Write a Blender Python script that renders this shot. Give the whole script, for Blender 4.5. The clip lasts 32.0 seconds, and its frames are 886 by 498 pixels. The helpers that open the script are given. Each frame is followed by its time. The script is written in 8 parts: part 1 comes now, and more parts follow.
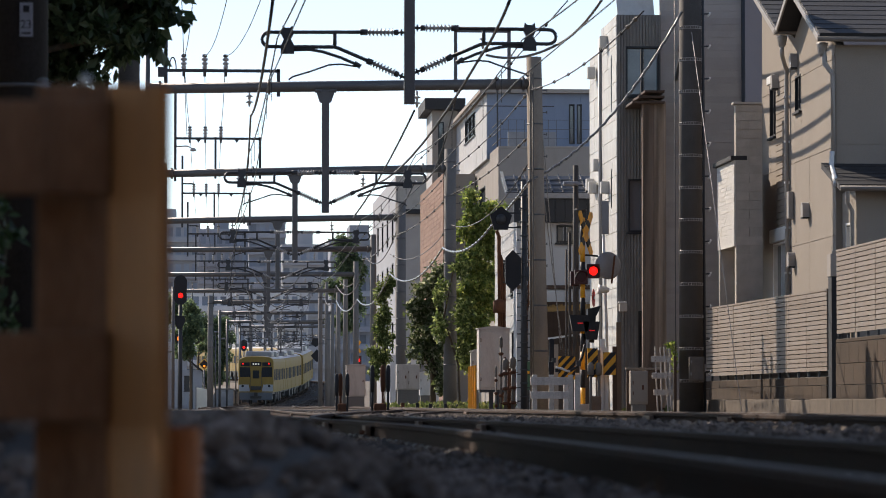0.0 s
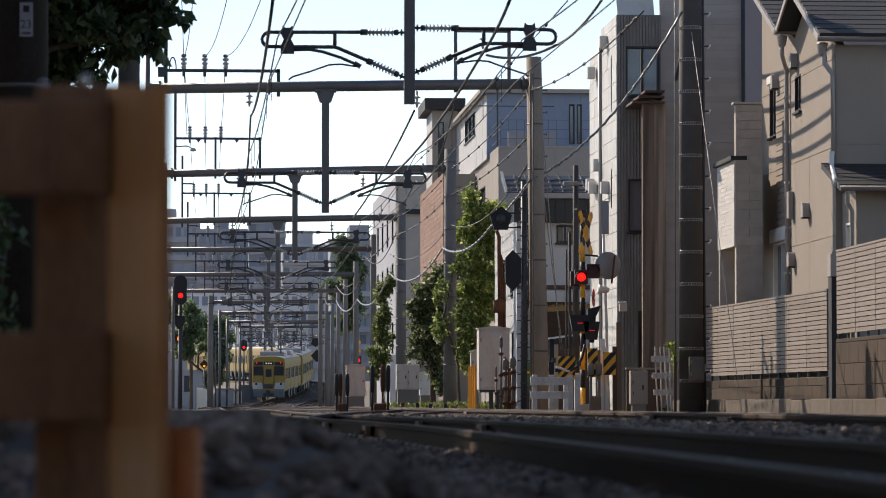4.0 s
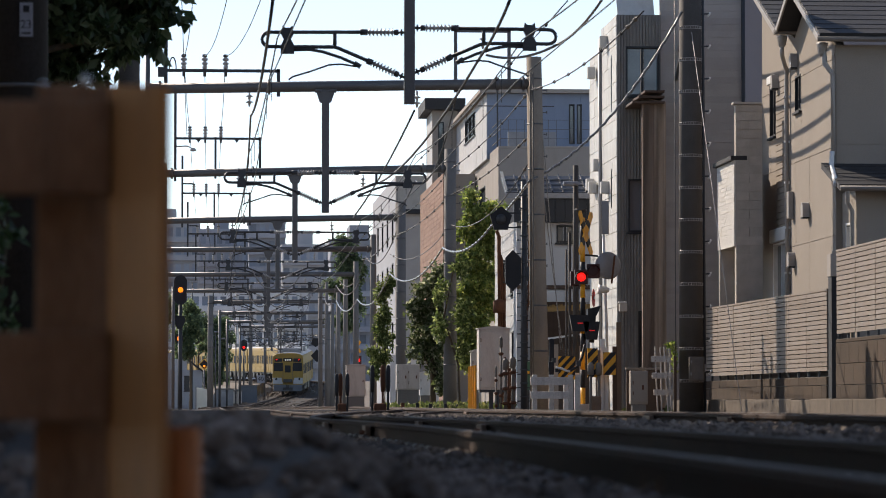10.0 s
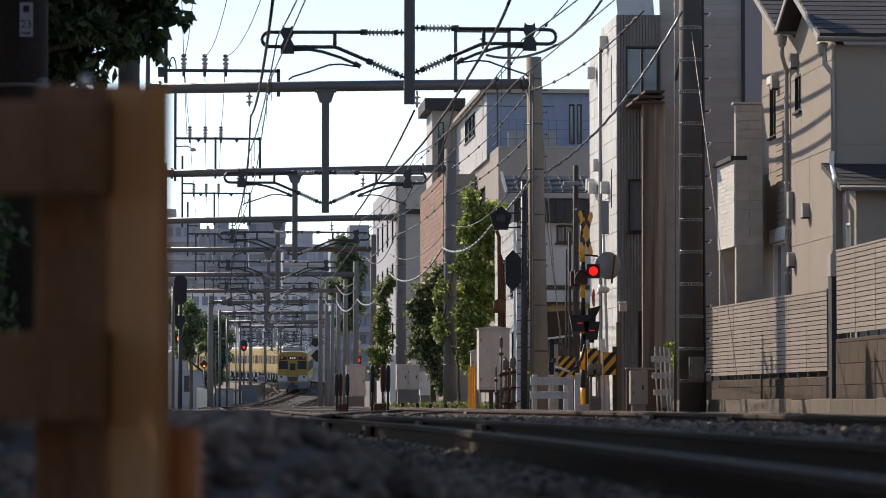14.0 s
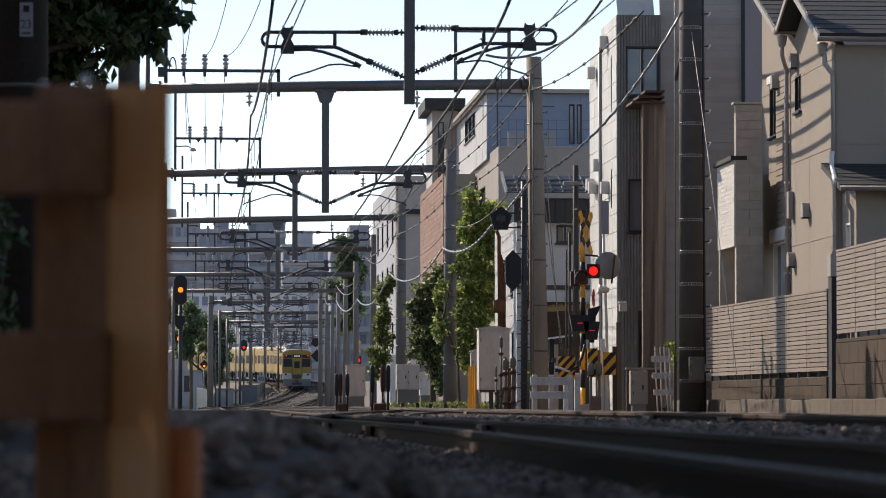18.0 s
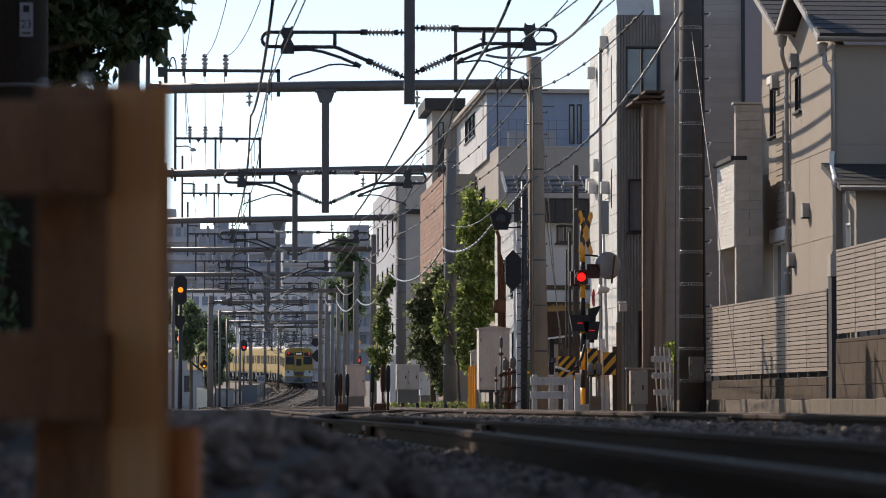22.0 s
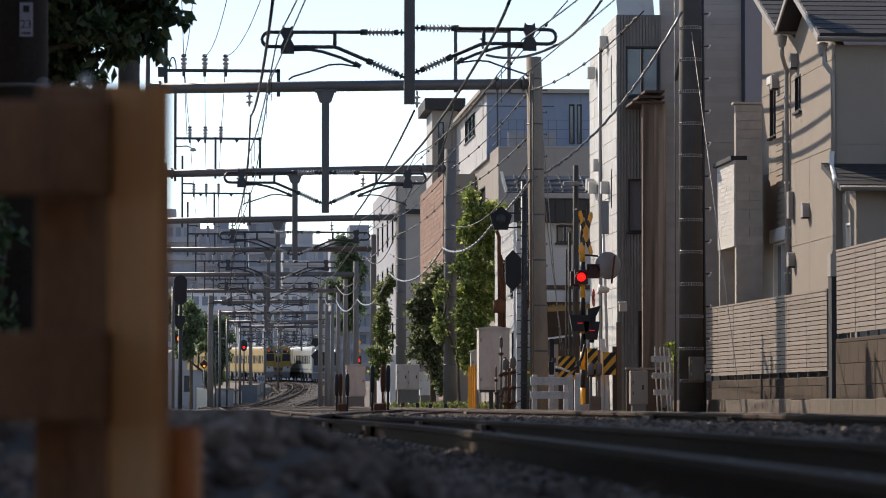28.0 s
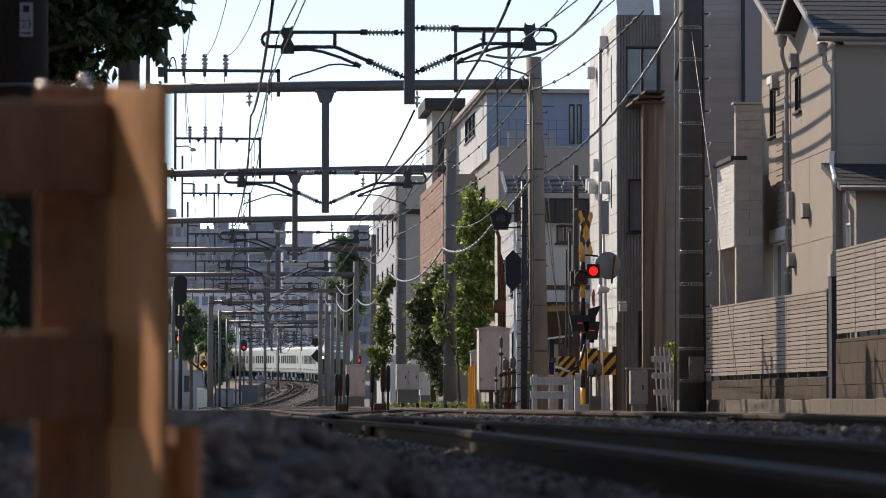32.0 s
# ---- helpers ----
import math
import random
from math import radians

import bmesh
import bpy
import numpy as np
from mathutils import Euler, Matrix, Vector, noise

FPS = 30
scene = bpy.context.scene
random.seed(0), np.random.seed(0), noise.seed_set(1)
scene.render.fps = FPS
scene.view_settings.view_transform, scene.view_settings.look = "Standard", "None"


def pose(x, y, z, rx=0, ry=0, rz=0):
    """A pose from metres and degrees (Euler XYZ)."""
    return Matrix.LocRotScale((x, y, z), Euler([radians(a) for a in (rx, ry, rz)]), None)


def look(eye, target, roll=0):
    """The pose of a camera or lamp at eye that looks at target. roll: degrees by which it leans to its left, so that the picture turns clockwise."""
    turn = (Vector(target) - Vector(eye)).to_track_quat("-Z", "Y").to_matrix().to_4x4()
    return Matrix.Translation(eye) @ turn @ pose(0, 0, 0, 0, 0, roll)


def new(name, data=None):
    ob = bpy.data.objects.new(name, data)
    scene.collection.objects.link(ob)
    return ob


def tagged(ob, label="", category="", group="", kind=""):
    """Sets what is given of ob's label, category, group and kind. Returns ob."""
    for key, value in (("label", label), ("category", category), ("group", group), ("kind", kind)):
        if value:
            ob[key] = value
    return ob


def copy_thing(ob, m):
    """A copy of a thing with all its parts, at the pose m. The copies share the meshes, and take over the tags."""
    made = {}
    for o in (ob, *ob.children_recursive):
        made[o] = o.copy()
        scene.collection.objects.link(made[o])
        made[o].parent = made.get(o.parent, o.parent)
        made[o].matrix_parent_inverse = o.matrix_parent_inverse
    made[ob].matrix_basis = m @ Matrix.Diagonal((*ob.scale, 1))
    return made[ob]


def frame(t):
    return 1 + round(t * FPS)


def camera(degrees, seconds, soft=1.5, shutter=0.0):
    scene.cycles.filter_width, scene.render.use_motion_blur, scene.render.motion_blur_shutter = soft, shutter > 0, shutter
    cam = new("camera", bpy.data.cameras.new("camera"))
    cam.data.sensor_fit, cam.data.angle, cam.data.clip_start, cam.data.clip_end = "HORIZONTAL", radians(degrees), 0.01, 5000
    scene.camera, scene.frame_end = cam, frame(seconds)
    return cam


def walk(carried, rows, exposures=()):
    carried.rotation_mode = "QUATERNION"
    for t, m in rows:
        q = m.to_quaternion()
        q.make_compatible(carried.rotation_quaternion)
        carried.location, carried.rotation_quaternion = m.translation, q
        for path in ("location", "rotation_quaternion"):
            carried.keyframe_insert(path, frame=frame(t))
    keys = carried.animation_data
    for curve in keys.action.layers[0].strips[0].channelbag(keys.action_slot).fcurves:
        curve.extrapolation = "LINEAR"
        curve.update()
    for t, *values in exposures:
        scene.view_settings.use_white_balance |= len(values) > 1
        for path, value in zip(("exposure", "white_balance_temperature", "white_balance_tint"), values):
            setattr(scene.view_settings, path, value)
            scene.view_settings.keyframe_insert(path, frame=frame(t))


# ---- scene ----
import itertools

# ---- camera: on a low tripod beside the track, it stands still ----
cam = camera(14.885, 32.0, 0.9)
cam.data.dof.use_dof = True
cam.data.dof.focus_distance = 120.0
cam.data.dof.aperture_fstop = 6.0
EYE = (0.0, 0.0, 0.14)
AIM = (0.0 + 68.67, 996.59, 0.14 + 45.62)
walk(cam, [(0.0, look(EYE, AIM)), (32.0, look(EYE, AIM))], exposures=[(0.0, 0.39, 6600, 14), (32.0, 0.39, 6600, 14)])

# ---- light: afternoon sun from the left of the line ----
SUN_AZ, SUN_EL = 34.0, 33.0      # degrees to the left of the line's direction, above the horizon
sa, se = radians(SUN_AZ), radians(SUN_EL)
SUN_DIR = Vector((-math.sin(sa) * math.cos(se), math.cos(sa) * math.cos(se), math.sin(se)))
sun = new("sun", bpy.data.lights.new("sun", "SUN"))
sun.data.energy, sun.data.angle, sun.data.color = 4.8, radians(0.53), (1.0, 0.89, 0.74)
sun.rotation_euler = SUN_DIR.to_track_quat("Z", "Y").to_euler()
world = bpy.data.worlds.new("sky")
scene.world = world
world.use_nodes = True
wn = world.node_tree
sky = wn.nodes.new("ShaderNodeTexSky")
sky.sky_type, sky.sun_disc = "NISHITA", False
sky.sun_elevation, sky.sun_rotation = se, -sa
sky.air_density, sky.dust_density, sky.ozone_density = 0.85, 0.0, 1.8
wn.nodes["Background"].inputs["Strength"].default_value = 0.125
pale = wn.nodes.new("ShaderNodeHueSaturation")      # thin summer haze takes some of the blue away
pale.inputs["Saturation"].default_value = 0.86
wn.links.new(sky.outputs["Color"], pale.inputs["Color"])
wn.links.new(pale.outputs["Color"], wn.nodes["Background"].inputs["Color"])


# ---- materials ----
def mat(name, col, rough=0.6, metal=0.0, var=0.25, scale=2.0, fine=40.0, bump=0.15, dirt=None, dirt_amount=0.45,
        stretch=(1, 1, 1), spec=None, rand=0.0, emit=0.0, coat=0.0, ribs=0.0, rib_axis="X"):
    """A surface with two scales of variation, stains of a second colour and a fine relief."""
    m = bpy.data.materials.new(name)
    m.use_nodes = True
    n, l = m.node_tree.nodes, m.node_tree.links
    b = n["Principled BSDF"]
    b.inputs["Metallic"].default_value = metal
    b.inputs["Specular IOR Level"].default_value = spec if spec is not None else 0.12 if rough >= 0.7 else 0.35
    b.inputs["Coat Weight"].default_value = coat
    tc = n.new("ShaderNodeTexCoord")
    mp = n.new("ShaderNodeMapping")
    mp.inputs["Scale"].default_value = stretch
    l.new(tc.outputs["Object"], mp.inputs["Vector"])
    big = n.new("ShaderNodeTexNoise")
    big.inputs["Scale"].default_value, big.inputs["Detail"].default_value = scale, 5
    l.new(mp.outputs["Vector"], big.inputs["Vector"])
    small = n.new("ShaderNodeTexNoise")
    small.inputs["Scale"].default_value, small.inputs["Detail"].default_value = fine, 3
    l.new(mp.outputs["Vector"], small.inputs["Vector"])
    ramp = n.new("ShaderNodeValToRGB")
    lo = [c * (1 - var) for c in col]
    hi = [min(1, c * (1 + var * 0.7)) for c in col]
    ramp.color_ramp.elements[0].position, ramp.color_ramp.elements[0].color = 0.3, (*lo, 1)
    ramp.color_ramp.elements[1].position, ramp.color_ramp.elements[1].color = 0.7, (*hi, 1)
    mix = n.new("ShaderNodeMath")
    mix.operation = "MULTIPLY_ADD"
    mix.inputs[1].default_value = 0.5
    l.new(small.outputs["Fac"], mix.inputs[0])
    sc = n.new("ShaderNodeMath")
    sc.operation = "MULTIPLY"
    sc.inputs[1].default_value = 0.5
    l.new(big.outputs["Fac"], sc.inputs[0])
    l.new(sc.outputs[0], mix.inputs[2])
    l.new(mix.outputs[0], ramp.inputs["Fac"])
    out = ramp.outputs["Color"]
    if dirt:
        st = n.new("ShaderNodeTexNoise")
        st.inputs["Scale"].default_value, st.inputs["Detail"].default_value = scale * 0.6, 8
        st.inputs["Roughness"].default_value = 0.7
        mp2 = n.new("ShaderNodeMapping")
        mp2.inputs["Scale"].default_value = (stretch[0] * 2.2, stretch[1] * 2.2, stretch[2] * 0.5)
        mp2.inputs["Location"].default_value = (3.1, 7.7, 1.3)
        l.new(tc.outputs["Object"], mp2.inputs["Vector"])
        l.new(mp2.outputs["Vector"], st.inputs["Vector"])
        r2 = n.new("ShaderNodeMapRange")
        r2.inputs["From Min"].default_value, r2.inputs["From Max"].default_value = 0.5, 0.78
        r2.inputs["To Max"].default_value = dirt_amount
        l.new(st.outputs["Fac"], r2.inputs["Value"])
        mx = n.new("ShaderNodeMix")
        mx.data_type = "RGBA"
        l.new(r2.outputs["Result"], mx.inputs["Factor"])
        l.new(out, mx.inputs[6])
        mx.inputs[7].default_value = (*dirt, 1)
        out = mx.outputs[2]
    if rand:
        oi = n.new("ShaderNodeObjectInfo")
        hs = n.new("ShaderNodeHueSaturation")
        mr = n.new("ShaderNodeMapRange")
        mr.inputs["To Min"].default_value, mr.inputs["To Max"].default_value = 1 - rand, 1 + rand
        l.new(oi.outputs["Random"], mr.inputs["Value"])
        l.new(mr.outputs["Result"], hs.inputs["Value"])
        l.new(out, hs.inputs["Color"])
        out = hs.outputs["Color"]
    l.new(out, b.inputs["Base Color"])
    rr = n.new("ShaderNodeMapRange")
    rr.inputs["To Min"].default_value, rr.inputs["To Max"].default_value = max(0.03, rough - 0.12), min(1, rough + 0.12)
    l.new(big.outputs["Fac"], rr.inputs["Value"])
    l.new(rr.outputs["Result"], b.inputs["Roughness"])
    if bump:
        bp = n.new("ShaderNodeBump")
        bp.inputs["Strength"].default_value, bp.inputs["Distance"].default_value = bump, 0.02
        l.new(small.outputs["Fac"], bp.inputs["Height"])
        if ribs:
            wv = n.new("ShaderNodeTexWave")
            wv.bands_direction = rib_axis
            wv.inputs["Scale"].default_value = 0.314 / ribs
            l.new(tc.outputs["Object"], wv.inputs["Vector"])
            b2 = n.new("ShaderNodeBump")
            b2.inputs["Strength"].default_value, b2.inputs["Distance"].default_value = 0.8, 0.012
            l.new(wv.outputs["Fac"], b2.inputs["Height"])
            l.new(b2.outputs["Normal"], bp.inputs["Normal"])
        l.new(bp.outputs["Normal"], b.inputs["Normal"])
    if emit:
        b.inputs["Emission Color"].default_value = (*col, 1)
        b.inputs["Emission Strength"].default_value = emit
    return m


def leaf_mat(name, col, light):
    """Leaves: each clump has its own green, and some light passes through."""
    m = bpy.data.materials.new(name)
    m.use_nodes = True
    n, l = m.node_tree.nodes, m.node_tree.links
    b = n["Principled BSDF"]
    g = n.new("ShaderNodeNewGeometry")
    r = n.new("ShaderNodeValToRGB")
    r.color_ramp.elements[0].color = (*[c * 0.55 for c in col], 1)
    r.color_ramp.elements[1].color = (*light, 1)
    e = r.color_ramp.elements.new(0.55)
    e.color = (*col, 1)
    l.new(g.outputs["Random Per Island"], r.inputs["Fac"])
    l.new(r.outputs["Color"], b.inputs["Base Color"])
    b.inputs["Roughness"].default_value = 0.45
    t = n.new("ShaderNodeBsdfTranslucent")
    l.new(r.outputs["Color"], t.inputs["Color"])
    mx = n.new("ShaderNodeMixShader")
    mx.inputs[0].default_value = 0.58
    l.new(b.outputs[0], mx.inputs[1])
    l.new(t.outputs[0], mx.inputs[2])
    l.new(mx.outputs[0], n["Material Output"].inputs["Surface"])
    return m


def by_island(m, amount):
    """Gives every loose piece of a mesh its own brightness."""
    n, l = m.node_tree.nodes, m.node_tree.links
    b = n["Principled BSDF"]
    src = b.inputs["Base Color"].links[0].from_socket
    g, mr, hs = n.new("ShaderNodeNewGeometry"), n.new("ShaderNodeMapRange"), n.new("ShaderNodeHueSaturation")
    mr.inputs["To Min"].default_value, mr.inputs["To Max"].default_value = 1 - amount, 1 + amount
    l.new(g.outputs["Random Per Island"], mr.inputs["Value"])
    l.new(mr.outputs["Result"], hs.inputs["Value"])
    l.new(src, hs.inputs["Color"])
    l.new(hs.outputs["Color"], b.inputs["Base Color"])
    return m


M = {
    "ground": mat("dry_soil", (0.21, 0.18, 0.15), 0.9, var=0.4, scale=0.6, fine=14, bump=0.6),
    "ballast": mat("ballast", (0.078, 0.068, 0.060), 0.9, var=0.5, scale=3, fine=30, bump=0.8),
    "stone": by_island(mat("crushed_stone", (0.165, 0.130, 0.104), 0.85, var=0.4, scale=9, fine=60, bump=0.5, dirt=(0.05, 0.035, 0.028)), 0.6),
    "rail": mat("rusty_rail", (0.050, 0.031, 0.023), 0.85, 0.0, var=0.4, scale=3, fine=60, bump=0.3),
    "railhead": mat("worn_rail_head", (0.085, 0.067, 0.056), 0.78, 0.0, var=0.2, scale=2, fine=50, bump=0.05),
    "sleeper": mat("old_sleeper", (0.056, 0.044, 0.036), 0.85, var=0.4, scale=4, fine=40, bump=0.4),
    "concrete": mat("weathered_concrete", (0.203, 0.185, 0.164), 0.85, var=0.25, scale=1.6, fine=35, bump=0.35, dirt=(0.10, 0.085, 0.07)),
    "pole_concrete": mat("pole_concrete", (0.29, 0.235, 0.18), 0.8, var=0.2, scale=1.2, fine=40, bump=0.25, dirt=(0.11, 0.10, 0.09)),
    "pole_far": mat("grey_brown_pole", (0.175, 0.165, 0.155), 0.75, var=0.2, scale=1.2, fine=40, bump=0.2, dirt=(0.08, 0.07, 0.06)),
    "pole_brown": mat("brown_painted_pole", (0.086, 0.077, 0.069), 0.7, var=0.3, scale=2.2, fine=40, bump=0.15, dirt=(0.085, 0.065, 0.05)),
    "steel": mat("galvanised_steel", (0.122, 0.118, 0.118), 0.5, 0.35, var=0.25, scale=2.5, fine=50, bump=0.1, dirt=(0.10, 0.085, 0.075)),
    # tan of the added strip: sunlight on the rail sides as a colour
    "trough": mat("sunlit_strip_tan", (0.26, 0.20, 0.165), 0.85, var=0.3, scale=3, fine=40, bump=0.4, dirt=(0.10, 0.075, 0.06), rand=0.12),
    "steel_dark": mat("dark_steel", (0.06, 0.062, 0.066), 0.55, 0.3, var=0.3, scale=3, fine=50, bump=0.1),
    "wire": mat("stranded_wire", (0.05, 0.05, 0.052), 0.5, 0.5, var=0.2, bump=0.0),
    "wire_bright": mat("sheathed_cable", (0.26, 0.25, 0.24), 0.3, 0.3, var=0.2, bump=0.0),
    "cable_grey": mat("grey_bundled_sheath", (0.15, 0.145, 0.14), 0.28, 0.3, var=0.3, scale=8, bump=0.0),
    "porcelain": mat("porcelain", (0.40, 0.38, 0.36), 0.25, var=0.12, bump=0.0, dirt=(0.3, 0.25, 0.2)),
    "black": mat("matt_black", (0.018, 0.018, 0.02), 0.6, var=0.3, bump=0.05),
    "white_paint": mat("white_paint", (0.70, 0.69, 0.66), 0.55, var=0.1, scale=3, bump=0.1, dirt=(0.35, 0.31, 0.26)),
    "rust": mat("rusty_iron", (0.13, 0.06, 0.035), 0.85, 0.1, var=0.4, scale=6, fine=50, bump=0.4),
    "mirror_back": mat("grey_mirror_back", (0.25, 0.25, 0.26), 0.4, 0.3, var=0.2, scale=3, bump=0.1),
    "old_white": mat("weathered_white_wood", (0.56, 0.51, 0.45), 0.75, var=0.3, scale=5, fine=40, bump=0.3, dirt=(0.14, 0.11, 0.085), dirt_amount=0.6),
    "yellow_paint": mat("signal_yellow", (0.80, 0.38, 0.025), 0.45, var=0.15, scale=4, bump=0.08, dirt=(0.30, 0.17, 0.05)),
    "train_yellow": mat("train_yellow", (0.28, 0.190, 0.050), 0.6, var=0.1, scale=1.2, bump=0.02, spec=0.25, dirt=(0.40, 0.29, 0.08), dirt_amount=0.3),
    "train_panel": mat("train_pale_panel", (0.42, 0.44, 0.46), 0.5, var=0.15, scale=1.2, bump=0.02),
    "train_grey": mat("train_grey", (0.119, 0.133, 0.154), 0.5, var=0.15, scale=1.2, bump=0.02),
    "train_silver": mat("train_pale", (0.33, 0.35, 0.335), 0.42, 0.2, var=0.06, scale=0.8, bump=0.0),
    "train_roof": mat("train_roof", (0.272, 0.272, 0.272), 0.45, 0.1, var=0.2, scale=1.5, bump=0.1, dirt=(0.15, 0.13, 0.11)),
    "train_window": mat("tinted_window", (0.04, 0.044, 0.048), 0.6, var=0.35, scale=1.2, bump=0.0, spec=0.02),
    "red_lamp": mat("red_lamp", (1.0, 0.012, 0.008), 0.3, var=0.0, bump=0.0, emit=1.3),
    "amber_lamp": mat("amber_lamp", (1.0, 0.22, 0.01), 0.3, var=0.0, bump=0.0, emit=1.3),
    "white_lamp": mat("white_lamp", (1.0, 0.95, 0.85), 0.3, var=0.0, bump=0.0, emit=3.0),
    "dim_red": mat("dim_red_bar", (0.6, 0.02, 0.02), 0.4, var=0.0, bump=0.0, emit=0.35),
    "sign_glow": mat("sign_glow", (0.8, 0.8, 0.7), 0.4, var=0.0, bump=0.0, emit=0.3),
    "lens_off": mat("dark_lens", (0.05, 0.012, 0.012), 0.2, var=0.1, bump=0.0),
}


# ---- helpers for meshes ----
def box(bm, c, s, bevel=0.0, rot=None):
    x, y, z = s[0] / 2, s[1] / 2, s[2] / 2
    vs = []
    for k in ((-x, -y, -z), (x, -y, -z), (x, y, -z), (-x, y, -z), (-x, -y, z), (x, -y, z), (x, y, z), (-x, y, z)):
        v = Vector(k)
        if rot:
            v.rotate(rot)
        vs.append(bm.verts.new(v + Vector(c)))
    fs = [bm.faces.new([vs[i] for i in f]) for f in ((3, 2, 1, 0), (4, 5, 6, 7), (0, 1, 5, 4), (1, 2, 6, 5), (2, 3, 7, 6), (3, 0, 4, 7))]
    if bevel:
        es = {e for f in fs for e in f.edges}
        bmesh.ops.bevel(bm, geom=list(es), offset=bevel, segments=2, affect="EDGES", profile=0.6)


def span(bm, x0, x1, y0, y1, z0, z1, bevel=0.0):
    box(bm, ((x0 + x1) / 2, (y0 + y1) / 2, (z0 + z1) / 2), (abs(x1 - x0), abs(y1 - y0), abs(z1 - z0)), bevel)


def cyl(bm, a, b, r, r2=None, seg=12, caps=True):
    a, b = Vector(a), Vector(b)
    q = (b - a).to_track_quat("Z", "Y")
    r2 = r if r2 is None else r2
    ra, rb = [], []
    for i in range(seg):
        t = 2 * math.pi * i / seg
        d = Vector((math.cos(t), math.sin(t), 0))
        d.rotate(q)
        ra.append(bm.verts.new(a + d * r))
        rb.append(bm.verts.new(b + d * r2))
    for i in range(seg):
        f = bm.faces.new((ra[i], ra[(i + 1) % seg], rb[(i + 1) % seg], rb[i]))
        f.smooth = seg > 6
    if caps:
        bm.faces.new(ra[::-1])
        bm.faces.new(rb)


def tube(bm, pts, r, seg=6):
    pts = [Vector(p) for p in pts]
    rings = []
    for i, p in enumerate(pts):
        d = (pts[min(i + 1, len(pts) - 1)] - pts[max(i - 1, 0)]).normalized()
        side = d.cross(Vector((0, 0, 1)))
        if side.length < 1e-3:
            side = Vector((1, 0, 0))
        side.normalize()
        up = side.cross(d)
        rings.append([bm.verts.new(p + (side * math.cos(2 * math.pi * k / seg) + up * math.sin(2 * math.pi * k / seg)) * r) for k in range(seg)])
    for a, b in zip(rings, rings[1:]):
        for k in range(seg):
            f = bm.faces.new((a[k], a[(k + 1) % seg], b[(k + 1) % seg], b[k]))
            f.smooth = True
    bm.faces.new(rings[0][::-1])
    bm.faces.new(rings[-1])


def lathe(bm, profile, c=(0, 0, 0), axis=(0, 0, 1), seg=16):
    """Turns a profile of (radius, height) round an axis."""
    q = Vector(axis).to_track_quat("Z", "Y")
    rings = []
    for r, h in profile:
        ring = []
        for k in range(seg):
            v = Vector((r * math.cos(2 * math.pi * k / seg), r * math.sin(2 * math.pi * k / seg), h))
            v.rotate(q)
            ring.append(bm.verts.new(v + Vector(c)))
        rings.append(ring)
    for a, b in zip(rings, rings[1:]):
        for k in range(seg):
            f = bm.faces.new((a[k], a[(k + 1) % seg], b[(k + 1) % seg], b[k]))
            f.smooth = True
    bm.faces.new(rings[0][::-1])
    bm.faces.new(rings[-1])


def slab(bm, outline, depth, m=None):
    """A flat plate: an outline of (x, z) given front face at y = 0 and a thickness behind it, then placed by m."""
    m = m or Matrix()
    f = [bm.verts.new(m @ Vector((x, 0, z))) for x, z in outline]
    b = [bm.verts.new(m @ Vector((x, depth, z))) for x, z in outline]
    n = len(outline)
    bm.faces.new(f)
    bm.faces.new(b[::-1])
    for i in range(n):
        bm.faces.new((f[i], b[i], b[(i + 1) % n], f[(i + 1) % n]))


def B():
    return bmesh.new()


def part(name, bm, material, parent=None, label="", at=None):
    me = bpy.data.meshes.new(name)
    bmesh.ops.recalc_face_normals(bm, faces=bm.faces)
    bm.to_mesh(me)
    bm.free()
    me.materials.append(M[material] if isinstance(material, str) else material)
    ob = new(name, me)
    if parent:
        ob.parent = parent
    if at:
        ob.location = at
    if label:
        ob["label"] = label
    return ob


def share(ob, name, parent, m):
    o = new(name, ob.data)
    o.parent = parent
    o.matrix_basis = m
    return o


def thing(name, x, y, z, label, category, group="", rz=0.0, kind=""):
    e = new(name)
    e.empty_display_size = 0.2
    e.matrix_basis = pose(x, y, z, 0, 0, rz)
    return tagged(e, label, category, group, kind)


def sag(a, b, drop, n=14):
    """Points of a wire that hangs between two places."""
    a, b = Vector(a), Vector(b)
    return [a.lerp(b, i / n) - Vector((0, 0, 4 * drop * (i / n) * (1 - i / n))) for i in range(n + 1)]


# ---- the line: two tracks on one alignment, straight, then an S-bend up a slope ----
AL_Y = (0, 10, 20, 27, 33, 40, 50, 70, 140, 170, 200, 240, 269, 285, 300, 315, 330, 345, 360, 375, 390, 410, 440, 480, 600, 800, 1000)
AL_X = (1.72, 1.84, 1.90, 1.80, 1.56, 1.29, 1.05, 0.95, 1.0, 1.4, 2.0, 2.9, 3.75, 4.8, 6.1, 7.65, 8.6, 8.8, 8.3, 7.2, 5.5, 2.8, -2.5, -11, -40, -90, -140)
AL_ZY = (0, 200, 250, 269, 300, 325, 348, 375, 415, 460, 600, 1000)
AL_Z = (0, 0, 0.0, 0.05, 0.6, 1.5, 2.2, 2.65, 3.15, 3.5, 4.0, 4.0)


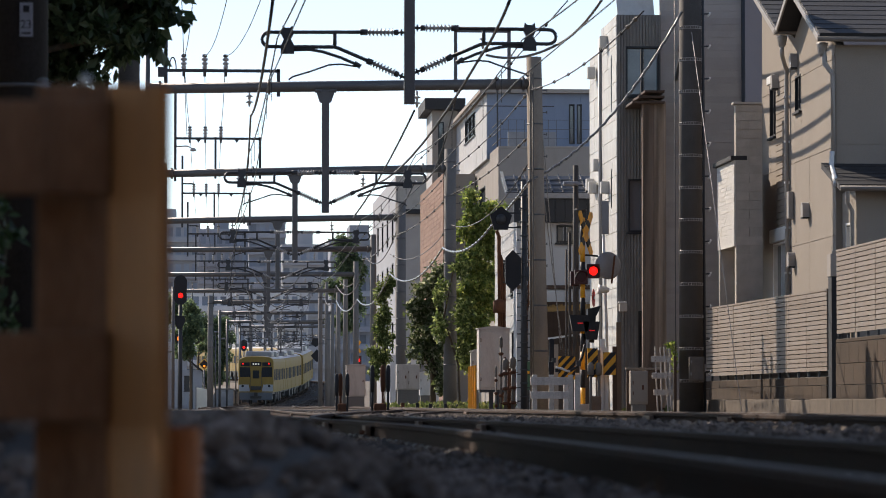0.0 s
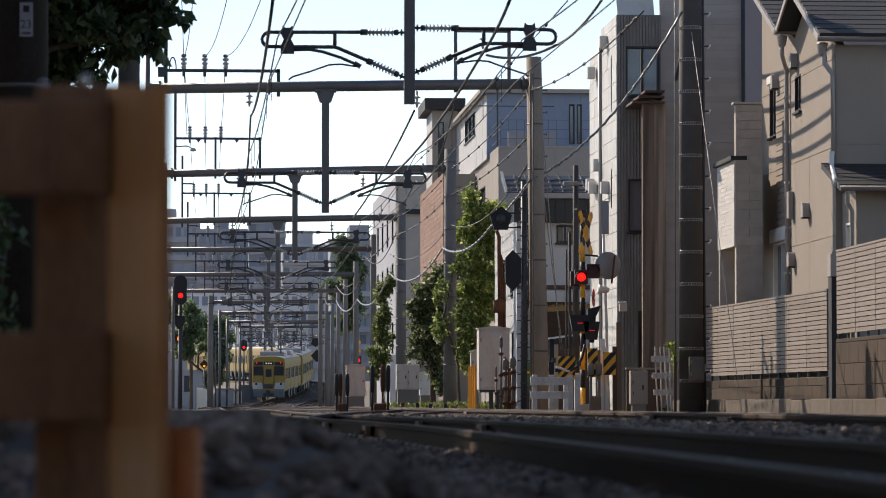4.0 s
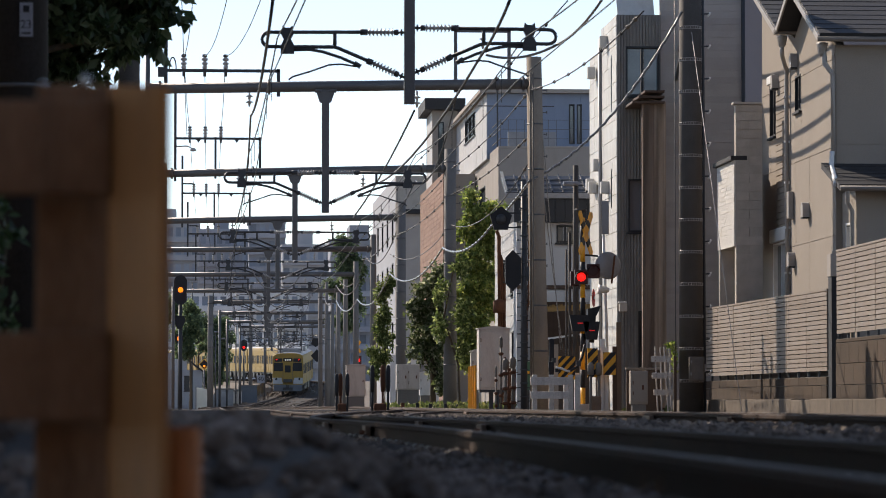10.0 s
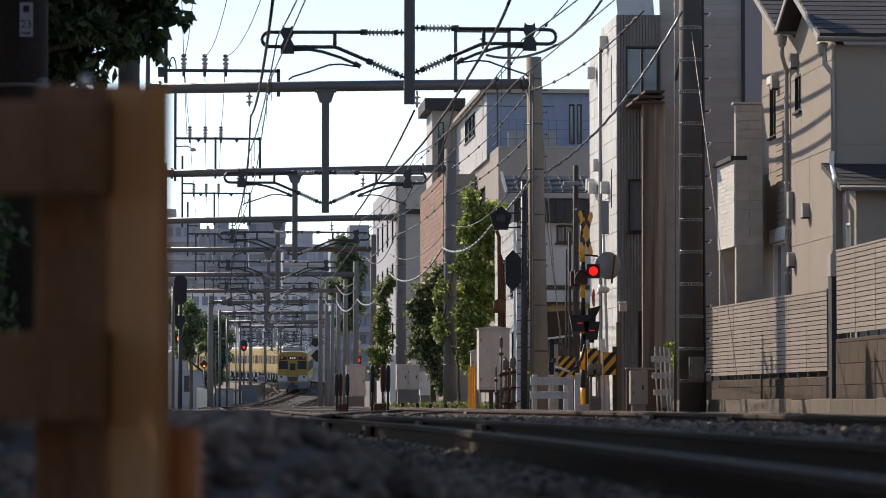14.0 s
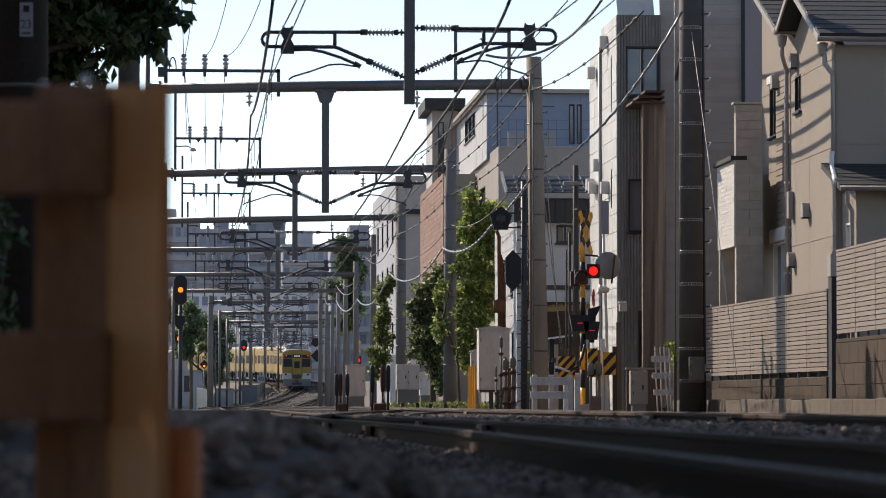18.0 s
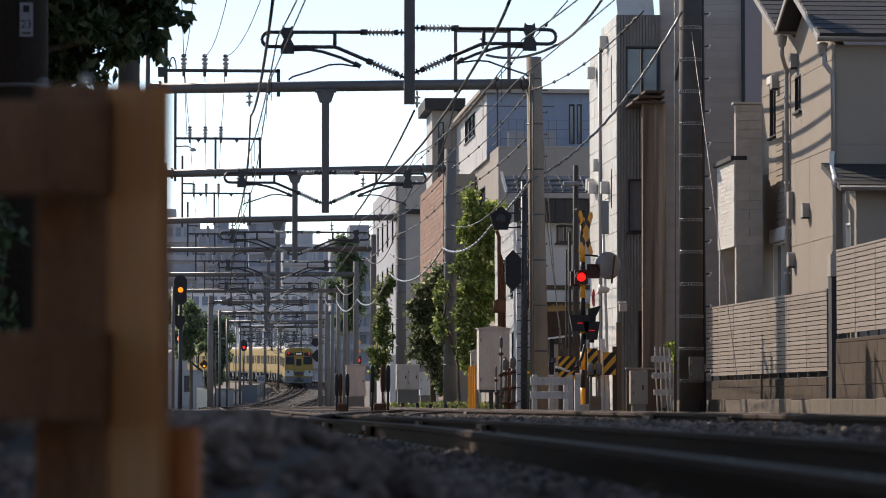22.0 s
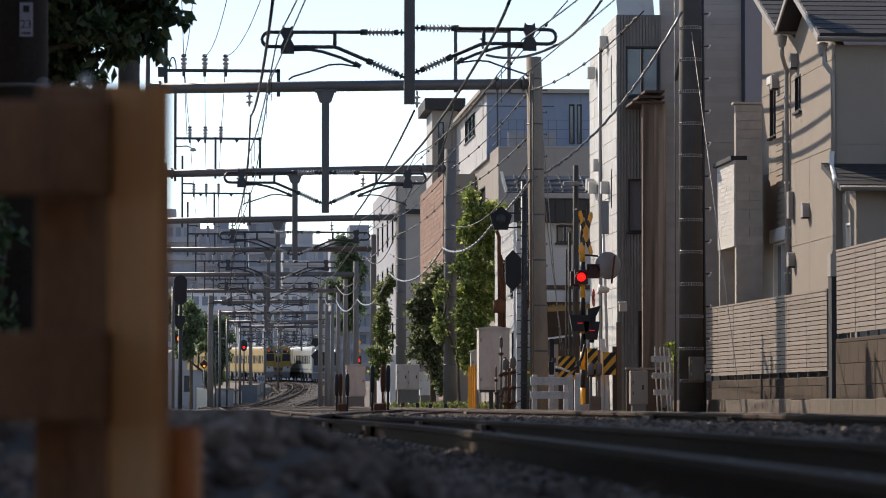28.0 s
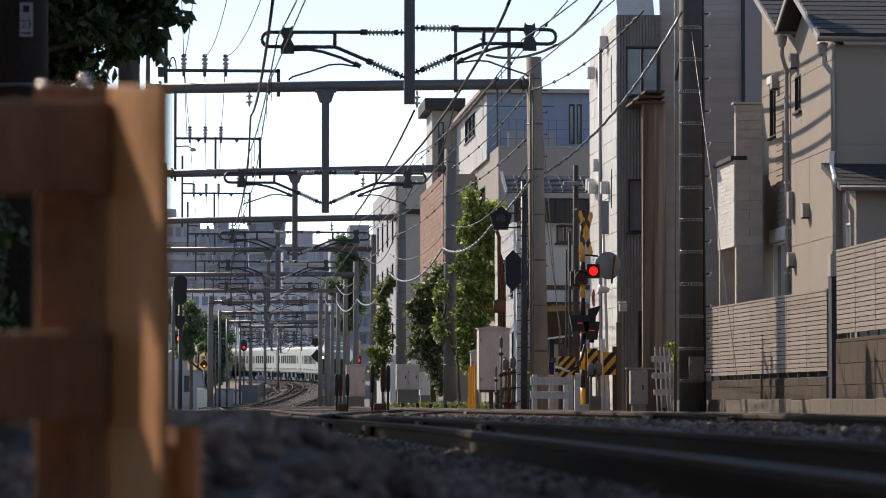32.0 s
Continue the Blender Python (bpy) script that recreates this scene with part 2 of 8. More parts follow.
def hermite(xs, ys, x):
    n = len(xs)
    i = max(0, min(n - 2, int(np.searchsorted(xs, x)) - 1))

    def slope(k):
        if k == 0 or k == n - 1:
            j = min(k, n - 2)
            return (ys[j + 1] - ys[j]) / (xs[j + 1] - xs[j])
        return (ys[k + 1] - ys[k - 1]) / (xs[k + 1] - xs[k - 1])
    h = xs[i + 1] - xs[i]
    t = (x - xs[i]) / h
    return ((2 * t ** 3 - 3 * t * t + 1) * ys[i] + (t ** 3 - 2 * t * t + t) * h * slope(i)
            + (-2 * t ** 3 + 3 * t * t) * ys[i + 1] + (t ** 3 - t * t) * h * slope(i + 1))


def line_x(y):
    return hermite(AL_Y, AL_X, y)


def line_z(y):
    return hermite(AL_ZY, AL_Z, y)


GAP = 3.5


def track_point(y, off):
    """A point on rail-top level, off metres to the right of the left track's centre."""
    d = (line_x(y + 0.5) - line_x(y - 0.5))
    k = 1 / math.sqrt(1 + d * d)
    wide = 0.4 * max(0.0, min(1.0, (y - 230) / 60)) if off > 2 else 0.0
    up = 0.05 if off > 2 and y < 120 else 0.0
    return Vector((line_x(y) + (off + wide) * k, y - (off + wide) * d * k, line_z(y) + up))

# ---- ground, ballast, rails ----
def ground_z(x, y):
    return line_z(min(max(y, 0), 1000)) - 0.30


bm = B()
xs = [-900, -300, -120, -60, -30, -15, -8, -4, -2, 0, 1, 2, 3, 4, 5, 6, 7, 8, 9.5, 11, 13, 16, 22, 32, 60, 120, 300, 900]
ys = [-400, -60, -20, -6, 0, 4, 8, 12, 16, 22, 30, 40, 50, 60, 70, 80, 90, 100, 120, 140, 160, 180, 200, 220, 240, 260, 280, 300, 320, 340, 360, 380, 400,
      420, 440, 470, 500, 560, 620, 800, 1200, 2500]
rows = [[bm.verts.new((x, y, ground_z(x, y) + 0.03 * noise.noise((x * 0.7, y * 0.4, 0)))) for x in xs] for y in ys]
for ra, rb in zip(rows, rows[1:]):
    for k in range(len(xs) - 1):
        bm.faces.new((ra[k], ra[k + 1], rb[k + 1], rb[k]))
ground = tagged(part("ground", bm, "ground"), "dry bare soil beside the railway line", "ground", kind="structure")

bm = B()
yy = [2.0 + 0.25 * i for i in range(60)] + [17 + 1.0 * i for i in range(60)] + [77 + 4.0 * i for i in range(196)]
offs = [-3.0, -2.2, -1.7, -1.3, -0.9, -0.6, -0.3, 0, 0.3, 0.6, 0.9, 1.3, 1.75, 2.2, 2.6, 2.9, 3.2, 3.5, 3.8, 4.1, 4.4, 4.8, 5.3, 5.8, 6.4]
prev = None
for y in yy:
    ring = []
    for o in offs:
        p = track_point(y, o)
        z = line_z(y) - 0.13 if -1.7 < o < 5.3 else line_z(y) - 0.24
        if 0.8 < o < 2.7 and y < 75:
            z += 0.095
        if o in (-3.0, 6.4):
            z -= 0.12
        ring.append(bm.verts.new((p.x, p.y, z + 0.025 * noise.noise((p.x * 5, p.y * 3, 0)))))
    if prev:
        for k in range(len(offs) - 1):
            bm.faces.new((prev[k], prev[k + 1], ring[k + 1], ring[k]))
    prev = ring
tagged(part("ballast_bed", bm, "ballast"), "dark grey crushed stone bed under both tracks", "ballast", kind="structure")

RAIL = ((-0.06, -0.153), (0.06, -0.153), (0.06, -0.14), (0.012, -0.12), (0.012, -0.04), (0.034, -0.032), (0.034, -0.004), (-0.034, -0.004), (-0.034, -0.032),
        (-0.012, -0.04), (-0.012, -0.12), (-0.06, -0.14))


def rail(off, y0, y1, label):
    e = thing("rail", 0, 0, 0, label, "rail", "running rails", kind="structure")
    bm, bh = B(), B()
    prev = hp = None
    y = y0
    while y <= y1:
        p = track_point(y, off)
        ring = [bm.verts.new((p.x + a, p.y, p.z + b)) for a, b in RAIL]
        hr = [bh.verts.new((p.x + a, p.y, p.z + b)) for a, b in ((-0.033, -0.004), (-0.03, 0.0), (0.03, 0.0), (0.033, -0.004))]
        if prev:
            for k in range(len(RAIL)):
                bm.faces.new((prev[k], prev[(k + 1) % len(RAIL)], ring[(k + 1) % len(RAIL)], ring[k]))
            for k in range(3):
                bh.faces.new((hp[k], hp[k + 1], hr[k + 1], hr[k]))
        prev, hp = ring, hr
        y += 1.0 if y < 60 else 3.0
    part("rail_web", bm, "rail", e)
    part("rail_head", bh, "railhead", e, "bright worn running surface")
    return e


for o in (-0.5335, 0.5335, GAP - 0.5335, GAP + 0.5335):
    rail(o, 2.5, 860, "rusty steel rail with a worn bright head")

def turnout(y0, y1, side):
    """A rail of the crossover that leads from the left track to the right one."""
    e = thing("crossover_rail", 0, 0, 0, "rusty crossover rail leading from track to track", "rail", "crossover rails", kind="structure")
    bm, bh = B(), B()
    prev = hp = None
    n = 40
    for i in range(n + 1):
        y = y0 + (y1 - y0) * i / n
        t = i / n
        p = track_point(y, side * 0.5335 + GAP * t * t * (3 - 2 * t)) + Vector((0, 0, -0.004))
        p.z = line_z(y) + 0.05 * t - 0.004
        ring = [bm.verts.new((p.x + a, p.y, p.z + b)) for a, b in RAIL]
        hr = [bh.verts.new((p.x + a, p.y, p.z + b)) for a, b in ((-0.033, -0.004), (-0.03, 0.0), (0.03, 0.0), (0.033, -0.004))]
        if prev:
            for k in range(len(RAIL)):
                bm.faces.new((prev[k], prev[(k + 1) % len(RAIL)], ring[(k + 1) % len(RAIL)], ring[k]))
            for k in range(3):
                bh.faces.new((hp[k], hp[k + 1], hr[k + 1], hr[k]))
        prev, hp = ring, hr
    part("rail_web", bm, "rail", e)
    part("rail_head", bh, "railhead", e, "dull worn running surface")


turnout(30.0, 72.0, -1)
turnout(30.0, 72.0, 1)

# pale strip added beside the right-hand track to stand for sunlit rail sides
tr = thing("cable_trough", 5.9, 20.0, -0.25, "pale strip added for the sunlit sides of the rails", "cable trough", kind="structure")
bm = B()
box(bm, (0, 0.5, 0.13), (0.34, 0.985, 0.28), 0.012)
lid = part("trough_lid", bm, "trough", tr)
for i in range(1, 58):
    share(lid, "trough_lid", tr, pose(random.uniform(-0.012, 0.012), 1.0 * i, random.uniform(-0.012, 0.008), 0, 0, random.uniform(-0.6, 0.6)))

# sleepers: single ones near by, joined ones far away
bm = B()
box(bm, (0, 0, -0.09), (2.0, 0.22, 0.14), 0.015)
track_bed = thing("sleeper_row", 0, 0, 0, "row of old brown sleepers under the rails", "sleepers", kind="structure")
sl = part("sleeper", bm, "sleeper", track_bed)
far = B()
for t in range(2):
    y, n = 3.0, 0
    while y < 430:
        p = track_point(y, GAP * t)
        ang = math.atan(line_x(y + 0.5) - line_x(y - 0.5))
        if n < 120:
            m = Matrix.Translation(p + Vector((0, 0, -0.10))) @ Matrix.Rotation(-ang, 4, "Z")
            if n == 0 and t == 0:
                sl.matrix_basis = m
            else:
                share(sl, "sleeper", track_bed, m)
        else:
            box(far, p + Vector((0, 0, -0.19)), (2.0, 0.22, 0.14), 0, Euler((0, 0, -ang)))
        n += 1
        y += 0.62
part("sleepers_far", far, "sleeper", track_bed)["kind"] = "stuff"
# spring clips with bolts that hold the near rails
bm = B()
box(bm, (0, 0, 0.012), (0.06, 0.07, 0.02), 0.005)
cyl(bm, (0, 0, 0.02), (0, 0, 0.048), 0.011, seg=8)
cyl(bm, (0, 0, 0.03), (0, 0, 0.042), 0.019, seg=6)
clip = None
for n in range(44):
    y = 3.0 + 0.62 * n
    for o in (-0.625, 0.625):
        q = Matrix.Translation(track_point(y, o) + Vector((0, 0, -0.15)))
        if clip is None:
            clip = part("rail_clip", bm, "wire_bright", track_bed, "pale steel rail clip with a bolt")
            clip.matrix_basis = q
        else:
            share(clip, "rail_clip", track_bed, q)

# ---- overhead line gantries ----
GANTRY_Y = (47.0, 69.0, 93.0, 117.0, 138.0, 160.0, 182.0, 205.0, 230.0, 255.0, 281.0, 308.0, 335.0, 365.0)


def insulator(bm, a, b, n=6, r=0.06):
    """One turned piece: a rod with sheds."""
    a, b = Vector(a), Vector(b)
    ln = (b - a).length
    prof = [(0.022, 0)]
    for i in range(n):
        h = ln * (i + 0.5) / n
        prof += [(0.022, h - 0.016), (r, h - 0.012), (r * 0.7, h + 0.004), (0.022, h + 0.014)]
    lathe(bm, prof + [(0.022, ln)], a, b - a, 12)


def loop_arm(parent, side, z, track):
    """The pair of tubes with a rounded end that carries the wires over one track, on two insulators at the drop post."""
    bm = B()
    s = side
    top, low = z, z - 0.20
    pts = [(s * 0.66, 0, top + 0.01), (s * 1.9, 0, top)]
    for k in range(9):
        t = math.pi / 2 - math.pi * k / 8
        pts.append((s * (1.95 + 0.10 * math.cos(t)), 0, (top + low) / 2 + 0.10 * math.sin(t)))
    pts += [(s * 1.9, 0, low), (s * 1.05, 0, low), (s * 0.98, 0, low - 0.02), (s * 0.58, 0, low - 0.19)]
    tube(bm, pts, 0.026, 8)
    cyl(bm, (s * 1.04, 0, top), (s * 1.04, 0, low), 0.026, seg=8)
    part("loop_arm", bm, "steel_dark", parent)
    for p, q in (((s * 0.17, 0, top + 0.01), (s * 0.63, 0, top + 0.01)), ((s * 0.17, 0, low - 0.375), (s * 0.55, 0, low - 0.205))):
        p, q = Vector(p), Vector(q)
        bm = B()
        insulator(bm, p.lerp(q, 0.1), p.lerp(q, 0.9), 7, 0.062)
        part("insulator", bm, "porcelain", parent, "ribbed porcelain insulator")
        bm = B()
        cyl(bm, p.lerp(q, 0.9), p.lerp(q, 1.12), 0.045, seg=10)
        part("fitting", bm, "steel_dark", parent, "dark insulator end fitting")
        bm = B()
        d = (p - q).normalized()
        lathe(bm, [(0.042, 0), (0.042, 0.06), (0.018, 0.065), (0.018, 0.09), (0.05, 0.095), (0.05, 0.115), (0.018, 0.12), (0.018, 0.17)], p.lerp(q, 0.1), d, 10)
        part("fitting", bm, "steel_dark", parent, "dark insulator end fitting")
    bm = B()
    x = s * track
    slab(bm, [(x - 0.07, top + 0.09), (x - 0.03, top + 0.06), (x + 0.03, top + 0.06), (x + 0.07, top + 0.09), (x + 0.085, top - 0.03), (x + 0.05, (top + low) / 2), (x + 0.09, low + 0.02), (x + 0.095, low - 0.1),
              (x - 0.095, low - 0.1), (x - 0.09, low + 0.02), (x - 0.05, (top + low) / 2), (x - 0.085, top - 0.03)][::-1], 0.08, Matrix.Translation((0, -0.06, 0)))
    part("clamp", bm, "steel_dark", parent)
    bm = B()
    tube(bm, [(s * (track - 0.02), 0, low - 0.05), (s * (track - 0.3), 0, low - 0.035), (s * (track - 0.5), 0, low - 0.07), (s * (track - 0.75), 0, low - 0.15), (s * (track - 0.98), 0, low - 0.25)], 0.024, 6)
    cyl(bm, (s * (track - 0.93), 0, low - 0.22), (s * (track - 1.02), 0, low - 0.275), 0.034, seg=8)
    tube(bm, [(s * (track - 0.96), 0, low - 0.27), (s * (track - 0.75), 0, low - 0.24), (s * (track - 0.58), 0, low - 0.25), (s * (track - 0.3), 0, low - 0.35), (s * (track - 0.07), 0, low - 0.42), (s * (track - 0.02), 0, low - 0.46)], 0.014, 6)
    part("steady_arm", bm, "steel_dark", parent)


def pole(parent, x, z0, top, r, material, bands=True, bolts=True, r_top=None, pitch=0.45, band_pitch=0.93, bolt=0.09, lean=0.0):
    bm = B()
    cyl(bm, (x + lean, 0, z0), (x, 0, top), r, r_top or r * 0.82, seg=20)
    part("pole", bm, material, parent)
    if bands:
        z = 1.2
        while z < top:
            bm = B()
            k = r + ((r_top or r * 0.82) - r) * (z - z0) / (top - z0)
            xb = x + lean * (top - z) / (top - z0)
            cyl(bm, (xb, 0, z), (xb, 0, z + 0.03), k + 0.007, seg=20)
            part("band", bm, "steel" if material != "pole_brown" else "steel_dark", parent, "thin steel band")
            z += band_pitch
    if bolts:
        z, s = 0.7, 1
        while z < top - 0.3:
            bm = B()
            k = r * 0.95
            cyl(bm, (x + s * (k - 0.02), 0, z), (x + s * (k + bolt), 0, z + 0.01), 0.011 + 0.05 * (bolt - 0.09), seg=6)
            cyl(bm, (x + s * (k + bolt - 0.005), 0, z - 0.02 - 0.5 * (bolt - 0.09)), (x + s * (k + bolt - 0.005), 0, z + 0.04 + 0.3 * (bolt - 0.09)), 0.011 + 0.14 * (bolt - 0.09), seg=6)
            part("step_bolt", bm, "steel" if bolt < 0.1 else "wire_bright", parent)
            z += pitch


def gantry(i, y):
    x0 = line_x(min(y, 400)) - 0.95
    g = thing("overhead_line_gantry", x0, y, line_z(y), "grey steel beam gantry with drop post carrying the overhead wires", "gantry", "gantries over the tracks")
    g.rotation_euler.z = -math.atan(line_x(y + 1) - line_x(y - 1)) * (0.5 if y > 230 else 0)
    beam = (6.62, 6.62, 6.53, 6.51, 6.42, 6.24, 6.20, 6.30)[min(i, 7)]
    tilt = (0.07, 0.075, 0.09, 0.08, 0.03, 0.02)[min(i, 5)]
    left, right = (-1.27, -1.27, -1.27, -1.9, -1.9, -2.3, -2.6, -1.0)[min(i, 7)], 6.62
    if i:
        pole(g, right, -0.4, beam + 0.62, 0.19 if i < 4 else 0.15, "pole_concrete" if i < 2 else "pole_far", bands=i < 4, bolts=i < 3, lean=0.13 * (i == 1))
        bm = B()
        cyl(bm, (left, 0, -0.4), (left, 0, beam + (0.2 if i > 1 else 1.9)), 0.05 if i == 1 else 0.12 if i < 4 else 0.085, seg=16)
        part("pole", bm, "steel", g)
    else:
        right = 9.9
        pole(g, right, -0.4, 9.2, 0.178, "pole_brown", r_top=0.165)
        bm = B()
        cyl(bm, (left, 0, -0.4), (left, 0, 9.2), 0.16, 0.14, seg=16)
        part("pole", bm, "pole_brown", g)
    bz = beam if i else 7.35
    slope = tilt / (right - left) * 2
    bm = B()
    rb = 0.108 if i else 0.12
    cyl(bm, (left, 0, bz - tilt), (right, 0, bz + tilt), rb, seg=18)
    bw = part("beam", bm, "steel", g)
    if 0 < i < 5:
        # bolted collars of the beam and the clamp straps at its ends
        for xx in (left + 0.25, 1.2, right - 0.75, right - 0.22):
            bm = B()
            zc = bz + slope * (xx - (left + right) / 2)
            cyl(bm, (xx - 0.035, 0, zc), (xx + 0.035, 0, zc), rb + 0.016, seg=18)
            box(bm, (xx, 0, zc + rb + 0.02), (0.05, 0.06, 0.05), 0.006)
            box(bm, (xx, 0, zc - rb - 0.02), (0.05, 0.06, 0.05), 0.006)
            part("collar", bm, "steel", bw, "bolted steel collar")
    # drop post between the tracks with its bracket
    bm = B()
    low = (4.31, 4.03, 4.08, 4.1, 4.1)[min(i, 4)]
    box(bm, (2.62 - 0.27 * (i > 0), 0, (bz + low) / 2), (0.15, 0.15, bz - low), 0.012)
    dp = part("drop_post", bm, "steel", g)
    px = 2.62 - 0.27 * (i > 0)
    bm = B()
    slab(bm, [(px - 0.2, bz - 0.08), (px + 0.2, bz - 0.08), (px + 0.12, bz - 0.32), (px + 0.05, bz - 0.36), (px - 0.05, bz - 0.36), (px - 0.12, bz - 0.32)], 0.17,
         Matrix.Translation((0, -0.085, 0)))
    for k in (-1, 1):
        box(bm, (px + k * 0.15, 0, bz - 0.1), (0.14, 0.24, 0.05), 0.006)
        cyl(bm, (px + k * 0.1, -0.1, bz - 0.2), (px + k * 0.1, 0.1, bz - 0.2), 0.018, seg=6)
    part("gusset", bm, "steel", g)
    for s, tr in ((-1, 1.7), (1, 1.68)):
        loop_arm(g, s, (5.30 if s < 0 else 5.365) if i == 0 else 4.84 if i < 3 else 5.03, tr)
    for o in g.children:
        if o.name.split(".")[0] in ("loop_arm", "insulator", "fitting", "clamp", "steady_arm"):
            o.location.x = px
    if i and i < 8:
        # frame for the feeder wires on the left, with its legs, insulators and lightning horns
        fl_, x1, xm = -0.90, 1.39, 0.17
        fz = beam + (0.30 if i == 1 else 0.88 if i < 4 else 0.62)
        bm = B()
        box(bm, ((fl_ + x1) / 2, 0, fz), (x1 - fl_ + 0.06, 0.07, 0.06), 0.006)
        box(bm, (x1, 0, (fz + beam) / 2 - 0.09), (0.07, 0.07, fz - beam + 0.26), 0.006)
        if i > 1:
            box(bm, (xm, 0, (fz + beam) / 2 - 0.09), (0.06, 0.07, fz - beam + 0.26), 0.006)
            box(bm, (fl_ - 0.03, 0, (fz + beam) / 2 + 0.5), (0.07, 0.07, fz - beam + 1.6), 0.006)
            box(bm, (fl_ + 0.16, 0, fz + 1.27 if i == 2 else fz + 0.33), (0.42, 0.05, 0.05), 0.005)
            for xx in (-0.3, 0.75):
                slab(bm, [(xx - 0.06, fz - 0.03), (xx + 0.06, fz - 0.03), (xx, fz - 0.12)], 0.05, Matrix.Translation((0, -0.025, 0)))
        else:
            box(bm, (fl_, 0, fz + 1.2), (0.075, 0.075, 3.2), 0.006)
            slab(bm, [(fl_ - 0.16, fz - 0.13), (fl_ + 0.02, fz - 0.13), (fl_ + 0.02, fz + 0.06), (fl_ - 0.16, fz + 0.06)], 0.16, Matrix.Translation((0, -0.08, 0)))
            tube(bm, [(fl_ + 0.07 + 0.07 * (1 - math.cos(t * 0.35)), 0, fz + 0.03 + 0.24 * math.sin(t * 0.35)) for t in range(10)], 0.014, 6)
        part("feeder_frame", bm, "steel_dark", g)
        for k in range(3):
            bm = B()
            xx = fl_ + 0.365 + 0.425 * k
            lathe(bm, [(0.022, 0), (0.05, 0.015), (0.05, 0.06), (0.03, 0.075), (0.062, 0.10), (0.062, 0.13), (0.03, 0.145), (0.03, 0.165), (0.066, 0.18), (0.066, 0.215), (0.03, 0.235), (0.03, 0.27)], (xx, 0, fz + 0.03), seg=12)
            fi = part("feeder_insulator", bm, "porcelain", g)
            bm = B()
            cyl(bm, (xx, 0, fz - 0.12), (xx, 0, fz + 0.04), 0.03, seg=8)
            cyl(bm, (xx, 0, fz + 0.28), (xx, 0, fz + 0.33), 0.05, seg=10)
            part("cap", bm, "steel_dark", fi, "dark insulator cap and pin")
        if i == 2:
            bm = B()
            tube(bm, [(fl_, 0, fz - 0.22), (fl_ + 0.3, 0, fz - 0.21), (fl_ + 0.42, 0, fz - 0.27)], 0.02, 6)
            lathe(bm, [(0.03, 0), (0.09, -0.05), (0.09, -0.08), (0.02, -0.1)], (fl_ + 0.46, 0, fz - 0.26), seg=12)
            part("lamp", bm, "porcelain", g, "small grey lamp on a bracket")
    if i == 1:
        # box frame for the jumpers over the right-hand pole side
        bm = B()
        for xx in (5.02, 6.12):
            box(bm, (xx, 0.12, beam + 0.55), (0.07, 0.07, 1.3), 0.006)
        box(bm, (5.57, 0.12, beam + 1.17), (1.17, 0.07, 0.07), 0.006)
        part("jumper_frame", bm, "steel", g)
        bm = B()
        lathe(bm, [(0.02, 0), (0.02, -0.1), (0.08, -0.13), (0.03, -0.15), (0.02, -0.22), (0.09, -0.25), (0.03, -0.27), (0.015, -0.34)], (5.58, 0.12, beam + 1.13), seg=12)
        part("hanging_insulator", bm, "porcelain", g)
    if i:
        for xx in (0.80, 4.22):
            bm = B()
            lathe(bm, [(0.02, 0), (0.02, -0.1), (0.08, -0.13), (0.03, -0.15), (0.02, -0.22), (0.09, -0.25), (0.03, -0.27), (0.015, -0.34)], (xx, 0, bz - 0.09), seg=12)
            part("hanging_insulator", bm, "porcelain", g)
    return g


for i, y in enumerate(GANTRY_Y):
    gantry(i, y)


# ---- wires ----
def wires(name, label, runs, r, material="wire", category="wire"):
    bm = B()
    tube(bm, runs[0] + [p for pts in runs[1:] for p in pts[1:]], r, 5)
    return tagged(part(name, bm, material), label, category)


def over(i, dx, dz):
    y = GANTRY_Y[i]
    return Vector((line_x(min(y, 400)) - 0.95 + dx, y, line_z(y) + dz))


for tr, xoff in (("left", 0.78), ("right", 4.2)):
    runs_c, runs_m = [], []
    prev_c = prev_m = None
    for i in range(len(GANTRY_Y)):
        c, m = over(i, xoff + (0.12 if i % 2 else -0.1), 4.62), over(i, xoff, 5.22)
        if i == 0:
            c0, m0 = c + Vector((0.7, -30, 0.0)), m + Vector((0.7, -30, 0.1))
            runs_c.append(sag(c0, c, 0.0, 4))
            runs_m.append(sag(m0, m, 0.25))
        else:
            runs_c.append(sag(prev_c, c, 0.02, 6))
            runs_m.append(sag(prev_m, m, 0.22))
        prev_c, prev_m = c, m
    wires("contact_wire", "thin dark contact wire over the track", runs_c, 0.009)
    wires("messenger_wire", "dark stranded wire above the contact wire", runs_m, 0.011)
    bm = B()
    for i in range(1, len(GANTRY_Y)):
        for k in range(1, 7):
            t = k / 7
            top = over(i - 1, xoff, 5.22).lerp(over(i, xoff, 5.22), t) - Vector((0, 0, 0.88 * t * (1 - t)))
            bot = over(i - 1, xoff, 4.62).lerp(over(i, xoff, 4.62), t)
            cyl(bm, bot, top, 0.005, seg=4)
    tagged(part("dropper", bm, "wire"), "thin vertical droppers between the two wires", "dropper", kind="stuff")
FEED_Z = (7.9, 7.22, 7.70, 7.68, 7.33, 7.15, 7.1, 7.2, 7.3)
for k in range(3):
    runs = []
    for i in range(0, 8):
        a = over(i, -0.535 + 0.425 * k, FEED_Z[i])
        b = over(i + 1, -0.535 + 0.425 * k, FEED_Z[i + 1])
        if i == 0:
            a = over(0, -0.33 + 0.56 * k, 6.5)
        runs.append(sag(a, b, 0.25 if i else 0.35))
    wires("feeder_wire", "thin grey feeder wire on the gantry frames", runs, 0.008)

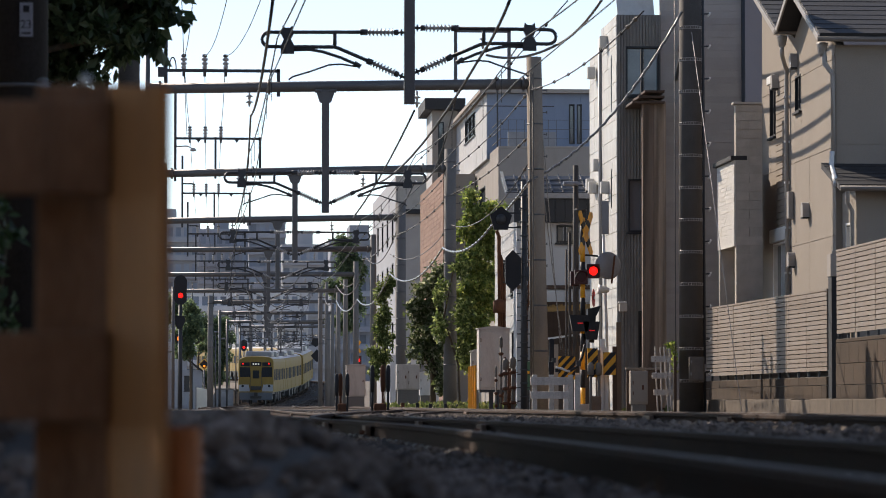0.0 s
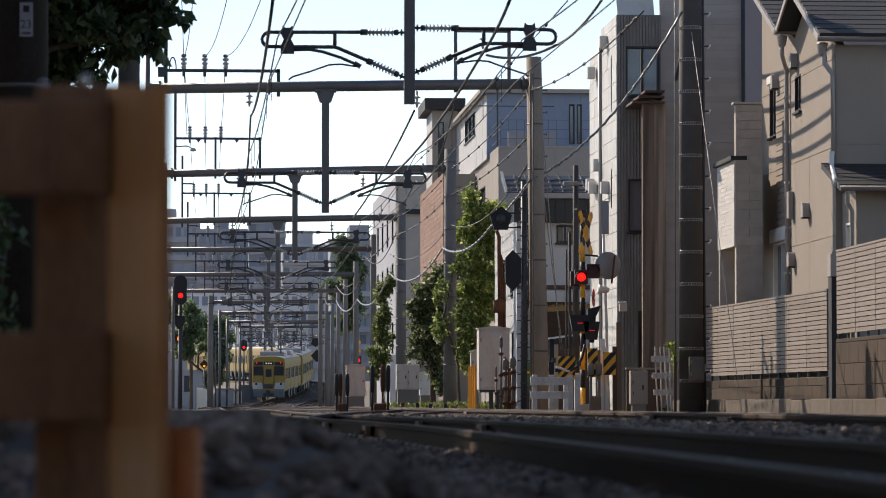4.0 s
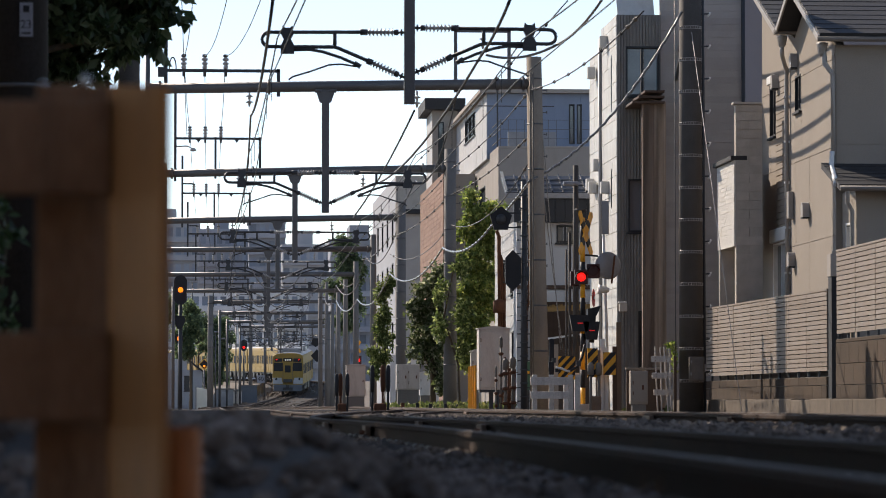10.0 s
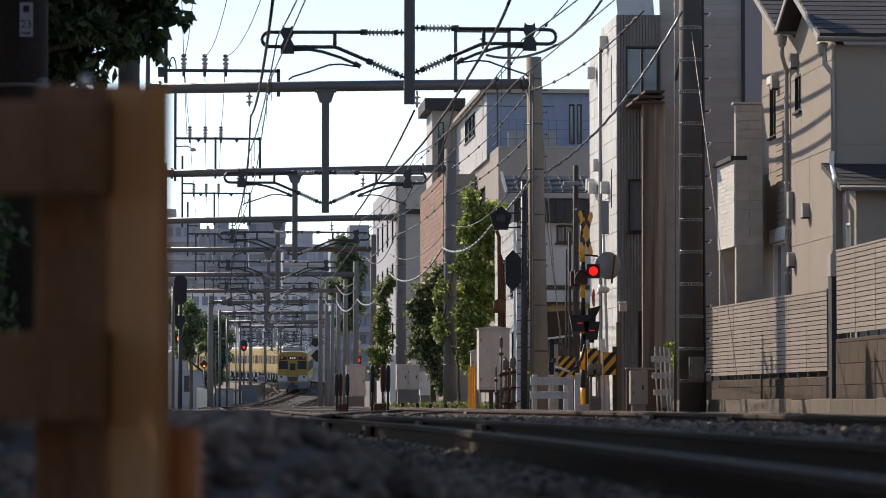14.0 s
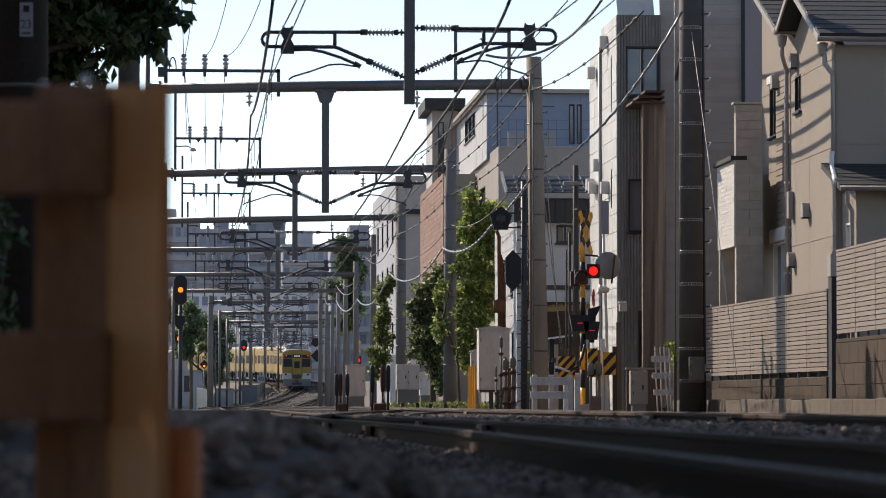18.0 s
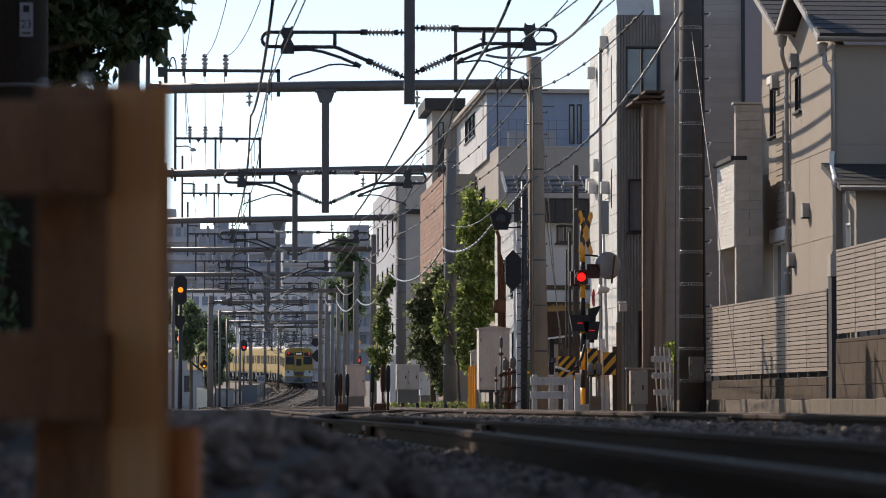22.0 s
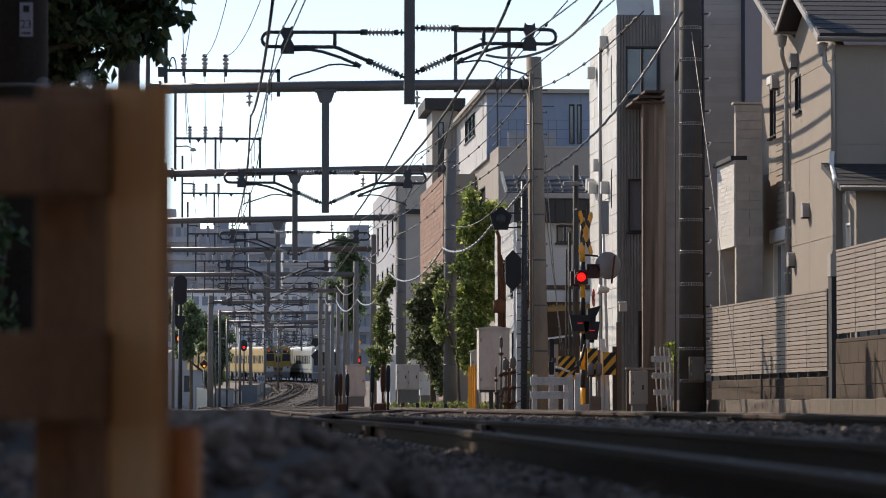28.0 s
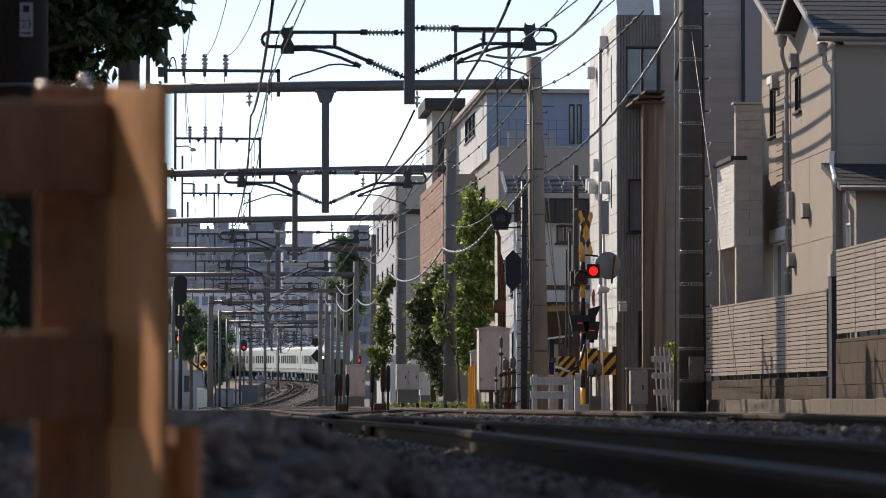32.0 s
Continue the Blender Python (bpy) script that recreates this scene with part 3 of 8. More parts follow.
# ---- trains: one thing a car, 20 m long, on two bogies ----
CAR = 20.0


def car_shell(bm, length, half, floor, eaves, roof, round_ends=0.0):
    """The car's body: a rounded roof on straight sides."""
    prof = [(-half + 0.03, floor), (-half, floor + 0.3), (-half, eaves)]
    n = 9
    for k in range(1, n):
        t = math.pi - math.pi * k / n
        prof.append((half * math.copysign(abs(math.cos(t)) ** 0.62, math.cos(t)), eaves + (roof - eaves) * math.sin(t) ** 0.75))
    prof += [(half, eaves), (half, floor + 0.3), (half - 0.03, floor)]
    secs = [(-length / 2, 0.985), (-length / 2 + 0.12, 1.0), (length / 2 - 0.12, 1.0), (length / 2, 0.985)]
    prev = None
    for y, k in secs:
        ring = [bm.verts.new((x * k, y, floor + (z - floor) * k)) for x, z in prof]
        if prev:
            for i in range(len(prof)):
                f = bm.faces.new((prev[i], prev[(i + 1) % len(prof)], ring[(i + 1) % len(prof)], ring[i]))
                f.smooth = 2 < i < len(prof) - 4
        else:
            bm.faces.new(ring[::-1])
        prev = ring
    bm.faces.new(prev)


def bogie(car, y):
    bm = B()
    for s in (-1, 1):
        box(bm, (s * 0.95, y, 0.52), (0.12, 2.6, 0.2), 0.03)
        for dy in (-1.05, 1.05):
            cyl(bm, (s * 0.53, y + dy, 0.43), (s * 0.66, y + dy, 0.43), 0.43, seg=18)
            box(bm, (s * 0.98, y + dy, 0.46), (0.16, 0.34, 0.3), 0.03)
        cyl(bm, (s * 0.98, y, 0.42), (s * 0.98, y, 0.85), 0.16, seg=10)
    part("bogie", bm, "steel_dark", car)


def car_common(car, body_mat, half, floor, roof, doors, window_rows, lead, silver=False):
    bm = B()
    car_shell(bm, 19.5, half, floor, roof - 0.48, roof)
    part("body", bm, body_mat, car)
    # roof sheet, 6 mm above the body's own roof
    bm = B()
    prev = None
    for y in (-9.6, 9.6):
        ring = []
        for k in range(11):
            t = math.radians(152 - 124 * k / 10)
            ring.append(bm.verts.new((half * math.copysign(abs(math.cos(t)) ** 0.62, math.cos(t)) * 1.004, y, roof - 0.48 + 0.487 * math.sin(t) ** 0.75)))
        if prev:
            for k in range(10):
                bm.faces.new((prev[k], prev[k + 1], ring[k + 1], ring[k])).smooth = True
        prev = ring
    part("roof", bm, "train_roof", car, "weathered pale grey roof")
    for s in (-1, 1):
        for d in doors:
            bm = B()
            box(bm, (s * (half + 0.004), d, floor + 1.0), (0.02, 1.3, 1.86), 0.004)
            door = part("door", bm, "train_silver" if silver else "train_yellow", car)
            for k in (-0.32, 0.32):
                bm = B()
                box(bm, (s * (half + 0.012), d + k, floor + 1.38), (0.016, 0.42, 0.85), 0.004)
                part("pane", bm, "train_window", door)
        for w0, w1 in window_rows:
            bm = B()
            box(bm, (s * (half + 0.003), (w0 + w1) / 2, floor + 1.38), (0.022, w1 - w0, 0.9), 0.004)
            part("window", bm, "train_window", car)
        if silver:
            bm = B()
            box(bm, (s * (half + 0.003), 0, floor + 0.34), (0.012, 19.3, 0.16))
            part("stripe", bm, "train_grey", car, "grey stripe low on the side")
    for dy in (-4.6, 3.4) if not silver else (0.0,):
        bm = B()
        box(bm, (0, dy, roof + 0.12), (2.15, 3.6, 0.56), 0.2 if not silver else 0.09)
        part("air_conditioner", bm, "train_roof", car, "grey rounded roof unit")
    bm = B()
    for k in range(7):
        box(bm, (0.9 * (1 if k % 2 else -1), -5.0 + 1.65 * k, 0.68), (0.75, 1.3, 0.62), 0.04)
    box(bm, (0, 0, floor - 0.08), (2.4, 18.8, 0.16))
    part("underfloor_gear", bm, "steel_dark", car)
    for y in (-6.9, 6.9):
        bogie(car, y)
    bm = B()
    for s in (-1, 1):
        box(bm, (0, s * 9.85, floor + 0.35), (0.8, 0.5, 0.3), 0.03)
    part("coupler", bm, "steel_dark", car)


def face_panel(car, name, x0, x1, z0, z1, y, mat_name, label="", th=0.03, bevel=0.02):
    bm = B()
    box(bm, ((x0 + x1) / 2, y, (z0 + z1) / 2), (x1 - x0, th, z1 - z0), bevel)
    return part(name, bm, mat_name, car, label)


def yellow_car(tail):
    c = thing("train_car", 0, 0, 0, "yellow commuter train car with grey roof units" if not tail
              else "yellow commuter train end car with dark cab windows", "train car", "yellow train")
    doors = (-7.2, -2.4, 2.4, 7.2)
    win = ((-5.9, -4.85), (-4.75, -3.7), (-1.1, -0.05), (0.05, 1.1), (3.7, 4.75), (4.85, 5.9), (8.25, 9.2), (-9.2, -8.25))
    car_common(c, "train_yellow", 1.40, 1.0, 3.86, doors, win, tail)
    if tail:
        y = -9.765
        # dark window band in three parts, pale corner panels, skirt, lamps
        face_panel(c, "cab_window", -1.28, -0.46, 2.22, 3.0, y, "train_window", "dark cab window")
        face_panel(c, "cab_window", 0.46, 1.28, 2.22, 3.0, y, "train_window", "dark cab window")
        d = face_panel(c, "gangway_door", -0.40, 0.40, 1.12, 3.06, y, "train_yellow", th=0.035)
        face_panel(d, "pane", -0.26, 0.26, 2.1, 2.75, y - 0.012, "train_window")
        for x0, x1 in ((-1.2, -0.5), (0.5, 1.2)):
            face_panel(c, "number_window", x0, x1, 3.07, 3.38, y, "train_window")
        face_panel(c, "destination_sign", -0.42, 0.42, 3.1, 3.4, y - 0.002, "black", "black destination display with pale bars")
        bm = B()
        for k in range(3):
            box(bm, (-0.2 + 0.2 * k, y - 0.02, 3.25), (0.11, 0.01, 0.13))
        part("sign_bar", bm, "sign_glow", c)
        for s in (-1, 1):
            bm = B()
            slab(bm, [(s * 0.46, 1.08), (s * 1.36, 1.08), (s * 1.36, 1.62), (s * 0.58, 1.62)], 0.03, Matrix.Translation((0, y - 0.012, 0)))
            part("corner_panel", bm, "train_panel", c, "pale grey corner panel with lamps")
            bm = B()
            cyl(bm, (s * 1.02, y - 0.03, 3.28), (s * 1.02, y + 0.02, 3.28), 0.06, seg=14)
            part("tail_lamp", bm, "red_lamp", c, "small glowing red tail lamp")
            bm = B()
            cyl(bm, (s * 1.05, y - 0.04, 1.5), (s * 1.05, y + 0.02, 1.5), 0.10, seg=14)
            part("head_lamp", bm, "train_window", c, "unlit round head lamp")
        bm = B()
        box(bm, (0, y + 0.12, 0.70), (2.6, 0.25, 0.62), 0.06)
        part("skirt", bm, "train_grey", c, "grey steel skirt below the cab")
        bm = B()
        box(bm, (0, y - 0.12, 0.85), (0.3, 0.35, 0.3), 0.04)
        box(bm, (0, y - 0.03, 0.62), (0.9, 0.12, 0.22), 0.03)
        part("coupler_head", bm, "steel_dark", c)
        for s in (-1, 1):
            bm = B()
            cyl(bm, (s * 0.44, y - 0.03, 1.3), (s * 0.44, y - 0.03, 2.7), 0.012, seg=6)
            part("handrail", bm, "steel", c)
    return c


def pale_car(front):
    c = thing("train_car", 0, 0, 0, "pale silver-white train car with dark windows" if not front
              else "pale train end car with dark glazed front and head lamps", "train car", "pale train")
    doors = (-7.6, 7.6) if front else (-7.6, 7.6)
    win = tuple((-6.1 + 1.56 * k, -4.95 + 1.56 * k) for k in range(8))
    car_common(c, "train_silver", 1.42, 1.0, 3.86, doors, win, front, True)
    if front:
        y = -9.765
        face_panel(c, "front_glass", -1.2, 1.2, 1.75, 3.2, y, "train_window", "large dark front window", bevel=0.03)
        face_panel(c, "front_mask", -1.25, 1.25, 1.05, 1.7, y, "train_grey", "dark grey lower front")
        for s in (-1, 1):
            bm = B()
            cyl(bm, (s * 0.98, y - 0.05, 3.34), (s * 0.98, y + 0.03, 3.34), 0.085, seg=14)
            part("head_lamp", bm, "white_lamp", c, "bright white head lamp")
        bm = B()
        box(bm, (0, y + 0.12, 0.66), (2.6, 0.25, 0.66), 0.06)
        part("skirt", bm, "train_grey", c)
    return c


proto_end = yellow_car(True)
proto_mid = yellow_car(False)
yellow_train = [proto_end, proto_mid] + [copy_thing(proto_mid, Matrix()) for _ in range(6)]
pale_end = pale_car(True)
pale_mid = pale_car(False)
pale_train = [pale_end, pale_mid] + [copy_thing(pale_mid, Matrix()) for _ in range(6)]


# distance of each train's near end along the line, by the second
YELLOW = ((0, 269), (2, 279), (3.5, 286), (6, 297), (9, 307), (11, 310), (14, 315), (16.5, 320), (19, 325), (22, 333), (24, 341), (25.5, 350), (27.5, 367), (29, 382), (30, 393), (32, 418))
PALE = ((0, 680), (25.5, 389), (32, 313))


def on_line(y, off):
    return track_point(y, off)


def car_pose(y_near, k, off):
    """The k-th car behind the near end: it sits on the line by its two bogies."""
    a = walk_along(y_near, CAR * k + 3.1, off)
    b = walk_along(y_near, CAR * k + 16.9, off)
    pa, pb = on_line(a, off), on_line(b, off)
    d = pb - pa
    rz = math.degrees(math.atan2(-d.x, d.y))
    rx = math.degrees(math.atan2(d.z, math.hypot(d.x, d.y)))
    mid = (pa + pb) / 2
    return pose(mid.x, mid.y, mid.z, rx, 0, rz)


def walk_along(y, dist, off):
    p = on_line(y, off)
    step = 2.0
    while dist > 1e-6:
        q = on_line(y + min(step, dist), off)
        y += min(step, dist) * min(step, dist) / max(1e-6, (q - p).length)
        p = on_line(y, off)
        dist -= min(step, dist)
    return y

# ---- building helpers ----
def cut_rects(u0, u1, z0, z1, holes):
    """What is left of a rectangle when rectangles are cut out of it, as a grid of cells."""
    us = sorted({u0, u1, *[min(max(h[k], u0), u1) for h in holes for k in (0, 1)]})
    zs = sorted({z0, z1, *[min(max(h[k], z0), z1) for h in holes for k in (2, 3)]})
    for a, b in zip(us, us[1:]):
        run = None
        for c, d in zip(zs, zs[1:]):
            mu, mz = (a + b) / 2, (c + d) / 2
            if any(h[0] < mu < h[1] and h[2] < mz < h[3] for h in holes):
                if run:
                    yield a, b, run[0], run[1]
                run = None
            else:
                run = (run[0], d) if run else (c, d)
        if run:
            yield a, b, run[0], run[1]


FRONT, SIDE = "front", "side"       # walls that face back along the line, walls that face the tracks


def put(way, u, w, z, base):
    """A wall's own place: u along it, w out of it, z up; to the thing's space."""
    return (base[0] + u, base[1] - w, z) if way == FRONT else (base[0] - w, base[1] + u, z)


def wbox(bm, way, base, u0, u1, w0, w1, z0, z1, bevel=0.0):
    a, b = put(way, u0, w0, z0, base), put(way, u1, w1, z1, base)
    span(bm, a[0], b[0], a[1], b[1], a[2], b[2], bevel)


def wall(parent, way, base, length, z0, z1, holes, material, thick=0.2, name="wall", butt=True):
    bm = B()
    for a, b, c, d in cut_rects(thick if way == SIDE and butt else 0, length, z0, z1, holes):
        wbox(bm, way, base, a, b, -thick, 0, c, d)
    return part(name, bm, material, parent)


def cladding(wall_ob, way, base, length, z0, z1, holes, material, bw, bh, gap=0.012, proud=0.018, bond=False, name="panel", bevel=0.0):
    """Boards, tiles or bricks on a wall, each one a piece of its own."""
    row, z = 0, z0
    while z < z1 - 0.02:
        zt = min(z + bh, z1)
        u = -(bw / 2 if bond and row % 2 else 0.0)
        while u < length - 0.02:
            a, b = max(u, 0), min(u + bw, length)
            for r in cut_rects(a + gap / 2, b - gap / 2, z + gap / 2, zt - gap / 2, holes):
                if r[1] - r[0] > 0.02 and r[3] - r[2] > 0.02:
                    bm = B()
                    wbox(bm, way, base, r[0], r[1], -0.005, proud + random.uniform(-0.003, 0.003), r[2], r[3], bevel)
                    part(name, bm, material, wall_ob)
            u += bw
        z += bh
        row += 1


def window(parent, way, base, u0, u1, z0, z1, frame_mat="window_frame", glass="window_glass", bars=1, sill=True, deep=0.07):
    bm = B()
    t = 0.045
    wbox(bm, way, base, u0, u1, -deep - 0.03, 0.025, z1 - t, z1)
    wbox(bm, way, base, u0, u1, -deep - 0.03, 0.025, z0, z0 + t)
    wbox(bm, way, base, u0, u0 + t, -deep - 0.03, 0.025, z0 + t, z1 - t)
    wbox(bm, way, base, u1 - t, u1, -deep - 0.03, 0.025, z0 + t, z1 - t)
    for k in range(1, bars):
        c = u0 + (u1 - u0) * k / bars
        wbox(bm, way, base, c - 0.025, c + 0.025, -deep - 0.02, 0.0, z0 + t, z1 - t)
    w = part("window", bm, frame_mat, parent)
    for k in range(bars):
        bm = B()
        a, b = u0 + (u1 - u0) * k / bars, u0 + (u1 - u0) * (k + 1) / bars
        wbox(bm, way, base, a + t, b - t, -deep - 0.012, -deep, z0 + t, z1 - t)
        part("pane", bm, glass, w)
    if sill:
        bm = B()
        wbox(bm, way, base, u0 - 0.05, u1 + 0.05, 0.0, 0.08, z0 - 0.05, z0 - 0.005)
        part("sill", bm, frame_mat, w)
    return w


def plain_box(parent, name, x0, x1, y0, y1, z0, z1, material, label="", bevel=0.01):
    bm = B()
    span(bm, x0, x1, y0, y1, z0, z1, bevel)
    return part(name, bm, material, parent, label)


def pipe(parent, pts, r, material="pipe_grey", name="downpipe", label=""):
    bm = B()
    tube(bm, pts, r, 8)
    return part(name, bm, material, parent, label)


M.update({
    "beige": mat("beige_render", (0.305, 0.262, 0.218), 0.8, var=0.12, scale=0.8, fine=60, bump=0.3, dirt=(0.30, 0.25, 0.20), dirt_amount=0.35),
    # sunlit side and shaded front of the tiling are put into two colours
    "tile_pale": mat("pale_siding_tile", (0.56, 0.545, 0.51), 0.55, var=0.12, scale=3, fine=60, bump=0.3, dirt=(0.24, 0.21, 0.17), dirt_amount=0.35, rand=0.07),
    "tile_front_shaded": mat("ribbed_shaded_tile", (0.225, 0.208, 0.187), 0.6, var=0.22, scale=3, fine=60, bump=0.35, dirt=(0.17, 0.15, 0.125), dirt_amount=0.4, rand=0.09, ribs=0.07),
    "kerb": mat("dirty_kerb", (0.135, 0.108, 0.083), 0.9, var=0.35, scale=3, fine=40, bump=0.5, dirt=(0.06, 0.052, 0.045), dirt_amount=0.6, rand=0.15),
    "grey_board": mat("grey_board", (0.42, 0.378, 0.345), 0.75, var=0.14, scale=1.5, fine=50, bump=0.3, rand=0.05),
    "grey_brick": mat("grey_brick_siding", (0.47, 0.42, 0.365), 0.8, var=0.2, scale=4, fine=50, bump=0.4, rand=0.08),
    "white_panel": mat("white_rough_panel", (0.62, 0.59, 0.54), 0.8, var=0.15, scale=12, fine=70, bump=0.7),
    "brown_wood": mat("brown_louvre", (0.085, 0.052, 0.034), 0.6, var=0.3, scale=2, fine=30, bump=0.2, stretch=(6, 6, 0.6)),
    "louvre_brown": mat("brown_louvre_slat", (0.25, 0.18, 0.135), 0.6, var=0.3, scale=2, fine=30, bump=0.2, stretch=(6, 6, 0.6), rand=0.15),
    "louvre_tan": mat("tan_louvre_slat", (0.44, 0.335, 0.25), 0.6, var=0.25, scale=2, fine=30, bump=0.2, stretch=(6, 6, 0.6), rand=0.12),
    "ochre_wood": mat("ochre_canopy_wood", (0.30, 0.19, 0.075), 0.7, var=0.3, scale=3, fine=30, bump=0.2, stretch=(0.6, 6, 6)),
    "tan_wood": mat("tan_louvre", (0.165, 0.115, 0.075), 0.6, var=0.25, scale=2, fine=30, bump=0.2, stretch=(6, 6, 0.6)),
    "slate": mat("dark_roof_slate", (0.030, 0.029, 0.030), 0.65, var=0.3, scale=2, fine=30, bump=0.3),
    "metal_roof": mat("dark_metal_roof", (0.030, 0.033, 0.039), 0.45, 0.3, var=0.2, scale=1.5, fine=30, bump=0.1),
    "slat": mat("pale_fence_slat", (0.240, 0.190, 0.150), 0.55, var=0.10, scale=1.5, fine=40, bump=0.1, rand=0.04),
    "block": mat("brown_block", (0.072, 0.050, 0.034), 0.9, var=0.35, scale=2, fine=40, bump=0.4, dirt=(0.045, 0.034, 0.026), rand=0.12),
    "blue_grey": mat("blue_grey_metal", (0.212, 0.255, 0.340), 0.55, 0.0, var=0.1, scale=0.7, fine=30, bump=0.05, rand=0.03),
    "white_wall": mat("white_wall", (0.480, 0.480, 0.480), 0.75, var=0.1, scale=0.8, fine=40, bump=0.15, dirt=(0.35, 0.33, 0.3)),
    "concrete_wall": mat("pale_concrete_wall", (0.340, 0.306, 0.272), 0.85, var=0.15, scale=0.8, fine=40, bump=0.3, dirt=(0.2, 0.17, 0.14)),
    "brick": mat("salmon_brick", (0.30, 0.195, 0.15), 0.8, var=0.2, scale=5, fine=50, bump=0.4, rand=0.12),
    "window_frame": mat("dark_window_frame", (0.03, 0.032, 0.035), 0.4, 0.3, var=0.2, bump=0.0),
    "window_glass": mat("window_glass", (0.045, 0.055, 0.065), 0.06, var=0.2, scale=0.6, bump=0.0, spec=0.9),
    # bluish pale glass: the reflected sky is put into the pane colour
    "reflect_glass": mat("sky_tinted_glass", (0.17, 0.20, 0.23), 0.12, var=0.25, scale=0.9, bump=0.0, spec=0.8),
    "gutter_brown": mat("gutter_brown_grey", (0.19, 0.16, 0.135), 0.5, var=0.15, bump=0.05),
    "box_brown": mat("brown_grey_box", (0.15, 0.125, 0.10), 0.6, var=0.25, scale=4, bump=0.1, dirt=(0.07, 0.05, 0.04)),
    "violet_wall": mat("violet_grey_render", (0.24, 0.215, 0.225), 0.8, var=0.12, scale=0.6, fine=40, bump=0.2),
    "pipe_grey": mat("pipe_grey", (0.36, 0.33, 0.30), 0.45, var=0.12, bump=0.05),
    # bluish haze over the distance is put into these far colours
    "far_haze_window": mat("far_haze_window", (0.25, 0.28, 0.335), 0.5, var=0.2, scale=0.3, bump=0.0, spec=0.2, rand=0.35),
    "far_wall": mat("far_haze_grey_wall", (0.305, 0.318, 0.362), 0.8, var=0.12, scale=0.2, fine=8, bump=0.0, rand=0.12),
    "far_wall_c": mat("far_haze_white_wall", (0.60, 0.60, 0.62), 0.8, var=0.12, scale=0.2, fine=8, bump=0.0, rand=0.08),
    "far_wall_b": mat("far_haze_pale_wall", (0.375, 0.382, 0.408), 0.8, var=0.12, scale=0.2, fine=8, bump=0.0, rand=0.1),
})
GZ = -0.30

u = thing("utility_pole", 10.31, 72.2, -0.3, "thick brown-grey banded pole with step bolts and a meter box", "utility pole")
pole(u, 0.0, 0.0, 12.0, 0.262, "pole_brown", r_top=0.235, bands=False, bolts=False)
bm = B()
tube(bm, [(0.285, -0.05, 0.0), (0.275, -0.05, 6.0), (0.262, -0.05, 12.0)], 0.03, 8)
part("cable_pipe", bm, "steel_dark", u, "slim dark cable pipe strapped to the pole")
for k in range(16):
    bm = B()
    zz = 1.12 + 0.70 * k
    cyl(bm, (0.2, -0.06, zz), (0.40, -0.06, zz + 0.01), 0.017, seg=8)
    si = part("step_bolt", bm, "steel_dark", u)
    bm = B()
    cyl(bm, (0.375, -0.06, zz - 0.05), (0.43, -0.06, zz + 0.04), 0.02, seg=8)
    part("bolt_end", bm, "white_paint", si, "pale bent end of a step bolt")
for k in range(16):
    bm = B()
    zz = 0.9 + 0.69 * k
    for dz_ in (0.0, 0.055):
        cyl(bm, (0, 0, zz + dz_), (0, 0, zz + dz_ + 0.010), 0.266 - 0.0022 * zz, seg=24)
    for j_ in range(14):
        t_ = math.pi + math.pi * (j_ + 0.5) / 14
        box(bm, ((0.266 - 0.0022 * zz) * math.cos(t_), (0.266 - 0.0022 * zz) * math.sin(t_), zz + 0.032), (0.012, 0.012, 0.045))
    part("strap", bm, "pipe_grey", u, "perforated double steel strap")



# ---- house with beige walls behind the slatted fence ----
hx, hy = 12.8, 68.6
h = thing("house", hx, hy, GZ, "two-storey beige house with dark slate gable roofs and pale downpipes", "house")
HB = (0, 0)
EV = 7.8
holes = [(7.3, 8.1, 6.5, 7.7), (4.0, 4.74, 6.8, 7.6), (5.79, 7.67, 2.0, 4.06)]
w = wall(h, SIDE, HB, 9.25, 0, EV, holes, "beige", 0.25)
w.name = "side_wall"
cladding(w, SIDE, HB, 9.25, 0.25, EV, holes + [(5.75, 7.25, 0, 9)], "beige", 3.03, 1.82, 0.014, 0.012)
cladding(w, SIDE, HB, 9.25, 0.25, EV, holes + [(0, 5.75, 0, 9), (7.25, 12, 0, 9)], "beige", 7.3, 0.14, 0.02, 0.02, name="ribbed_board")
bm = B()
gable = [(0.25, EV), (9.25, EV), (9.25, EV + 2.25), (4.88, EV + 0.66), (3.1, EV + 1.36)]
va = [bm.verts.new((0, u, z)) for u, z in gable]
vb = [bm.verts.new((0.25, u, z)) for u, z in gable]
bm.faces.new(va), bm.faces.new(vb[::-1])
for i in range(5):
    bm.faces.new((va[i], va[(i + 1) % 5], vb[(i + 1) % 5], vb[i]))
part("gable_wall", bm, "beige", h)


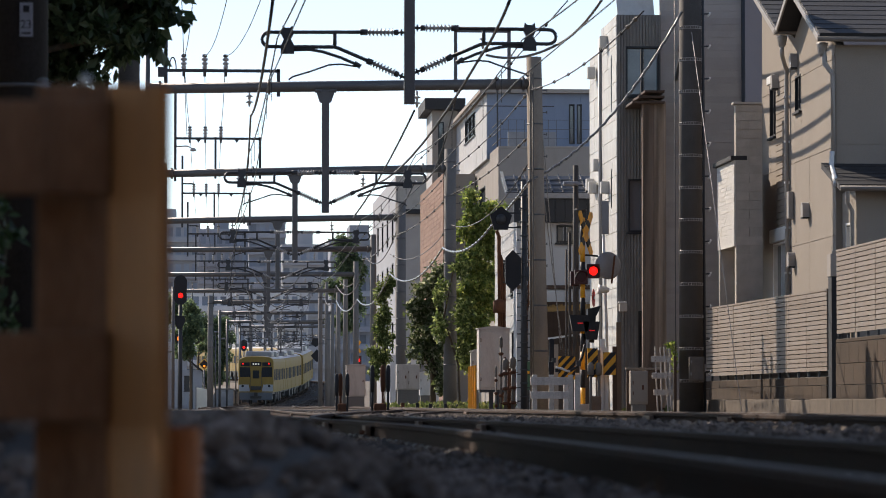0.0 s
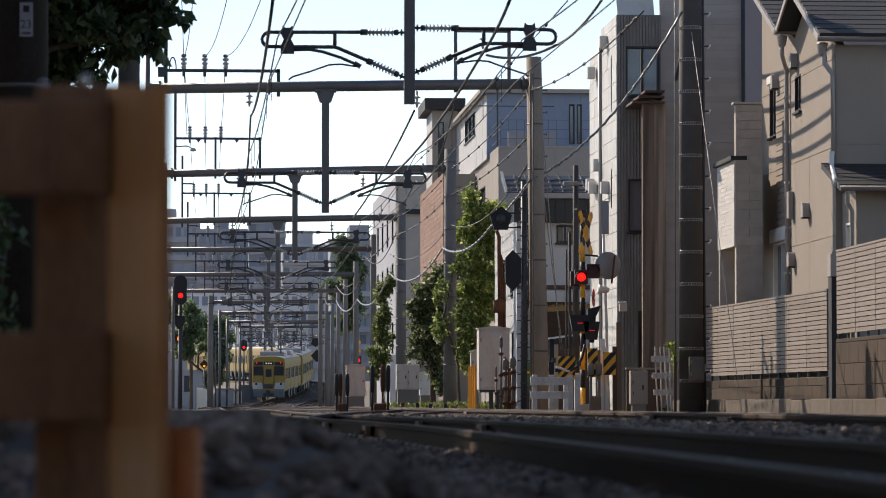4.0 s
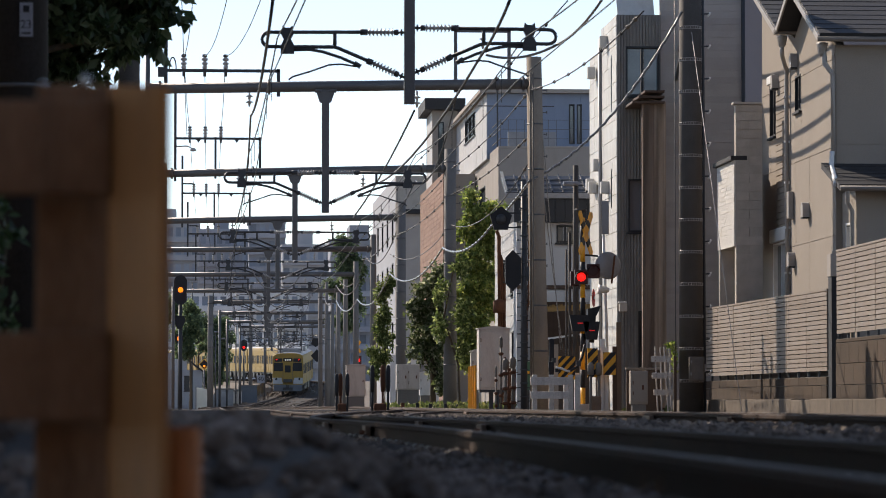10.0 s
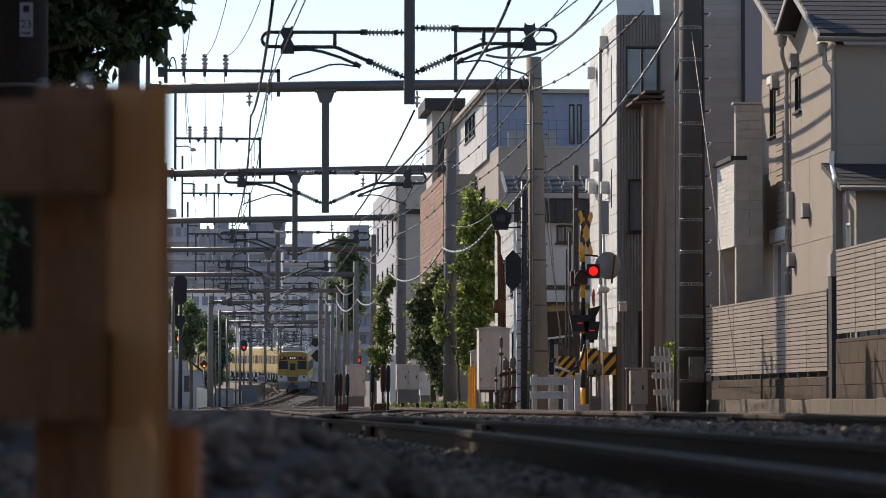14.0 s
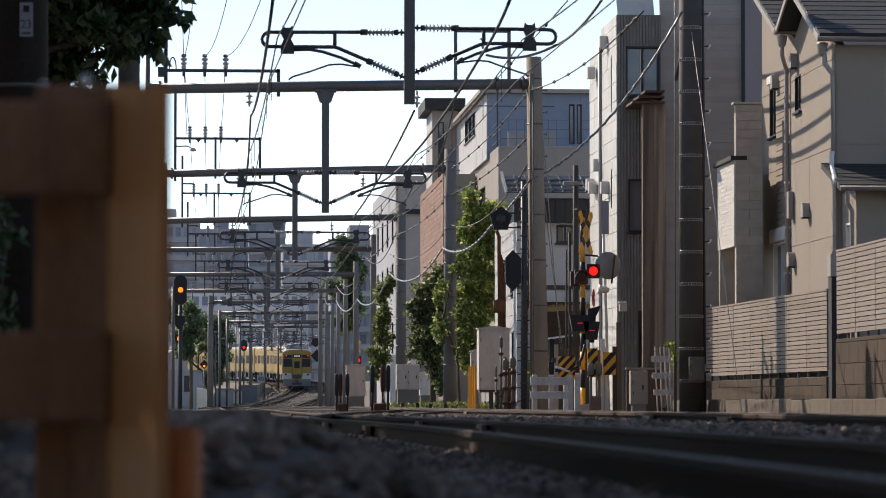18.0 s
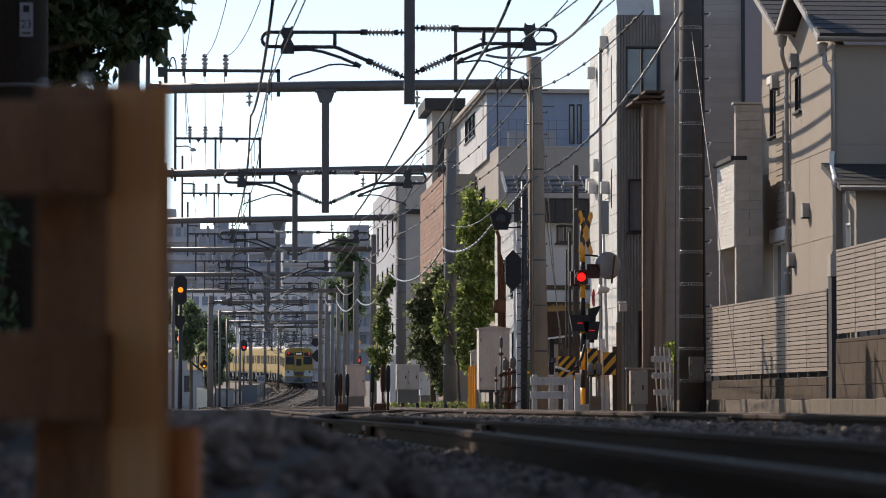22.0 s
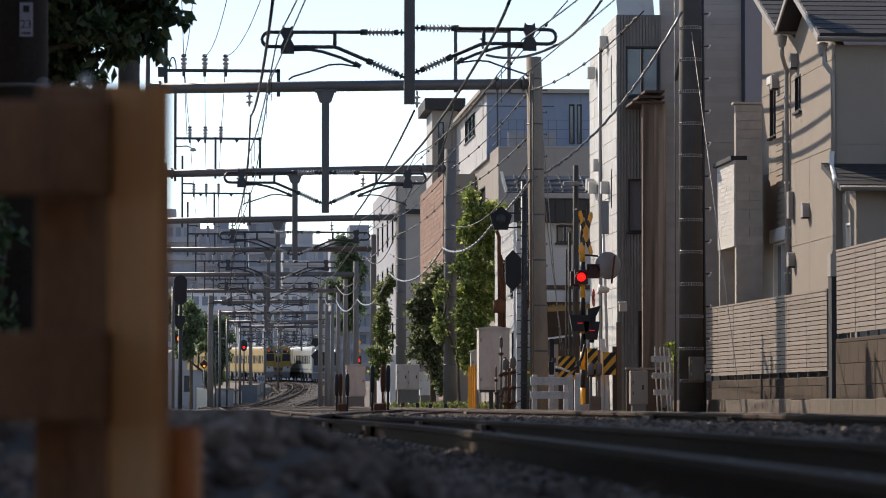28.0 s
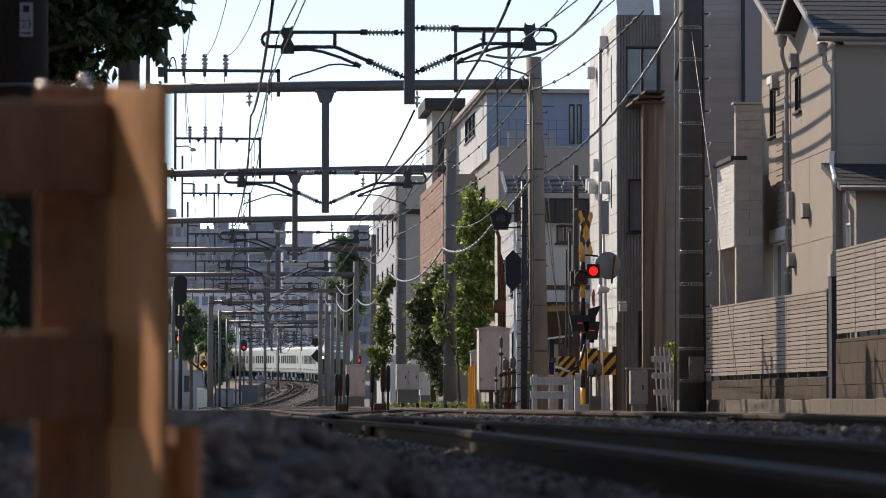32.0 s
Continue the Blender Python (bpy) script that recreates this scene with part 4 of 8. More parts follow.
def roof_slope(parent, x0, x1, u0, z0, u1, z1, rows_n):
    """One slope of a roof between two levels, with its courses, verge and gutter."""
    ln, ang = math.hypot(u1 - u0, z1 - z0), math.atan2(z1 - z0, u1 - u0)
    bm = B()
    box(bm, ((x0 + x1) / 2, (u0 + u1) / 2, (z0 + z1) / 2 + 0.06), (x1 - x0, ln, 0.12), 0, Euler((ang, 0, 0)))
    r = part("roof", bm, "slate", parent)
    tilt = 0.03 if ang > 0 else -0.03
    for k in range(rows_n):
        t = (k + 0.5) / rows_n
        bm = B()
        box(bm, ((x0 + x1) / 2, u0 + (u1 - u0) * t, z0 + (z1 - z0) * t + 0.132), (x1 - x0, ln / rows_n + 0.03, 0.018), 0, Euler((ang - tilt, 0, 0)))
        part("slate_course", bm, "slate", r)
    bm = B()
    box(bm, (x0 - 0.02, (u0 + u1) / 2, (z0 + z1) / 2 + 0.03), (0.04, ln, 0.13), 0.006, Euler((ang, 0, 0)))
    part("verge_board", bm, "pipe_grey", parent, "pale verge board")
    lo = (u0, z0) if z0 < z1 else (u1, z1)
    pipe(parent, [(x0 - 0.05, lo[0], lo[1] + 0.02), (x1, lo[0], lo[1] + 0.02)], 0.055, "gutter_brown", name="gutter", label="brown-grey round gutter")


roof_slope(h, -0.4, 8, -0.4, EV + 0.06, 3.1, EV + 1.5, 11)
roof_slope(h, -0.4, 8, 3.1, EV + 1.5, 4.8, EV + 0.78, 5)
roof_slope(h, -0.4, 8, 4.95, EV + 0.78, 9.7, EV + 2.62, 13)
fh = [(1.0, 1.9, 3.1, 4.0)]
w = wall(h, FRONT, HB, 8.0, 0, EV, fh, "beige", 0.25)
w.name = "front_wall"
cladding(w, FRONT, HB, 8.0, 0.2, EV, fh, "beige", 1.4, 1.85, 0.014, 0.012)
window(h, FRONT, HB, 1.0, 1.9, 3.1, 4.0)
window(h, SIDE, HB, 7.3, 8.1, 6.5, 7.7, "black", "reflect_glass", 2)
plain_box(h, "shutter_box", -0.09, -0.025, 7.28, 8.12, 7.72, 7.9, "white_paint", "small pale shutter box over the tall window", 0.01)
window(h, SIDE, HB, 4.0, 4.74, 6.8, 7.6, "black", "reflect_glass", 2)
window(h, SIDE, HB, 5.79, 7.67, 2.0, 4.06, "white_paint", "window_glass", 2)
bm = B()
wbox(bm, SIDE, HB, 5.7, 7.75, 0.0, 0.1, 4.08, 4.38, 0.02)
part("shutter_box", bm, "white_paint", h, "pale roller shutter box above the window")
plain_box(h, "rear_wall", 0.3, 8, 9.0, 9.2, 0, EV, "beige")
def vent_hood(parent, y, z, r=0.13):
    """A half-round solid hood; a black piece below stands for its shaded mouth."""
    pts = [(r * math.cos(math.pi * k / 8), z + r * 1.1 * math.sin(math.pi * k / 8)) for k in range(9)] + [(-r, z - 0.17), (r, z - 0.17)]
    bm = B()
    slab(bm, [(-p, q) for p, q in pts], 0.15, Matrix.Translation((-0.165, y, 0)) @ Matrix.Rotation(radians(-90), 4, "Z"))
    hd = part("vent_hood", bm, "pipe_grey", parent, "half-round grey vent hood")
    plain_box(hd, "hood_mouth", -0.168, -0.02, y - r + 0.01, y + r - 0.01, z - 0.2, z - 0.172, "black", "black piece for the shaded hood mouth", 0.0)


for yy_, zz in ((4.55, 7.95), (7.02, 7.72), (3.15, 4.6), (4.95, 3.62)):
    vent_hood(h, yy_, zz)
pipe(h, [(-0.28, 4.87, EV + 0.5), (-0.28, 4.87, EV + 0.28), (-0.14, 5.3, EV + 0.1), (-0.08, 5.45, EV), (-0.08, 5.48, EV - 0.15), (-0.08, 5.48, 0.3)], 0.05)
pipe(h, [(-0.25, 0.0, EV - 0.1), (-0.22, 0.0, EV - 0.4), (-0.07, -0.06, EV - 0.62), (-0.07, -0.06, 5.3)], 0.055)
for zz in (7.2, 6.2, 5.3, 4.3, 3.3):
    plain_box(h, "pipe_bracket", -0.14, 0.0, 5.44, 5.52, zz, zz + 0.05, "white_paint", "small pale pipe bracket", 0.004)
for yy_, zz in ((4.87, EV + 0.62), (0.0, EV - 0.06)):
    bm = B()
    lathe(bm, [(0.05, -0.17), (0.09, -0.1), (0.12, 0.06), (0.125, 0.1)], (-0.28, yy_, zz), seg=4)
    part("hopper", bm, "pipe_grey", h, "pale rainwater hopper")
# meter box and slim flue between the downpipe and the window
plain_box(h, "meter_box", -0.14, -0.02, 4.95, 5.2, 4.5, 5.1, "pipe_grey", "narrow grey meter box", 0.02)
# lower wing towards the camera with its own lean-to roof
wing = [(1.15, 1.7, 3.2, 3.55)]
w = wall(h, FRONT, (0.12, -1.5), 7.5, 0, 4.75, wing, "beige", 0.2)
w.name = "wing_wall"
cladding(w, FRONT, (0.12, -1.5), 7.5, 0.2, 4.7, wing, "beige", 1.4, 1.55, 0.014, 0.012)
window(h, FRONT, (0.12, -1.5), 1.15, 1.7, 3.2, 3.55)
w2 = wall(h, SIDE, (0.12, -1.5), 1.5, 0, 4.75, [(0.5, 1.0, 2.6, 4.1)], "beige", 0.2)
w2.name = "wing_side"
window(h, SIDE, (0.12, -1.5), 0.5, 1.0, 2.6, 4.1, "white_paint", "window_glass")
bm = B()
box(bm, (3.8, -0.95, 5.02), (8.2, 2.05, 0.1), 0, Euler((radians(16), 0, 0)))
wr = part("lean_to_roof", bm, "slate", h, "dark lean-to roof over the lower wing")
for k in range(6):
    bm = B()
    box(bm, (3.8, -0.95 + (k - 2.5) * 0.335, 5.082 + (k - 2.5) * 0.096), (8.2, 0.35, 0.018), 0, Euler((radians(14.5), 0, 0)))
    part("slate_course", bm, "slate", wr)
pipe(h, [(-0.3, -2.02, 4.72), (7.9, -2.02, 4.72)], 0.055, "gutter_brown", name="gutter", label="brown-grey round gutter")
pipe(h, [(-0.15, -2.0, 4.7), (-0.1, -1.75, 4.45), (0.02, -1.6, 4.3), (0.02, -1.6, 0.4)], 0.045)
pipe(h, [(-0.1, -0.1, 5.6), (-0.12, -0.12, 5.3), (-0.26, -1.2, 5.0), (-0.3, -1.6, 4.82)], 0.055, "white_paint", label="white lower downpipe")

# ---- slatted fence on block walls along the line ----
fx = 12.0


def slat_fence(y0, y1, z0, z1, base_z, pitch=2.0, turn=0.0):
    f = thing("slatted_fence", fx, y0, GZ, "pale horizontal-slat metal fence on a block wall", "fence", "fences by the line", turn)
    n = max(1, round((y1 - y0) / pitch))
    p = (y1 - y0) / n
    rows_n = 17
    hgt = (z1 - z0) / rows_n
    bm = B()
    box(bm, (0, 0, 0), (0.022, p - 0.03, hgt - 0.016), 0)
    proto = part("slat", bm, "slat", f)
    proto.matrix_basis = pose(0, p / 2, z0 - GZ + hgt / 2, 0, 0, 0)
    for i in range(n):
        for k in range(rows_n):
            if i or k:
                share(proto, "slat", f, pose(0.0, p * (i + 0.5), z0 - GZ + hgt * (k + 0.5), 0, random.uniform(-3, 3), 0))
    # black sheet added so that the gaps between slats look shaded
    bm = B()
    span(bm, 0.064, 0.074, 0.0, y1 - y0, z0 - GZ + 0.02, z1 - GZ)
    part("backing", bm, "black", f, "black sheet added to darken the gaps between slats")
    bm = B()
    span(bm, 0.015, 0.06, -0.025, 0.025, 0, z1 - z0 + 0.25)
    post = part("post", bm, "steel_dark", f)
    post.location = (0, 0, z0 - GZ - 0.2)
    for i in range(1, n * 2 + 1):
        share(post, "post", f, pose(0, p * i / 2, z0 - GZ - 0.2))
    bm = B()
    span(bm, -0.02, 0.07, 0, y1 - y0, z1 - GZ + 0.005, z1 - GZ + 0.045)
    part("top_rail", bm, "slat", f)
    bw = thing("block_wall", fx, y0, GZ, "brown concrete block wall under the fence", "wall", "block walls", turn)
    bm = B()
    span(bm, 0.0, 0.16, 0, y1 - y0, 0, base_z - GZ)
    core = part("wall_core", bm, "concrete", bw)
    u, row = 0, 0
    z = 0.0
    while z < base_z - GZ - 0.05:
        u = -0.45 * (row % 2)
        while u < y1 - y0:
            a, b = max(0, u), min(y1 - y0, u + 0.9)
            if b - a > 0.05:
                bm = B()
                span(bm, -0.03, 0.0, a + 0.006, b - 0.006, z + 0.006, min(z + 0.4, base_z - GZ) - 0.006, 0.006)
                part("block", bm, "block", core)
            u += 0.9
        z += 0.4
        row += 1


slat_fence(65.3, 79.3, 0.776, 2.334, 0.721 - 0.05, 2.0, 1.6)
slat_fence(49.0, 64.3, 1.470, 3.042, 1.427 - 0.05)
g = thing("gate_post", 12.0, 64.8, GZ, "tall black metal gate post between the fences", "post")
plain_box(g, "post", -0.05, 0.10, -0.2, 0.15, 0, 2.594 - GZ, "black")
plain_box(g, "post_cap", -0.07, 0.12, -0.22, 0.17, 2.594 - GZ, 3.032 - GZ, "concrete_wall")
k = thing("retaining_kerb", 10.7, 40, GZ, "low weathered concrete kerb wall beside the track", "kerb", kind="structure")
for i in range(19):
    plain_box(k, "kerb_block", 0, 0.35, i * 2.0 + 0.004, i * 2.0 + 1.996, 0, 0.53 + random.uniform(-0.02, 0.015), "kerb", "", 0.02)
# ---- tall building with pale tiles, brown louvres and a grey boarded wall ----
bx, by = 9.83, 81.3
b = thing("apartment_house", bx, by, GZ, "three-storey house with pale tiles, brown timber louvres and grey boarding", "house")
BB = (0, 0)
top = 9.557 - GZ
fx1 = 10.887 - bx
wins = [(10.033 - bx, 10.859 - bx, 7.578 - GZ, 8.789 - GZ),
        (10.088 - bx, 10.473 - bx, 4.282 - GZ, 5.571 - GZ),
        (10.322 - bx, 10.515 - bx, 1.000 - GZ, 2.380 - GZ)]
w = wall(b, FRONT, BB, fx1, 0, top, wins, "tile_front_shaded")
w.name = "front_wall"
cladding(w, FRONT, BB, fx1, 0.05, top, wins, "tile_front_shaded", 0.0765, 0.455, 0.02, 0.022, name="ribbed_tile")
window(b, FRONT, BB, *wins[0], glass="reflect_glass", bars=2, deep=0.12)
window(b, FRONT, BB, *wins[1], glass="reflect_glass", bars=1, deep=0.12)
window(b, FRONT, BB, *wins[2], bars=1, sill=False, deep=0.1)
sh = [(0.95, 1.15, 7.275 - GZ, 8.667 - GZ), (0.95, 1.15, 4.914 - GZ, 5.886 - GZ)]
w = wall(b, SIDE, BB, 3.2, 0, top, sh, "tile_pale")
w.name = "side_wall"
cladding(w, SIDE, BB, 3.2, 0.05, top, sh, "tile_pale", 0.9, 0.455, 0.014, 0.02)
for q in sh:
    window(b, SIDE, BB, *q, bars=1, sill=False)
t2 = 9.047 - GZ
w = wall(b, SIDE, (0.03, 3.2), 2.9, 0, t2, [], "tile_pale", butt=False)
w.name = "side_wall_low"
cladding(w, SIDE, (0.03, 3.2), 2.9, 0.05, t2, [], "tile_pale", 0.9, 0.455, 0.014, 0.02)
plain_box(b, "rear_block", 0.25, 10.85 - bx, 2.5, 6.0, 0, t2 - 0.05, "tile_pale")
for yy_, pz in ((4.6, 125), (1.9, 70), (1.7, 330), (4.4, 330), (3.4, 290), (4.9, 325)):
    zz = (715 - pz) / 6000 * (by + yy_) + 0.44
    plain_box(b, "vent_box", -0.22, -0.022, yy_ - 0.16, yy_ + 0.16, zz - 0.15, zz + 0.15, "tile_pale", "square vent hood", 0.02)
pipe(b, [(-0.06, 3.15, t2 + 0.2), (-0.06, 3.15, 0.3)], 0.04)
bm = B()
box(bm, (0.48, 0.45, top + 0.42), (0.9, 1.0, 0.06), 0, Euler((radians(58), 0, 0)))
part("sloped_parapet", bm, "tile_pale", b, "pale sloping parapet")
gx = 10.90 - bx
gw = 12.89 - 10.90
w = wall(b, FRONT, (gx, 0.12), gw, 0, 11.8, [], "grey_board")
w.name = "grey_wall"
cladding(w, FRONT, (gx, 0.12), gw, 0.05, 11.8, [], "grey_board", 2.2, 0.16, 0.008, 0.014, bond=True, name="board")
pipe(b, [(gx + gw + 0.03, 0.08, 11.8), (gx + gw + 0.03, 0.08, 0.3)], 0.05, "steel_dark")
# louvre screen: brown slats and a tan side
lx0, lx2 = 10.265 - bx, 10.84 - bx
lt = 7.45 - GZ
n = 22
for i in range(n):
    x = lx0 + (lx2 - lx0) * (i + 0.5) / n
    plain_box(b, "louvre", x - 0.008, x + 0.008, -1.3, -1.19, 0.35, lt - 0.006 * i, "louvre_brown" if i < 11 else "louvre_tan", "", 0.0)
plain_box(b, "louvre_back", lx0, lx2, -1.14, -1.1, 0.3, lt - 0.1, "brown_wood", "dark boarded screen behind the louvres")
for i in range(3):
    plain_box(b, "canopy", lx0 - 0.26 + 0.15 * i, lx2 - 0.06, -1.5, -0.05, lt - 0.18 + 0.13 * i, lt - 0.12 + 0.13 * i, "brown_wood", "stepped dark brown canopy", 0.01)

# ---- grey stone block with a white panel on its track side ----
sy = 75.4
s = thing("stone_clad_block", 11.79, sy, GZ, "grey stone-clad stair block with a white rough panel", "building")
sw, st = 0.60, 6.86 - GZ
pz0, pz1 = 3.68 - GZ, 5.61 - GZ
w = wall(s, FRONT, (0, 0), sw, 0, st, [], "grey_brick")
cladding(w, FRONT, (0, 0), sw, 0.0, st, [], "grey_brick", 0.6, 0.2, 0.010, 0.02, bond=True, name="stone")
plain_box(s, "top_coping", -0.06, sw, -0.06, 0.25, st + 0.004, st + 0.06, "grey_brick", "thin stone coping")
plain_box(s, "upper_floor", 0.0, sw, 0.21, 2.5, pz0, pz1 - 0.03, "grey_brick")
wp = wall(s, SIDE, (-0.03, 0.0), 2.55, pz0, pz1, [], "white_panel", thick=0.028, butt=False)
wp.name = "white_panel"
cladding(wp, SIDE, (-0.03, 0.0), 2.55, pz0, pz1, [], "white_panel", 0.32, 0.10, 0.006, 0.010, bond=True, name="panel_stone")
plain_box(s, "coping", -0.12, 0.25, -0.03, 2.7, pz1 + 0.004, pz1 + 0.1, "slate", "dark coping")
wr = wall(s, FRONT, (-0.02, 2.3), sw, 0, pz0, [], "grey_brick")
wr.name = "rear_wall"
d = thing("dark_house", 14.2, 96, GZ, "tall dark violet-grey house behind the boarded wall", "house")
dw = [(2.4, 3.2, 9.4, 11.4)]
wall(d, FRONT, (0, 0), 8, 0, 13, dw, "violet_wall")
window(d, FRONT, (0, 0), *dw[0])
plain_box(d, "core", 0.02, 8, 0.3, 8, 0, 12.95, "violet_wall")

# ---- white house with a dark metal roof ----
ex, ey = 8.19, 90.0
e = thing("white_house", ex, ey, GZ, "white two-storey house with ribbed dark metal roof", "house")
ew = 10.2 - ex
hol = [(1.05, 1.52, 4.44 - GZ, 4.90 - GZ), (0.42, ew - 0.1, 0.0, 3.16 - GZ)]
w = wall(e, FRONT, (0, 0), ew, 0, 5.05 - GZ, hol, "white_wall")
window(e, FRONT, (0, 0), *hol[0], bars=2)
sh = [(1.2, 1.9, 3.4, 4.4), (3.6, 4.3, 3.4, 4.4), (1.0, 1.5, 1.4, 2.4), (3.8, 4.4, 0.4, 2.3)]
w = wall(e, SIDE, (0, 0), 7.0, 0, 5.05 - GZ, sh, "white_wall")
w.name = "side_wall"
cladding(w, SIDE, (0, 0), 7.0, 0.1, 5.05 - GZ, sh, "white_wall", 0.9, 0.455, 0.012, 0.014)
for q in sh:
    window(e, SIDE, (0, 0), *q)
bm = B()
zr, ze = 6.26 - GZ, 5.72 - GZ
rl = math.hypot(1.5, zr - ze)
ra = math.atan2(zr - ze, 1.5)
box(bm, (ew / 2 - 0.1, 0.35, (zr + ze) / 2), (ew + 0.5, rl, 0.08), 0, Euler((ra, 0, 0)))
r = part("roof", bm, "metal_roof", e)
for i in range(9):
    bm = B()
    box(bm, (-0.3 + (ew + 0.4) * i / 8, 0.35, (zr + ze) / 2 + 0.06), (0.03, rl, 0.06), 0, Euler((ra, 0, 0)))
    part("seam", bm, "metal_roof", r)
for k in range(3):
    bm = B()
    cyl(bm, (-0.3, -0.15 + 0.42 * k, ze + 0.16 + 0.15 * k), (ew + 0.15, -0.15 + 0.42 * k, ze + 0.16 + 0.15 * k), 0.02, seg=6)
    part("snow_rail", bm, "mirror_back", r, "pale snow rail on the roof")
plain_box(e, "roof_edge", -0.36, ew + 0.15, -0.44, -0.38, ze - 0.12, ze + 0.02, "mirror_back", "pale metal roof edge", 0.004)
bm = B()
slab(bm, [(-0.32, ze - 0.05), (-0.26, ze - 0.05), (-0.42, zr + 0.05), (-0.5, zr + 0.05)], 0.06, Matrix.Translation((0, -0.4, 0)))
part("verge_trim", bm, "white_paint", e, "white slanting verge trim")
# dark seamed metal skirt between roof and wall
sk = plain_box(e, "metal_skirt", -0.12, ew + 0.1, -0.34, -0.24, 4.97 - GZ, ze - 0.02, "metal_roof", "dark seamed metal wall under the roof")
for i in range(8):
    plain_box(sk, "seam", -0.12 + (ew + 0.2) * i / 8, -0.09 + (ew + 0.2) * i / 8, -0.37, -0.342, 4.97 - GZ, ze - 0.03, "metal_roof", "", 0.0)
plain_box(e, "soffit", -0.1, ew, -0.24, -0.004, 4.97 - GZ, 5.0 - GZ, "metal_roof")
plain_box(e, "floor_band", -0.02, ew, -0.1, -0.004, 3.2 - GZ, 3.30 - GZ, "brown_wood", "brown band between the storeys")
plain_box(e, "fascia", 0.42, ew, -0.7, -0.62, 2.84 - GZ, 3.14 - GZ, "white_wall", "pale fascia board over the ground floor", 0.005)
for i in range(7):
    plain_box(e, "canopy_slat", 0.44 + i * 0.2, 0.52 + i * 0.2, -0.9, -0.1, 2.62 - GZ, 2.76 - GZ, "ochre_wood", "", 0.0)
bm = B()
slab(bm, [(0.38, 2.54 - GZ), (ew + 0.1, 2.66 - GZ), (ew + 0.1, 2.80 - GZ), (0.38, 2.68 - GZ)], 0.08, Matrix.Translation((0, -1.0, 0)))
part("canopy_beam", bm, "ochre_wood", e, "ochre slanting canopy beam")
bm = B()
slab(bm, [(0.42, 1.80 - GZ), (ew - 0.2, 1.98 - GZ), (ew - 0.2, 2.03 - GZ), (0.42, 1.85 - GZ)], 0.05, Matrix.Translation((0, -0.5, 0)))
part("awning_rail", bm, "white_paint", e, "pale slanting awning rail")
for i in range(9):
    plain_box(e, "fence_board", 0.42 + i * 0.165, 0.57 + i * 0.165, -0.3, -0.27, 0.0, 1.72 - GZ - 0.05 * (i % 3), "louvre_tan" if i % 2 else "brown_wood", "", 0.005)
plain_box(e, "inner_wall", 0, ew, 1.6, 1.75, 0, 3.2 - GZ, "brown_wood")
plain_box(e, "rear_block", 0.25, ew, 2.0, 7.0, 0, 5.0 - GZ, "white_wall")
pipe(e, [(0.30, -0.12, 4.9 - GZ), (0.30, -0.12, 2.9 - GZ), (0.22, -0.1, 2.6 - GZ), (0.22, -0.1, 0.2)], 0.045, "rust", label="reddish-brown downpipe")
pipe(e, [(0.12, -0.1, 3.2 - GZ), (0.12, -0.1, 0.3)], 0.03, "white_paint", label="thin white pipe")

# ---- blue-grey apartment block on a concrete storey ----
ax, ay = 10.662, 130.0
a = thing("apartment_block", ax, ay, GZ, "blue-grey metal-clad apartment storeys on pale concrete", "apartment block")
z0, z1 = 9.568 - GZ, 12.104 - GZ
aw = 14.994 - ax
fh = [(13.833 - ax, 14.052 - ax, 10.171 - GZ, 11.703 - GZ), (14.139 - ax, 14.336 - ax, 10.171 - GZ, 11.703 - GZ)]
w = wall(a, FRONT, (0, 0), aw, z0, z1, fh, "blue_grey")
cladding(w, FRONT, (0, 0), aw, z0, z1, fh, "blue_grey", 0.33, 6.0, 0.008, 0.012, name="metal_sheet")
for q in fh:
    window(a, FRONT, (0, 0), *q, bars=1, sill=False)
sh = [(5.5, 11.0, 10.965 - GZ, 11.955 - GZ)]
w = wall(a, SIDE, (0, 0), 16, z0, z1, sh, "white_wall")
w.name = "side_wall"
cladding(w, SIDE, (0, 0), 16, z0, z1, sh, "white_wall", 1.0, 3.0, 0.02, 0.02, name="metal_sheet")
window(a, SIDE, (0, 0), *sh[0], glass="reflect_glass", bars=3)
plain_box(a, "roof", -0.3, aw + 0.2, -0.3, 16.3, z1 + 0.005, z1 + 0.16, "concrete_wall", "pale flat roof edge")
cx0 = 10.757 - ax
w = wall(a, FRONT, (cx0, -4), 14.533 - ax - cx0, 0, z0 + 0.1, [(1.0, 1.8, 3.0, 4.6)], "concrete_wall")
w.name = "lower_front_wall"
window(a, FRONT, (cx0, -4), 1.0, 1.8, 3.0, 4.6)
wall(a, SIDE, (cx0, -4), 19, 0, z0 + 0.1, [(6, 9, z0 - 2.0, z0 - 0.9)], "concrete_wall").name = "lower_side_wall"
window(a, SIDE, (cx0, -4), 6, 9, z0 - 2.0, z0 - 0.9)
plain_box(a, "terrace", cx0, aw, -4, 0, z0 + 0.105, z0 + 0.2, "concrete_wall")
bm = B()
for i in range(8):
    cyl(bm, (cx0 + 0.1 + 0.3 * i, -3.8, z0 + 0.2), (cx0 + 0.1 + 0.3 * i, -3.8, z0 + 1.2), 0.008, seg=6)
for zz in (0.5, 0.85, 1.2):
    cyl(bm, (cx0 + 0.1, -3.8, z0 + zz), (aw, -3.8, z0 + zz), 0.009, seg=6)
    cyl(bm, (cx0 + 0.1, -3.8, z0 + zz), (cx0 + 0.1, 14, z0 + zz), 0.02, seg=6)
part("terrace_railing", bm, "steel", a)
